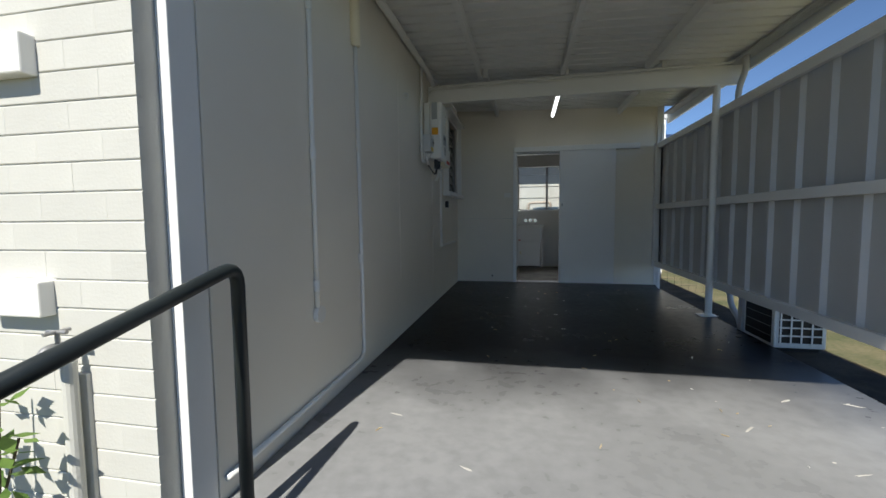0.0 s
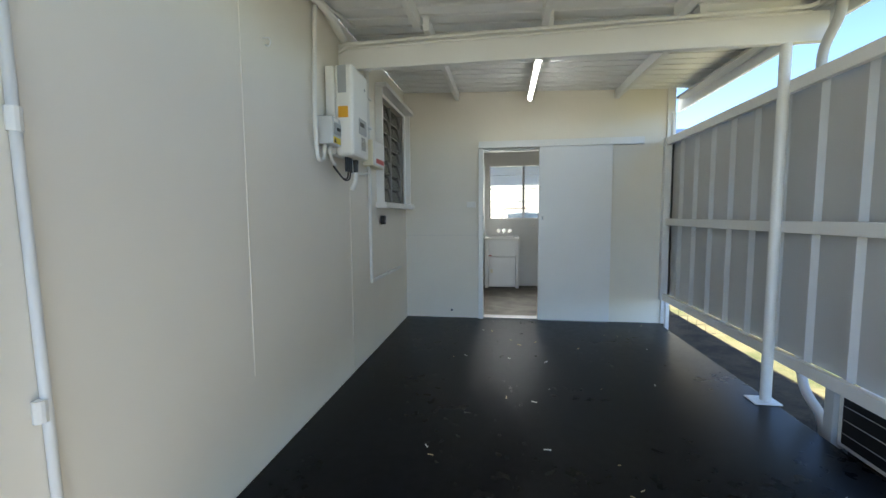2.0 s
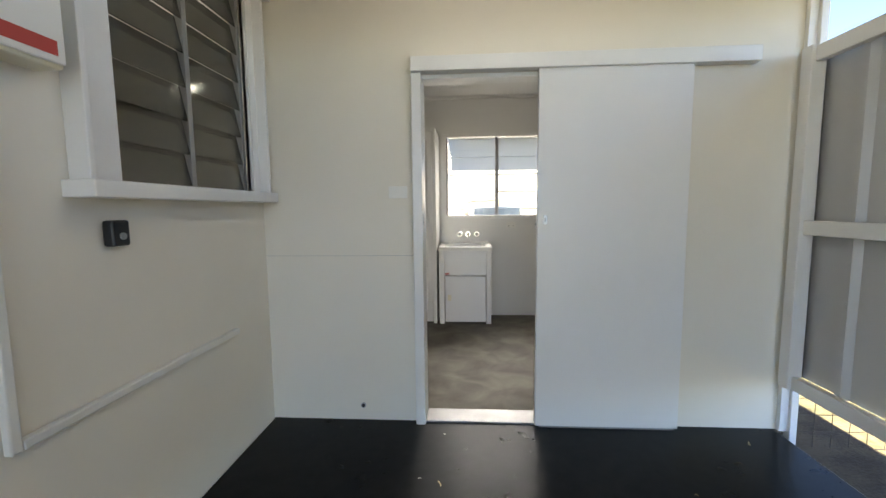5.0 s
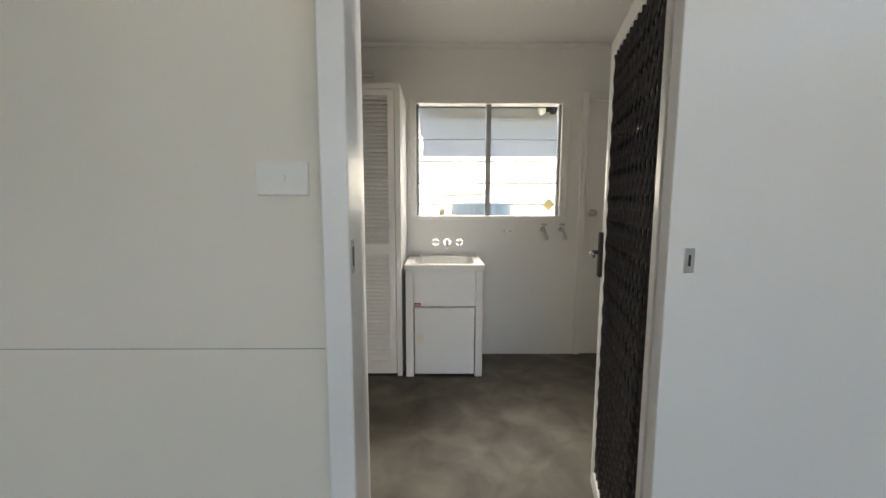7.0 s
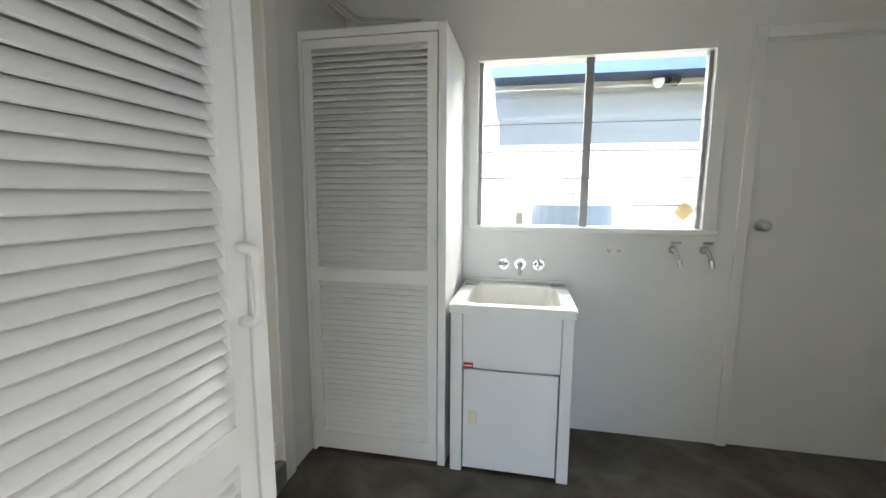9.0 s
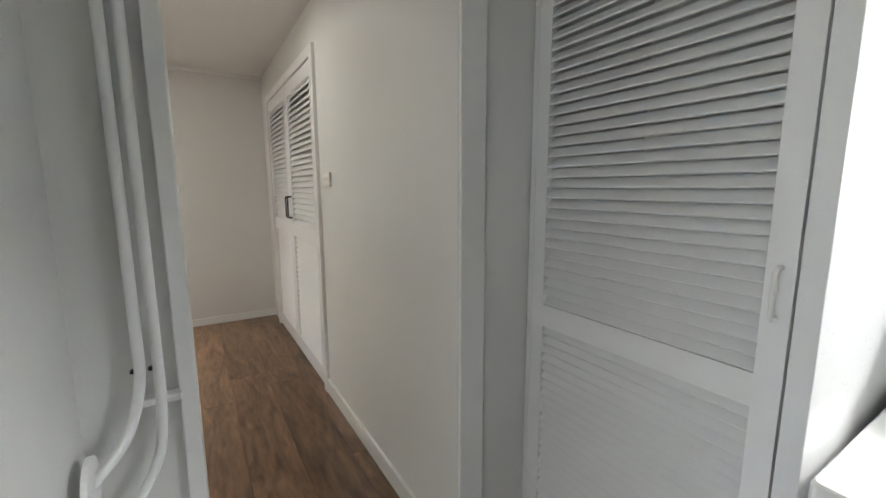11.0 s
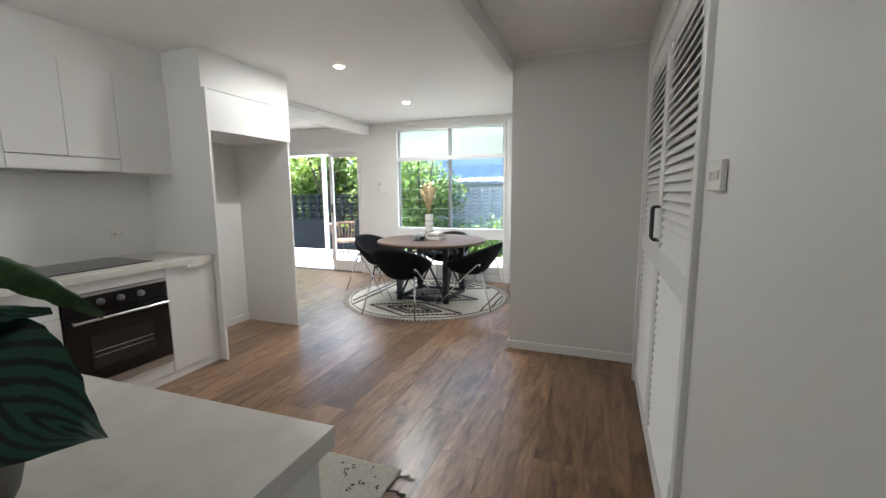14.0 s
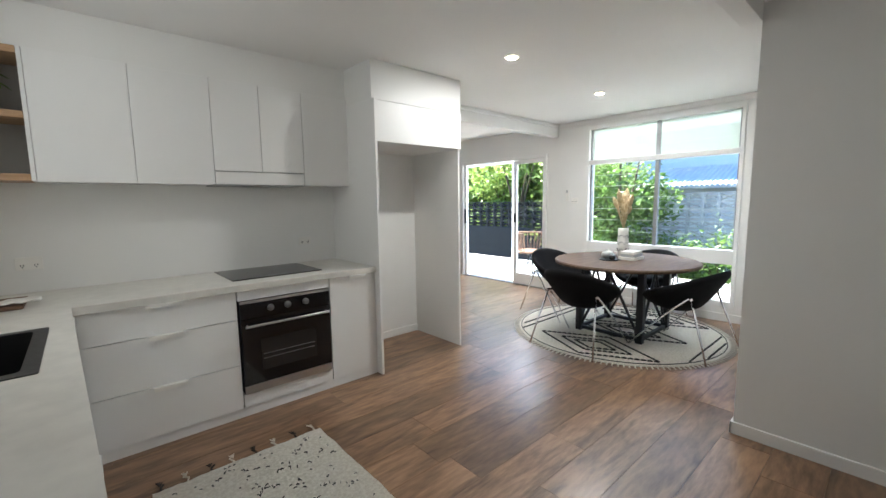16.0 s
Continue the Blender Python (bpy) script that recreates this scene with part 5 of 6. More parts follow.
YO = -1.506
edges = (-0.45, -0.87, -1.283, -1.584, -1.884, -2.272)
for k, (a, b) in enumerate(zip(edges, edges[1:])):
    oh = thing("wall_cabinet", ((a + b) / 2, -1.65, 1.58), "white handle-less wall cabinet over the bench" if k not in (2, 3) else "short white wall cabinet over the range hood", "cabinet", "wall cabinets")
    zb = 1.582 if k not in (2, 3) else 1.672
    part("carcass", box(b, a, YW + 0.002, YO - 0.02, zb, 2.255), LAMW, oh)
    part("door", box(b + 0.0015, a - 0.0015, YO - 0.019, YO, zb - 0.002, 2.252, 0.0012), LAMW, oh)
rh = thing("range_hood", (-1.58, -1.6, 1.58), "white slide-out range hood front under the cabinets", "range hood")
part("front", box(-1.882, -1.285, YO - 0.019, YO, 1.582, 1.664, 0.0015), LAMW, rh)
part("body", box(-1.88, -1.287, YW + 0.01, YO - 0.021, 1.574, 1.668), GREYPL, rh)
setting("trim_bulkhead", box(-2.255, -0.1, YW, YO - 0.02, 2.256, ZC - 0.001), WHITE, "white plaster bulkhead over the wall cabinets", "bulkhead")
os_ = thing("open_shelf", (-0.28, -1.65, 1.6), "open corner shelf unit with oak boards", "shelf")
for z in (1.585, 1.90, 2.215):
    part("board", box(-0.43, -0.11, YW + 0.012, YO, z, z + 0.035, 0.002), OAK, os_, "oak shelf board")
part("side", box(-0.449, -0.431, YW + 0.002, YO, 1.585, 2.252, 0.001), LAMW, os_)
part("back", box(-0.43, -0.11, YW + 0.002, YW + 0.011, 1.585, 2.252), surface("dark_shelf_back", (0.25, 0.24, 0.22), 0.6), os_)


def leaf_sprig(name, base, n, spread, height, size, label, mat=GREEN, pot=None, seed=3):
    t_ = thing(name, base, label, "plant")
    rng = random.Random(seed)
    if pot:
        part("pot", lathe(pot, 24, base), CERAM, t_, smooth=True)
    top = Vector(base) + Vector((0, 0, pot[-1][1] if pot else 0))
    lv, stm = bmesh.new(), bmesh.new()
    for k in range(n):
        a = rng.uniform(0, math.tau)
        tip = top + Vector((math.cos(a) * spread * rng.uniform(0.3, 1), math.sin(a) * spread * rng.uniform(0.3, 1), height * rng.uniform(0.3, 1)))
        add_tube(stm, [top, top.lerp(tip, 0.5) + Vector((0, 0, height * 0.2)), tip], 0.0025, 0.03, 5)
        d = Vector((math.cos(a), math.sin(a), rng.uniform(-0.6, 0.2))).normalized()
        add_leaf(lv, tip, d, size * rng.uniform(0.7, 1.1), size * rng.uniform(0.25, 0.36))
    part("stem", stm, mat, t_)
    part("leaves", lv, mat, t_, smooth=True)
    return t_


def add_leaf(bm, root, d, length, half, droop=0.25, seg=8):
    """A pointed oval leaf blade with a folded midrib and a drooping tip."""
    side = d.cross(Vector((0, 0, 1)))
    side = side.normalized() if side.length > 1e-4 else Vector((1, 0, 0))
    up = side.cross(d).normalized()
    prev = None
    for k in range(seg + 1):
        f = k / seg
        w = half * max(0.02, math.sin(math.pi * min(1, f * 0.93 + 0.05)) ** 0.8)
        c = root + d * length * f - Vector((0, 0, 1)) * droop * length * f * f
        row = [bm.verts.new(c - side * w + up * w * 0.25), bm.verts.new(c - side * w * 0.5 + up * w * 0.1), bm.verts.new(c), bm.verts.new(c + side * w * 0.5 + up * w * 0.1), bm.verts.new(c + side * w + up * w * 0.25)]
        if prev:
            for i in range(4):
                bm.faces.new((prev[i], prev[i + 1], row[i + 1], row[i]))
        prev = row


leaf_sprig("shelf_plant", (-0.28, -1.62, 1.9355), 16, 0.09, 0.14, 0.06, "small green plant in a white pot on the shelf", pot=[(0.04, 0), (0.048, 0.03), (0.048, 0.08), (0.042, 0.085)])

# striped-leaf plant on the end of the bench
def calathea_material():
    """Dark leaf with pale bands that run from the midrib to the margin."""
    m, nt, n, l, p = nodes_of("dark_striped_leaf")
    uv, sep, ab, band, wave = n.new("ShaderNodeTexCoord"), n.new("ShaderNodeSeparateXYZ"), n.new("ShaderNodeMath"), n.new("ShaderNodeMath"), n.new("ShaderNodeMath")
    l.new(uv.outputs["UV"], sep.inputs[0])
    ab.operation, band.operation, wave.operation = "ABSOLUTE", "MULTIPLY_ADD", "SINE"
    l.new(sep.outputs["Y"], ab.inputs[0])
    half = n.new("ShaderNodeMath")
    half.operation = "MULTIPLY"
    half.inputs[1].default_value = -20
    l.new(ab.outputs[0], half.inputs[0])
    band.inputs[1].default_value = 40
    l.new(sep.outputs["X"], band.inputs[0]), l.new(half.outputs[0], band.inputs[2])
    nz, add = n.new("ShaderNodeTexNoise"), n.new("ShaderNodeMath")
    nz.inputs["Scale"].default_value = 6
    add.operation = "MULTIPLY_ADD"
    add.inputs[1].default_value = 2.5
    l.new(uv.outputs["UV"], nz.inputs["Vector"]), l.new(nz.outputs[0], add.inputs[0]), l.new(band.outputs[0], add.inputs[2])
    l.new(add.outputs[0], wave.inputs[0])
    ramp = n.new("ShaderNodeValToRGB")
    e = ramp.color_ramp.elements
    e[0].position, e[0].color = 0.15, (0.002, 0.012, 0.008, 1)
    e[1].position, e[1].color = 0.75, (0.014, 0.062, 0.04, 1)
    lift = n.new("ShaderNodeMath")
    lift.operation, lift.inputs[1].default_value = "ADD", 0.75
    l.new(wave.outputs[0], lift.inputs[0])
    l.new(lift.outputs[0], ramp.inputs[0]), l.new(ramp.outputs[0], p.inputs["Base Color"])
    p.inputs["Roughness"].default_value = 0.42
    p.inputs["Specular IOR Level"].default_value = 0.35
    return m


def broad_leaf(base, tip, width, normal, sag=0.02, n=16):
    """A thick-ribbed leaf from base to tip, gently cupped, with a wavy margin; UV runs along and across."""
    bm = bmesh.new()
    uv = bm.loops.layers.uv.new("UVMap")
    base, tip, up = Vector(base), Vector(tip), Vector(normal).normalized()
    along = (tip - base)
    side = along.normalized().cross(up).normalized()
    up = side.cross(along.normalized())
    vs, st = [], {}
    for i in range(n + 1):
        f = i / n
        w = width * 0.5 * math.sin(math.pi * min(1, f ** 0.72 * 0.98 + 0.01)) ** 0.75 * (1 - f ** 7)
        row = []
        for j in range(9):
            g = j / 4 - 1
            p = base + along * (f + 0.04 * abs(g) * (1 - f)) + side * (g * w) + up * (sag * (math.sin(math.pi * f) - 0.9 * abs(g) ** 1.6 + 0.13 * math.sin(f * 40) * abs(g)))
            v = bm.verts.new(p)
            st[v] = (f, g)
            row.append(v)
        vs.append(row)
    for a, b in zip(vs, vs[1:]):
        for j in range(8):
            fc = bm.faces.new((a[j], a[j + 1], b[j + 1], b[j]))
            for lp in fc.loops:
                lp[uv].uv = st[lp.vert]
    return bm


CALA = calathea_material()
pb = (-0.20, 0.825, BT)
cp = thing("striped_leaf_plant", pb, "potted plant with large dark striped leaves on the bench end", "plant")
part("pot", lathe([(0.052, 0), (0.056, 0.012), (0.055, 0.022), (0.07, 0.05), (0.079, 0.09), (0.082, 0.15), (0.08, 0.165), (0.074, 0.165), (0.072, 0.14), (0.01, 0.14)], 32, pb), surface("grey_beige_pot", (0.15, 0.14, 0.115), 0.7, 0.15, 20, 0.3, 120), cp, "grey-beige clay pot on a small foot", True)
crown = Vector(pb) + Vector((0, 0, 0.14))
for base, tip, wd, up, sag, mat in (
        ((-0.19, 0.865, 1.235), (-0.237, 1.10, 1.15), 0.168, (0.85, 0.15, 0.5), 0.022, CALA),
        ((-0.21, 0.84, 1.37), (-0.33, 0.972, 1.26), 0.042, (0.5, 0.35, 0.8), 0.03, LEAFDK),
        ((-0.19, 0.86, 1.265), (-0.265, 0.985, 1.285), 0.07, (0.1, 0.1, 1.0), 0.012, CALA),
        ((-0.17, 0.83, 1.26), (-0.10, 0.97, 1.29), 0.09, (0.3, -0.3, 0.9), 0.02, CALA),
        ((-0.23, 0.80, 1.24), (-0.30, 0.65, 1.20), 0.10, (-0.3, -0.3, 0.9), 0.02, CALA),
        ((-0.17, 0.78, 1.22), (-0.13, 0.62, 1.23), 0.10, (0.1, -0.3, 0.9), 0.02, CALA),
        ((-0.22, 0.78, 1.30), (-0.24, 0.66, 1.33), 0.07, (0.0, -0.5, 0.8), 0.02, LEAFDK)):
    base = Vector(base)
    part("stem", add_tube(bmesh.new(), [crown, crown.lerp(base, 0.55) + Vector((0, 0, 0.02)), base, base.lerp(Vector(tip), 0.08)], 0.003, 0.02, 6), GREEN, cp)
    part("leaf", broad_leaf(base, tip, wd, up, sag), mat, cp, "large dark striped leaf" if mat is CALA else "plain green leaf", True)

cb2 = thing("chopping_board", (-0.22, -1.35, BT), "timber chopping board with a cloth on the bench corner", "board")
part("board", box(-0.36, -0.13, -1.56, -1.27, BT, BT + 0.02, 0.008), wood_material("dark_board_timber", (0.10, 0.05, 0.028), (0.24, 0.13, 0.07), "X", 2.5, 0.5, 0.1), cb2)
cl2 = thing("tea_towel", (-0.28, -1.3, BT + 0.02), "crumpled white and grey tea towel on the board", "cloth")
bm = bmesh.new()
bmesh.ops.create_grid(bm, x_segments=18, y_segments=10, size=0.5, matrix=Matrix.Translation((-0.3, -1.33, BT + 0.03)) @ Matrix.Diagonal((0.24, 0.1, 1, 1)))
for v in bm.verts:
    v.co.z += 0.012 * noise.noise(v.co * 22)
ex = bmesh.ops.extrude_face_region(bm, geom=bm.faces[:])["geom"]
bmesh.ops.translate(bm, verts=[v for v in ex if isinstance(v, bmesh.types.BMVert)], vec=(0, 0, 0.008))
part("cloth", bm, CERAM, cl2, smooth=True)

# fridge recess
fr = thing("fridge_surround", (-2.78, -1.5, ZF), "white panel surround and top cabinet for a missing fridge", "cabinet")
part("side_panel", box(-2.273, -2.254, YW + 0.002, -1.10, ZF, 2.20, 0.001), LAMW, fr)
part("top_carcass", box(-3.138, -2.2745, YW + 0.002, -1.157, 1.902, 2.198), LAMW, fr)
part("top_door", box(-3.157, -2.2745, -1.155, -1.135, 1.9, 2.197, 0.0015), LAMW, fr)
setting("wall_fridge_end", box(-3.158, -3.14, YW, -1.1565, ZF - 0.04, 2.198), WHITE, "white end wall of the fridge recess", "wall")
setting("trim_bulkhead_fridge", box(-3.158, -2.256, YW, -1.137, 2.201, ZC - 0.001), WHITE, "white plaster bulkhead over the fridge recess", "bulkhead")
setting("baseboard_recess", box(-3.1395, -2.274, YW, YW + 0.014, ZF, ZF + 0.07, 0.003), GLOSSW, "white painted timber skirting board", "skirting")

# ---- hall cupboard ----
hc = thing("hall_cupboard", (0, 0, 0), "white double-door louvred hall cupboard, closed", "cupboard")
for a, b, hx in ((-2.945, -2.196, -2.225), (-2.192, -1.415, -2.155)):
    lf = louvre_leaf(hc, a, b, 0.02, 2.045, [(0.13, 0.93), (1.03, 1.96)], 0.06, 0.03, 0.0385, tilt=1.0)
    pull(lf, (hx, -0.03, 1.07), 0.16, 0.03, 0.006, BLACK, "black bow handle")
part("architrave", box(-1.41, -1.355, -0.042, -0.02, 0.0, 2.11, 0.003), GLOSSW, hc)
part("architrave", box(-3.0, -2.95, -0.042, -0.02, 0.0, 2.11, 0.003), GLOSSW, hc)
part("architrave", box(-2.9495, -1.4105, -0.042, -0.02, 2.05, 2.11, 0.003), GLOSSW, hc)
for z in (0.25, 1.8):
    part("hinge", box(-1.418, -1.404, -0.046, -0.031, z, z + 0.09, 0.001), GLOSSW, hc)
hc.location = (0, 1.916, ZF)
setting("trim_cupboard_back", box(-2.96, -1.40, 2.0, 2.02, ZF - 0.05, 2.2), GREYW, "plain back of the hall cupboard", "wall")
s2 = thing("switch_plate", (-1.17, 1.89, 1.46), "white plastic light switch with four rockers", "switch")
part("plate", box(-1.245, -1.125, 1.880, 1.894, 1.42, 1.495, 0.003), PLASTIC, s2)
for k in range(4):
    part("rocker", box(-1.227 + 0.024 * k, -1.213 + 0.024 * k, 1.876, 1.8798, 1.447, 1.469, 0.001), PLASTIC, s2)

# ---- rugs ----
rg = thing("runner_rug", (-1.2, 0, ZF), "cream shaggy runner rug with black dashes and tassels", "rug")
RX0, RX1, RY0, RY1 = -1.55, -0.74, -0.70, 0.79
bm = bmesh.new()
bmesh.ops.create_grid(bm, x_segments=34, y_segments=70, size=0.5, matrix=Matrix.Translation(((RX0 + RX1) / 2, (RY0 + RY1) / 2, ZF + 0.014)) @ Matrix.Diagonal((RX1 - RX0, RY1 - RY0, 1, 1)))
for v in bm.verts:
    v.co += Vector((0.006 * noise.noise(v.co * 9), 0.006 * noise.noise(v.co * 11 + Vector((5, 0, 0))), 0.005 * noise.noise(v.co * 40)))
ex = bmesh.ops.extrude_face_region(bm, geom=bm.faces[:])["geom"]
bmesh.ops.translate(bm, verts=[v for v in ex if isinstance(v, bmesh.types.BMVert)], vec=(0, 0, -0.0125))
part("rug_body", bm, WOOL, rg)
rng = random.Random(8)
bm = bmesh.new()
for k in range(620):
    # loose dashes scattered along a diamond lattice
    u, line = rng.uniform(0, 1), rng.randrange(-4, 9)
    x = RX0 + 0.03 + (RX1 - RX0 - 0.06) * u
    up = rng.random() < 0.5
    y = RY0 + 0.17 * line + (0.62 * u if up else 0.62 * (1 - u)) + rng.gauss(0, 0.012)
    if not RY0 + 0.03 < y < RY1 - 0.03:
        continue
    a, h = rng.uniform(0, math.pi), rng.uniform(0.003, 0.010)
    add_tube(bm, [(x - h * math.cos(a), y - h * math.sin(a), ZF + 0.0155), (x, y, ZF + 0.0185), (x + h * math.cos(a), y + h * math.sin(a), ZF + 0.0155)], rng.uniform(0.0018, 0.0034), 0, 4)
tagged(part("wool_dash", bm, WOOLBK, rg, "black wool dashes"), kind="stuff")
for k in range(8):
    for y, s in ((RY0, -1), (RY1, 1)):
        x = RX0 + 0.03 + (RX1 - RX0 - 0.06) * k / 7
        bm = bmesh.new()
        add_tube(bm, [(x, y, ZF + 0.008), (x + rng.uniform(-.01, .01), y + s * 0.03, ZF + 0.009), (x + rng.uniform(-.02, .02), y + s * 0.055, ZF + 0.008)], 0.0048, 0, 6)
        for q in range(4):
            add_tube(bm, [(x, y + s * 0.05, ZF + 0.008), (x + 0.008 * (q - 1.5), y + s * (0.078 + rng.uniform(0, .015)), ZF + 0.006)], 0.0028, 0, 5)
        part("tassel", bm, WOOLBK if k % 2 else WOOL, rg, "knotted black and cream tassel")

rr = thing("round_rug", (-4.63, -0.36, ZF), "round cream rug with black diamond lines and fringe", "rug")
RC, RR = Vector((-4.62, -0.38, ZF)), 0.97
part("rug_body", lathe([(RR, 0.001), (RR + 0.004, 0.008), (RR - 0.006, 0.014), (0.5, 0.0145), (0.01, 0.0145)], 72, RC), WOOL, rr)
bm = bmesh.new()
def dash_line(p, q):
    p, q = Vector(p), Vector(q)
    n = max(2, int((q - p).length / 0.045))
    for k in range(n):
        a, b = p.lerp(q, (k + 0.1) / n), p.lerp(q, (k + 0.9) / n)
        if max(a.length, b.length) < RR - 0.03:
            add_tube(bm, [RC + Vector((a.x, a.y, 0.015)), RC + Vector((*((a + b) / 2), 0.0)) + Vector((0, 0, 0.0185)) if len(a) == 2 else RC + (a + b) / 2 + Vector((0, 0, 0.0195)), RC + Vector((b.x, b.y, 0.015))], 0.0085, 0, 5)


for c in ((0.62, 0.1), (-0.62, 0.1), (0.0, 0.1)):
    for r in (0.16, 0.27, 0.45):
        w, h = r * 0.62, r * 1.25
        P = [(c[0] + w, c[1], 0), (c[0], c[1] + h, 0), (c[0] - w, c[1], 0), (c[0], c[1] - h, 0)]
        for k in range(4):
            dash_line(P[k], P[(k + 1) % 4])
for y in (-0.75, 0.82, -0.66, 0.9):
    dash_line((-0.9, y, 0), (0.9, y, 0))
tagged(part("rug_pattern", bm, WOOLBK, rr, "black dashed diamond lines"), kind="stuff")
fm = bmesh.new()
add_tube(fm, [(0, 0, 0), (0.022, 0.006, 0.001), (0.04, 0.0, -0.001), (0.055, 0.004, -0.001)], 0.0055, 0, 5)
fringe = mesh_from("fringe_tuft", fm, WOOL)
for k in range(150):
    a = k * math.tau / 150
    piece("fringe_tuft", fringe, rr, RC + Vector((math.cos(a) * (RR + 0.001), math.sin(a) * (RR + 0.001), 0.008)), (0, 0, a))
part("fringe_braid", add_tube(bmesh.new(), [RC + Vector((math.cos(k * math.tau / 72) * (RR - 0.022), math.sin(k * math.tau / 72) * (RR - 0.022), 0.0165)) for k in range(73)], 0.004, 0, 5), WOOLBK, rr, "black edge braid")

# ---- dining table and chairs ----
TC, TZ = Vector((-4.63, -0.32, ZF)), 0.845
tb = thing("dining_table", TC, "round timber dining table with black steel frame", "table")
part("tabletop", lathe([(0.64, TZ - 0.034 - ZF), (0.665, TZ - 0.03 - ZF), (0.67, TZ - 0.012 - ZF), (0.66, TZ - ZF), (0.02, TZ - ZF)], 64, TC), TABLEWOOD, tb, "brown timber top")
FR = surface("black_steel_frame", (0.015, 0.015, 0.016), 0.45, 0.1)
fz = ZF + 0.016
cr = [TC + Vector((sx * 0.30, sy * 0.30, 0)) for sx, sy in ((1, 1), (-1, 1), (-1, -1), (1, -1))]
for k, c in enumerate(cr):
    part("leg", box(c.x - 0.03, c.x + 0.03, c.y - 0.03, c.y + 0.03, fz, TZ - 0.04, 0.003), FR, tb)
    d = cr[(k + 1) % 4]
    for z in (fz + 0.012, TZ - 0.085):
        part("rail", add_tube(bmesh.new(), [(c.x, c.y, z + 0.02), (d.x, d.y, z + 0.02)], 0.022, 0, 4), FR, tb)
    part("brace", add_tube(bmesh.new(), [(c.x, c.y, fz + 0.03), ((c.x + d.x) / 2, (c.y + d.y) / 2, TZ - 0.09)], 0.013, 0, 6), FR, tb)
    part("brace", add_tube(bmesh.new(), [(d.x, d.y, fz + 0.03), ((c.x + d.x) / 2, (c.y + d.y) / 2, TZ - 0.09)], 0.013, 0, 6), FR, tb)
part("top_plate", box(TC.x - 0.34, TC.x + 0.34, TC.y - 0.34, TC.y + 0.34, TZ - 0.04, TZ - 0.035), FR, tb)


def make_chair():
    """Black upholstered tub chair, facing +y, with four splayed chrome legs."""
    ch = thing("dining_chair", (0, 0, 0), "black upholstered tub dining chair with chrome wire legs", "chair", "chairs round the table")
    bm = bmesh.new()
    seg = 36

    def cup(r, a, under):
        """A point of the shell: r from the middle of the seat (0) to the rim (1), a round it."""
        back = 0.5 - 0.5 * math.sin(a)
        rise = (0.02 + 0.275 * back ** 1.15) * max(0, (r - 0.45) / 0.55) ** 1.5
        wide = 0.30 * r * (1 + 0.06 * back)
        lean = -0.07 * back * max(0, (r - 0.45) / 0.55) ** 1.3
        x, y, z = wide * math.cos(a), 0.29 * r * math.sin(a) + lean, 0.435 + rise - 0.015 * (1 - r)
        if under:
            x, y, z = x * 1.0 + 0.03 * r * math.cos(a), y + 0.03 * r * math.sin(a), z - 0.085 + 0.06 * r * r
        return x, y, z

    def ring(r, under):
        return [bm.verts.new(cup(r, i * math.tau / seg, under)) for i in range(seg)]

    rings = [ring(r, False) for r in (0.12, 0.3, 0.45, 0.55, 0.65, 0.75, 0.85, 0.93, 0.98)]
    lip = [bm.verts.new([0.5 * (p + q) + (0.012 if n == 2 else 0) for n, (p, q) in enumerate(zip(cup(1.0, i * math.tau / seg, False), cup(1.0, i * math.tau / seg, True)))]) for i in range(seg)]
    rings += [lip] + [ring(r, True) for r in (0.98, 0.93, 0.85, 0.75, 0.65, 0.55, 0.4, 0.2)]
    for u, v in zip(rings, rings[1:]):
        for i in range(seg):
            bm.faces.new((u[i], u[(i + 1) % seg], v[(i + 1) % seg], v[i]))
    bm.faces.new(rings[0][::-1]), bm.faces.new(rings[-1])
    part("shell", bm, FABRIC, ch, "black fabric shell", True)
    part("seat_cushion", lathe([(0.02, 0.425), (0.15, 0.425), (0.19, 0.44), (0.185, 0.458), (0.14, 0.468), (0.02, 0.47)], 28, (0, 0.02, 0)), FABRIC, ch, "", True)
    for sx in (-1, 1):
        top = (sx * 0.235, -0.215, 0.50)
        part("leg", pipe([top, (sx * 0.31, -0.39, 0.002)], 0.0085, 0, 10), CHROME, ch, "chrome rod leg", True)
        part("leg", pipe([(sx * 0.235, -0.20, 0.50), (sx * 0.27, -0.02, 0.33), (sx * 0.30, 0.27, 0.002)], 0.0085, 0.12, 10), CHROME, ch, "chrome rod leg", True)
        part("bracket", rod((sx * 0.20, -0.17, 0.495), (sx * 0.245, -0.225, 0.495), 0.012, seg=12), CHROME, ch, "chrome fixing")
    return ch


ch = make_chair()
CZ = ZF + 0.0155
ch.matrix_basis = pose(-4.0, -0.40, CZ, 0, 0, 90)
copy_thing(ch, pose(-4.52, 0.22, CZ, 0, 0, 172))
copy_thing(ch, pose(-4.72, -1.06, CZ, 0, 0, -14))
copy_thing(ch, pose(-5.24, -0.36, CZ, 0, 0, -92))

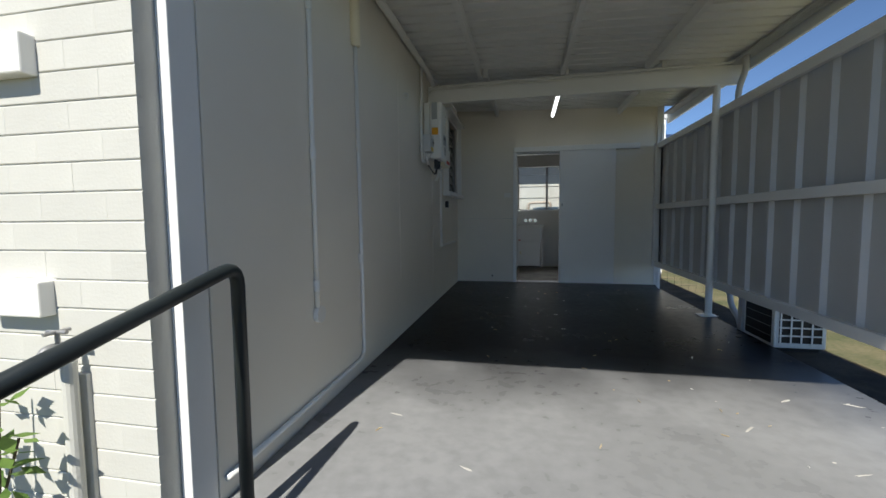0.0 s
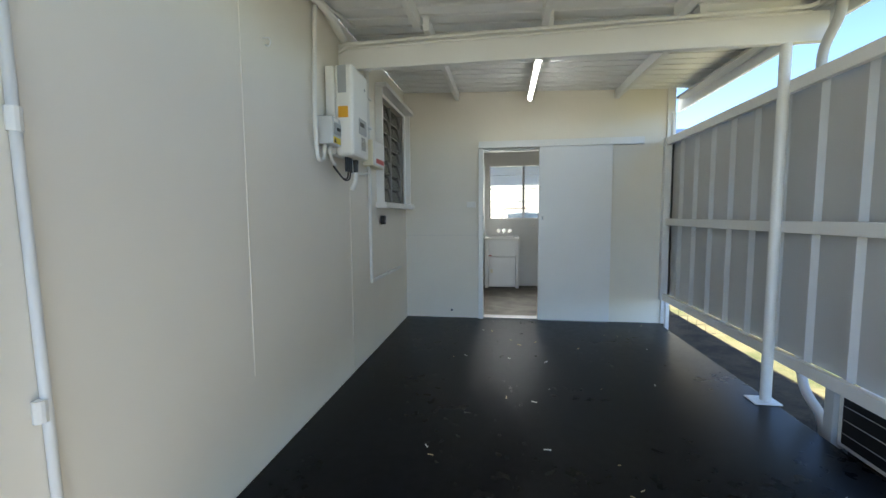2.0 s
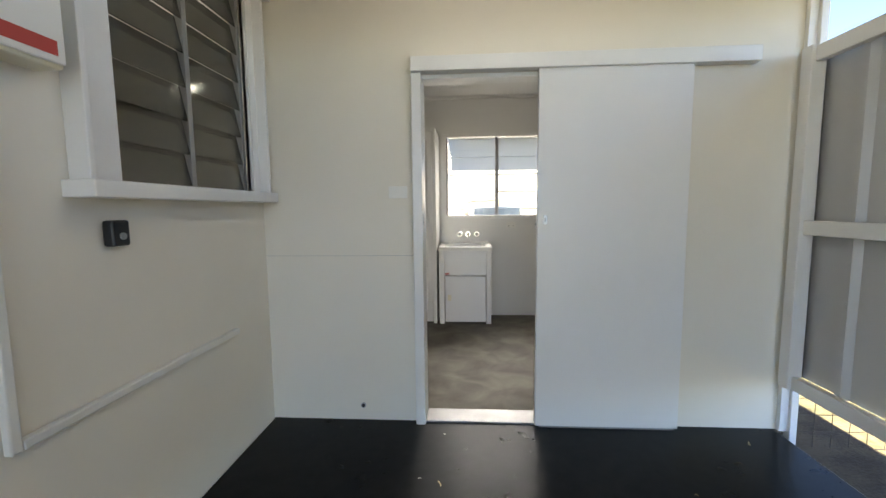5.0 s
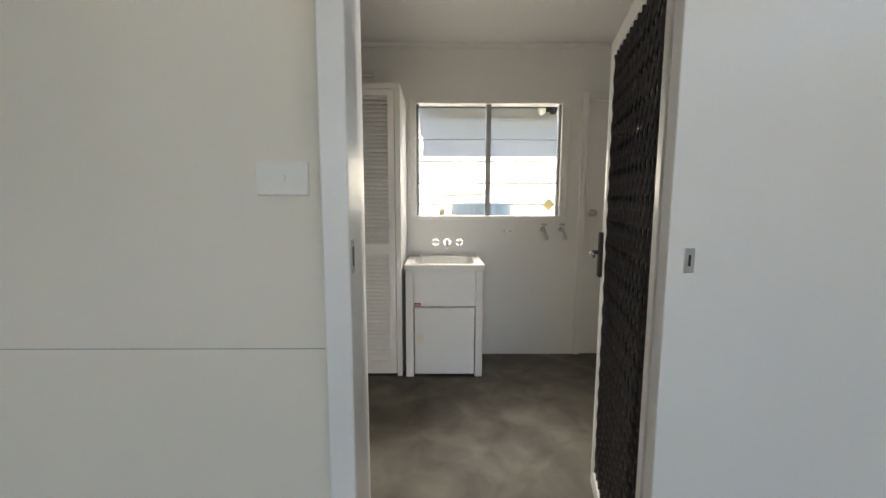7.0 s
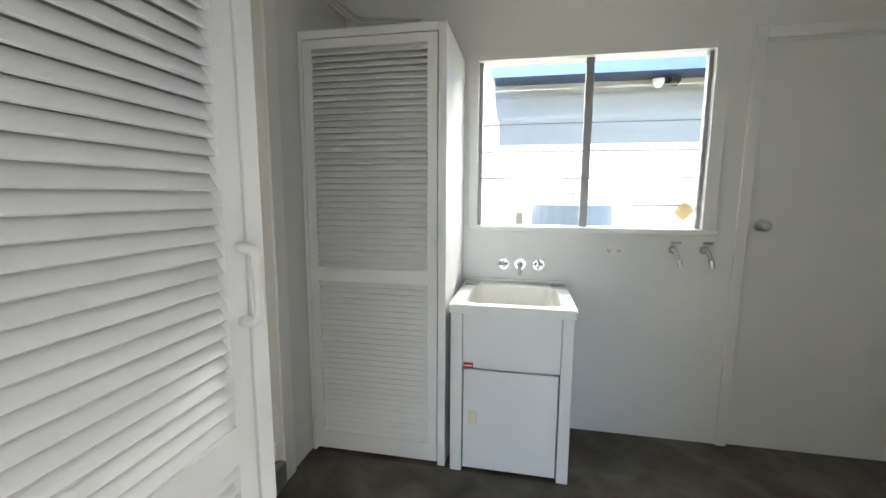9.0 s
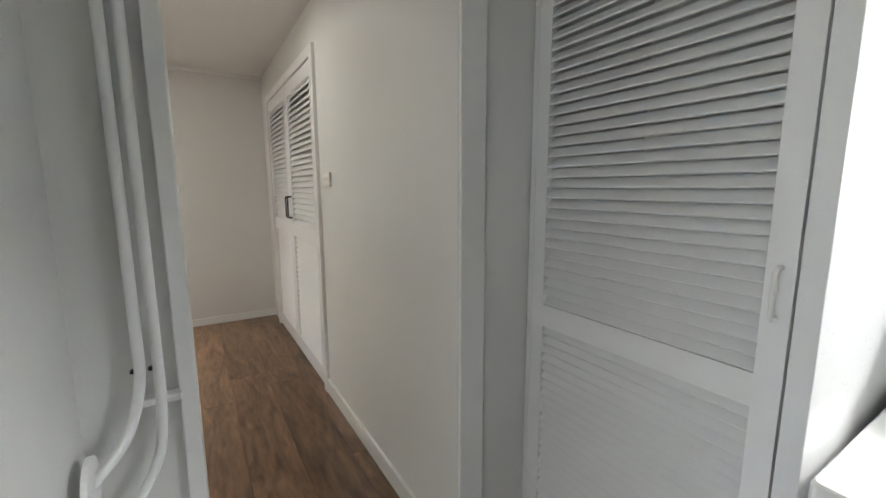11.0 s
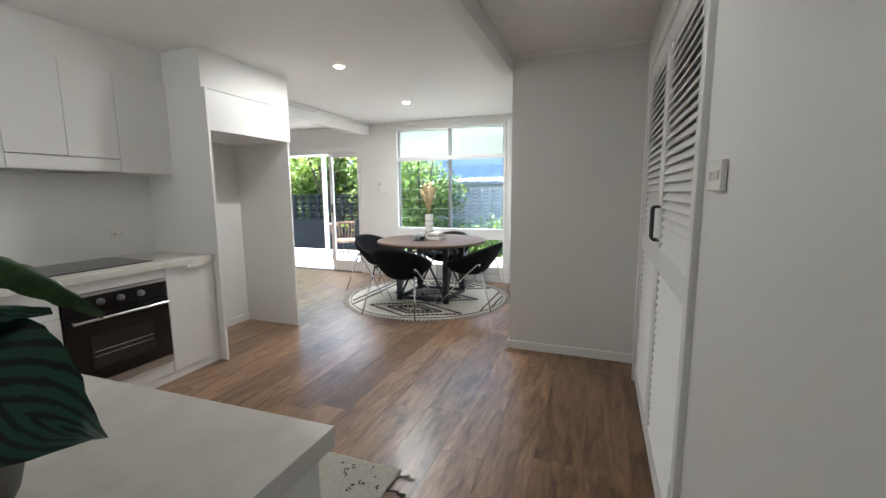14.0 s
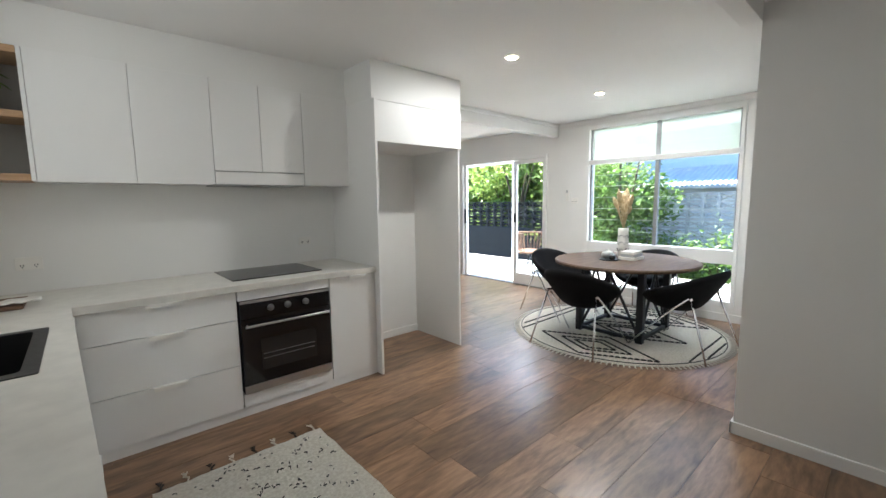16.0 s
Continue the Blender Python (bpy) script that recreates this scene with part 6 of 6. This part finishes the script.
# things on the table
vs_ = thing("tall_vase", (-4.78, -0.40, TZ), "tall white patterned vase with dried pampas stems", "vase")
VB = (-4.80, -0.42, TZ)
part("vase", lathe([(0.045, 0), (0.05, 0.01), (0.055, 0.15), (0.05, 0.27), (0.052, 0.30), (0.044, 0.30)], 24, VB), CERAM, vs_, "white ceramic vase", True)
for k in range(3):
    part("pattern_line", add_tube(bmesh.new(), [Vector(VB) + Vector((0.0545 * math.cos(a / 8), 0.0545 * math.sin(a / 8), 0.08 + 0.07 * k + 0.015 * math.sin(a * 0.9))) for a in range(0, 51)], 0.0025, 0, 4), BLACK, vs_)
rng = random.Random(21)
for k in range(9):
    a, s = rng.uniform(0, math.tau), rng.uniform(0.04, 0.17)
    b0 = Vector(VB) + Vector((0, 0, 0.29))
    tip = b0 + Vector((math.cos(a) * s, math.sin(a) * s, rng.uniform(0.24, 0.43)))
    mid = b0.lerp(tip, 0.5) + Vector((0, 0, 0.03))
    path = [b0, mid, mid.lerp(tip, 0.4), mid.lerp(tip, 0.75), tip]
    part("pampas_stem", add_tube(bmesh.new(), path, 0.01, 0, 7, [0.003, 0.011, 0.026, 0.023, 0.004]), PAMPAS, vs_, "dry straw-coloured plume", True)
bx = thing("book_stack", (-4.66, -0.33, TZ), "small stack of white and grey books on the table", "books")
part("book", box(-4.80, -4.58, -0.36, -0.20, TZ, TZ + 0.03, 0.003), CERAM, bx)
part("book", box(-4.79, -4.60, -0.35, -0.21, TZ + 0.0305, TZ + 0.06, 0.003), GREYPL, bx)
part("book", box(-4.78, -4.59, -0.345, -0.215, TZ + 0.0605, TZ + 0.085, 0.003), CERAM, bx)
bo = thing("teapot", (-4.52, -0.45, TZ), "round dark grey teapot on a black tray", "teapot")
part("tray", lathe([(0.09, 0), (0.1, 0.008), (0.095, 0.01)], 24, (-4.52, -0.42, TZ)), BLACK, bo)
part("body", lathe([(0.03, 0.011), (0.055, 0.03), (0.06, 0.055), (0.045, 0.08), (0.012, 0.088), (0.01, 0.1), (0.002, 0.104)], 24, (-4.54, -0.45, TZ)), GREYPL, bo, smooth=True)
part("cup", lathe([(0.02, 0.011), (0.03, 0.02), (0.032, 0.055), (0.028, 0.055)], 18, (-4.47, -0.37, TZ)), BLACK, bo, smooth=True)

# ---- ceiling lights ----
for x, y in ((-3.03, -0.47), (-4.5, -0.565)):
    dl = thing("downlight", (x, y, ZC), "lit recessed round white downlight", "ceiling light", "downlights")
    part("ring", lathe([(0.046, -0.010), (0.052, -0.005), (0.05, 0.0)], 28, (x, y, ZC)), PLASTIC, dl)
    part("diffuser", lathe([(0.034, -0.0125), (0.033, -0.0105)], 28, (x, y, ZC)), LED, dl)

# ---- dining window and sliding door ----
GLASSEDGE = surface("ground_glass_edge", (0.62, 0.70, 0.66), 0.3, 0.05)
w3 = thing("window_3", (-5.76, -0.5, 0.27), "tall white-framed window with louvre panes above and below", "window")
WY0, WY1, WM = -1.36, 0.37, -0.48
for a, b in ((WY0, WY0 + 0.035), (WY1 - 0.035, WY1)):
    part("frame_stile", box(-5.83, -5.705, a, b, 0.27, 2.39, 0.003), GLOSSW, w3)
for a, b in ((2.35, 2.39), (1.90, 1.955), (0.735, 0.885), (0.27, 0.33)):
    part("frame_rail", box(-5.83, -5.708, WY0 + 0.0355, WY1 - 0.0355, a, b, 0.003), GLOSSW, w3)
for a, b in ((1.956, 2.349), (0.886, 1.899)):
    part("louvre_track", box(-5.80, -5.75, WM - 0.022, WM + 0.022, a, b, 0.002), ALU, w3, "grey metal mullion")
    part("louvre_track", box(-5.80, -5.75, WY0 + 0.036, WY0 + 0.055, a, b, 0.002), ALU, w3)
    part("louvre_track", box(-5.80, -5.75, WY1 - 0.055, WY1 - 0.036, a, b, 0.002), ALU, w3)
for y0, y1 in ((WY0 + 0.056, WM - 0.023), (WM + 0.023, WY1 - 0.056)):
    for k in range(3):
        part("pane", box(-5.778, -5.774, y0, y1, 1.957 + 0.131 * k, 1.957 + 0.131 * (k + 1) - 0.002), FROST, w3, "obscure glass blade").visible_shadow = False
    for k in range(1, 7):
        part("pane_edge", box(-5.7735, -5.771, y0, y1, 0.888 + 0.1445 * k, 0.8925 + 0.1445 * k), GLASSEDGE, w3, "pale ground glass edge")
    for k in range(7):
        part("pane", box(-5.778 + 0.004 * (k % 2), -5.775 + 0.004 * (k % 2), y0, y1, 0.887 + 0.1445 * k, 0.887 + 0.1445 * (k + 1) + 0.006), GLASS, w3, "clear glass blade").visible_shadow = False
part("pane", box(-5.778, -5.773, WY0 + 0.036, WY1 - 0.036, 0.331, 0.734), GLASS, w3).visible_shadow = False
d4 = thing("door_patio", (-5.78, -2.86, ZF), "white aluminium sliding glass door, half open", "sliding door")
part("head", box(-5.83, -5.70, -3.75, -1.98, 2.06, 2.11, 0.003), GLOSSW, d4)
part("jamb", box(-5.83, -5.70, -3.75, -3.71, ZF, 2.0595, 0.003), GLOSSW, d4)
part("jamb", box(-5.83, -5.70, -2.02, -1.98, ZF, 2.0595, 0.003), GLOSSW, d4)
part("track", box(-5.83, -5.72, -3.7095, -2.0205, ZF - 0.02, ZF + 0.012, 0.002), ALU, d4)
y0, y1, x = -2.60, -2.021, -5.75
pf = part("panel_frame", add_box(add_box(add_box(box(x - 0.02, x + 0.02, y0, y0 + 0.06, ZF + 0.013, 2.058, 0.003), x - 0.02, x + 0.02, y1 - 0.04, y1, ZF + 0.013, 2.058, 0.003), x - 0.019, x + 0.019, y0 + 0.0605, y1 - 0.0405, ZF + 0.013, 0.30, 0.003), x - 0.019, x + 0.019, y0 + 0.0605, y1 - 0.0405, 2.0, 2.058, 0.003), GLOSSW, d4)
part("glass", box(x - 0.003, x + 0.003, y0 + 0.06, y1 - 0.04, 0.301, 1.999), GLASS, pf).visible_shadow = False
part("door_lock", box(x + 0.0205, x + 0.03, y0 + 0.015, y0 + 0.045, 1.1, 1.24, 0.003), BLACK, pf, "black lock")
part("stop_rail", box(-5.79, -5.74, -3.709, -3.66, ZF + 0.013, 2.058, 0.003), GLOSSW, d4)
part("latch", box(-5.739, -5.725, -3.70, -3.67, 1.05, 1.3, 0.003), BLACK, d4, "black door latch")
rc = thing("remote_holder", (-5.71, -1.63, 1.5), "white wall-mounted remote control in its holder", "remote control")
part("holder", box(-5.719, -5.70, -1.655, -1.61, 1.43, 1.56, 0.004), PLASTIC, rc)
part("remote", box(-5.6995, -5.69, -1.652, -1.613, 1.45, 1.585, 0.004), PLASTIC, rc)
part("remote_screen", box(-5.6898, -5.689, -1.645, -1.62, 1.54, 1.575), GREYPL, rc)
power_point("switch_plate", -5.719, -1.53, 1.43, "x", 0.1, 0.075, "white switch plate on the dining room wall")
power_point("power_point", -5.719, 0.56, 0.42, "x")

# ---- garden beyond the dining room ----
setting("pavement_patio", box(-8.4, -5.842, -6.5, 2.5, -0.34, 0.04), PAVE, "pale concrete patio outside the dining room", "patio")


def foliage(name, base, trunk_h, spread, height, n, leaf, mat, label, seed, kind="tree"):
    t_ = thing(name, base, label, kind)
    rng = random.Random(seed)
    b = Vector(base)
    wood = bmesh.new()
    tops = []
    for k in range(6):
        a = k * math.tau / 6 + rng.uniform(-0.4, 0.4)
        mid = b + Vector((0.12 * math.cos(a), 0.12 * math.sin(a), trunk_h))
        tip = b + Vector((spread[0] * 0.6 * math.cos(a), spread[1] * 0.6 * math.sin(a), trunk_h + height * rng.uniform(0.45, 0.95)))
        add_tube(wood, [b, mid, mid.lerp(tip, 0.5) + Vector((0, 0, 0.1)), tip], 0.05, 0, 7, [0.06, 0.045, 0.03, 0.01])
        tops += [mid.lerp(tip, 0.4), mid.lerp(tip, 0.7), tip]
    part("trunk", wood, BARK, t_)
    lv = bmesh.new()
    clumps = []
    for k in range(26):
        a, r = rng.uniform(0, math.tau), math.sqrt(rng.random())
        clumps.append(b + Vector((spread[0] * r * math.cos(a), spread[1] * r * math.sin(a), trunk_h * 0.5 + height * rng.uniform(0.05, 1) * (1 - 0.35 * r * r))))
    for k in range(n):
        c = rng.choice(clumps)
        p = c + Vector((rng.gauss(0, 0.22), rng.gauss(0, 0.22), rng.gauss(0, 0.17)))
        if p.z < b.z + 0.05:
            p.z = b.z + 0.05 + rng.random() * 0.2
        d = Vector((rng.uniform(-1, 1), rng.uniform(-1, 1), rng.uniform(-0.8, 0.5))).normalized()
        s = d.cross(Vector((rng.uniform(-1, 1), rng.uniform(-1, 1), 1))).normalized()
        l_ = leaf * rng.uniform(0.6, 1.25)
        q = [lv.verts.new(v) for v in (p, p + d * l_ * 0.5 + s * l_ * 0.3, p + d * l_, p + d * l_ * 0.5 - s * l_ * 0.3)]
        lv.faces.new(q)
    part("crown", lv, mat, t_)
    return t_


foliage("garden_tree", (-9.7, -2.75, -0.34), 1.0, (0.7, 0.75), 2.3, 4200, 0.13, GREEN, "leafy green garden tree beside the breeze-block fence", 2)
foliage("garden_tree", (-11.2, -4.3, -0.34), 1.3, (1.2, 1.3), 2.8, 4800, 0.13, LIME, "bright lime green garden tree over the charcoal fence", 3)
foliage("garden_tree", (-11.5, -7.0, -0.34), 1.5, (1.7, 1.8), 3.6, 5200, 0.15, LIME, "bright lime green garden tree over the charcoal fence", 6)
for tx, ty, seed in ((-13.2, -6.0, 12), (-13.0, -8.4, 13), (-13.6, -10.8, 14), (-14.5, -7.2, 15), (-14.5, -9.7, 16)):
    foliage("garden_tree", (tx, ty, -0.34), 0.5, (1.5, 1.6), 4.2, 6500, 0.24, LIME, "dense bright lime green tree behind the charcoal fence", seed)
foliage("hedge_bush", (-9.5, -0.6, -0.34), 0.15, (0.4, 1.2), 0.95, 4200, 0.09, GREEN, "green hedge bush in front of the breeze-block fence", 4, "bush")
foliage("hedge_bush", (-9.5, -1.9, -0.34), 0.15, (0.4, 0.8), 0.85, 2600, 0.09, GREEN, "green hedge bush in front of the breeze-block fence", 9, "bush")

# breeze-block fence: solid charcoal base, open blocks above
def block_mesh(name, w, h, d, mat):
    bm = bmesh.new()
    t = 0.022
    add_box(bm, 0, w, 0, d, 0, t), add_box(bm, 0, w, 0, d, h - t, h)
    add_box(bm, 0, t, 0, d, t, h - t), add_box(bm, w - t, w, 0, d, t, h - t)
    for a, b in (((t, h * 0.25), (w / 2, h * 0.5)), ((t, h * 0.75), (w / 2, h * 0.5)), ((w - t, h * 0.25), (w / 2, h * 0.5)), ((w - t, h * 0.75), (w / 2, h * 0.5))):
        p, q = Vector((a[0], 0, a[1])), Vector((b[0], 0, b[1]))
        u = (q - p).normalized()
        nrm = Vector((-u.z, 0, u.x)) * 0.011
        vs = [bm.verts.new(v + Vector((0, y, 0))) for y in (0.003, d - 0.003) for v in (p - nrm, p + nrm, q + nrm, q - nrm)]
        for f in ((0, 1, 2, 3), (7, 6, 5, 4), (0, 4, 5, 1), (1, 5, 6, 2), (2, 6, 7, 3), (3, 7, 4, 0)):
            bm.faces.new([vs[i] for i in f])
    return mesh_from(name, bm, mat)


bf = thing("breeze_block_fence", (-10.3, -5, -0.34), "charcoal painted block fence with open breeze blocks", "fence")
part("solid_base", box(-10.4, -10.28, -8.2, -2.9, -0.34, 0.62, 0.004), CHAR, bf)
bmesh_c = block_mesh("breeze_block", 0.29, 0.19, 0.1, CHAR)
for r in range(4):
    for k in range(18):
        piece("breeze_block", bmesh_c, bf, (-10.29, -8.19 + 0.294 * k, 0.622 + 0.193 * r), (0, 0, math.pi / 2))
bf2 = thing("breeze_block_fence", (-10.6, 0, -0.34), "pale grey breeze-block fence behind the hedge", "fence")
LGREY = surface("pale_grey_block_paint", (0.42, 0.46, 0.50), 0.7, 0.1)
part("solid_base", box(-10.7, -10.58, -2.85, 3.2, -0.34, 0.4, 0.004), LGREY, bf2)
bmesh_g = block_mesh("breeze_block", 0.29, 0.19, 0.1, LGREY)
for r in range(6):
    for k in range(20):
        piece("breeze_block", bmesh_g, bf2, (-10.59, -2.84 + 0.294 * k, 0.402 + 0.193 * r), (0, 0, math.pi / 2))
nb2 = thing("neighbour_house", (-15, 0, -0.34), "pale blue neighbour house with a corrugated awning", "house")
part("wall", box(-15.2, -15.0, -6.5, 9, -0.34, 4.2), BLUEW, nb2)
for k in range(48):
    bm = rod((-14.9, -4.6 + 0.125 * k, 2.35), (-13.4, -4.6 + 0.125 * k, 1.75), 0.062, seg=10)
    part("awning_rib", bm, surface("pale_awning", (0.62, 0.68, 0.74), 0.5) if k == 0 else bpy.data.materials["pale_awning"], nb2)
part("roof", box(-15.5, -13.9, -6.8, 9, 4.2, 4.35), METALW, nb2)
# patio cover post and beam
pc = thing("patio_cover", (-8.2, -3.2, 0.04), "white patio cover with a slim steel post", "patio cover")
part("post", box(-8.28, -8.2, -4.62, -4.54, 0.04, 2.3, 0.003), GLOSSW, pc)
part("beam", box(-8.3, -8.18, -6.4, 2.1, 2.3, 2.45, 0.003), GLOSSW, pc)
part("post", box(-8.28, -8.2, -2.78, -2.62, 0.04, 2.3, 0.003), GLOSSW, pc)
wc = thing("wicker_chair", (-7.2, -3.35, 0.04), "brown wicker garden chair on the patio", "chair")
WICK = wood_material("brown_wicker", (0.10, 0.05, 0.03), (0.28, 0.16, 0.1), "Z", 6, 0.6)
part("seat", lathe([(0.02, 0.38), (0.24, 0.38), (0.26, 0.41), (0.24, 0.43), (0.02, 0.43)], 24, (-7.2, -3.35, 0.04)), WICK, wc)
bm = bmesh.new()
for k in range(15):
    a = math.pi * (0.95 + 1.1 * k / 14)
    add_tube(bm, [(-7.2 + 0.24 * math.cos(a), -3.35 + 0.24 * math.sin(a), 0.45), (-7.2 + 0.31 * math.cos(a), -3.35 + 0.31 * math.sin(a), 0.8)], 0.008, 0, 5)
add_tube(bm, [(-7.2 + 0.31 * math.cos(math.pi * (0.95 + 1.1 * k / 14)), -3.35 + 0.31 * math.sin(math.pi * (0.95 + 1.1 * k / 14)), 0.8) for k in range(15)], 0.016, 0, 6)
part("backrest", bm, WICK, wc)
for sx, sy in ((1, 1), (-1, 1), (-1, -1), (1, -1)):
    part("leg", rod((-7.2 + sx * 0.16, -3.35 + sy * 0.16, 0.42), (-7.2 + sx * 0.2, -3.35 + sy * 0.2, 0.04), 0.012), BLACK, wc)

# ---- floor planks ----
rng = random.Random(2)
PW, PLN = 0.225, 1.4
pm = {}
y, row, count = -5.39, 0, 0
rest = bmesh.new()
while y < 1.89:
    w = min(PW, 1.893 - y)
    x = -5.715 - rng.uniform(0, PLN * 0.8)
    while x < -0.1:
        a, b = max(x, -5.715), min(x + PLN, -0.1)
        if b - a > 0.03:
            if y > -2.0:
                key = (round(b - a, 3), round(w, 3))
                if key not in pm:
                    bm = box(0.001, b - a - 0.001, 0.001, w - 0.001, -0.0055, 0.0, 0.0)
                    pm[key] = mesh_from("plank", bm, PLANK)
                piece("plank", pm[key], sub, (a, y, ZF))
                count += 1
            else:
                add_box(rest, a + 0.001, b - 0.001, y + 0.001, y + w - 0.001, ZF - 0.0055, ZF)
        x += PLN
    y += PW
ORG[sub] = Vector((0, 0, 0))
tagged(part("far_planks", rest, PLANK, sub), kind="stuff")
y = 1.22
while y < 1.88:
    w = min(PW, 1.89 - y)
    piece("plank", mesh_from("plank", box(0.0, 0.196, 0.001, w - 0.001, -0.0055, 0.0), PLANK), sub, (-0.098, y, ZF))
    y += PW

# ---- painted bricks of the front wall ----
BL, BH = 0.2565, 0.089


def brick_mesh(length):
    """A painted brick whose long edges are worn round; the end joints are filled with paint."""
    bm = box(0, length, 0, 0.02, 0, BH)
    front = [e for e in bm.edges if all(v.co.y < 0.01 for v in e.verts) and abs(e.verts[0].co.x - e.verts[1].co.x) > 0.01]
    bmesh.ops.bevel(bm, geom=front, offset=0.003, segments=2, affect="EDGES", profile=0.5)
    return mesh_from("brick", bm, BRICKP)


bmesh_b, bmesh_h = brick_mesh(BL), brick_mesh(BL / 2 + 0.005)
for r in range(33):
    z = -0.3567 + r * 0.0931
    x = -0.044
    if r % 2:
        x -= BL / 2 + 0.005
        piece("brick", bmesh_h, bw, (x, -5.72, z))
        x -= 0.0004
    while x - BL > -2.4:
        x -= BL
        piece("brick", bmesh_b, bw, (x, -5.72 + rng.uniform(-0.0006, 0.0006), z))
        x -= 0.0004
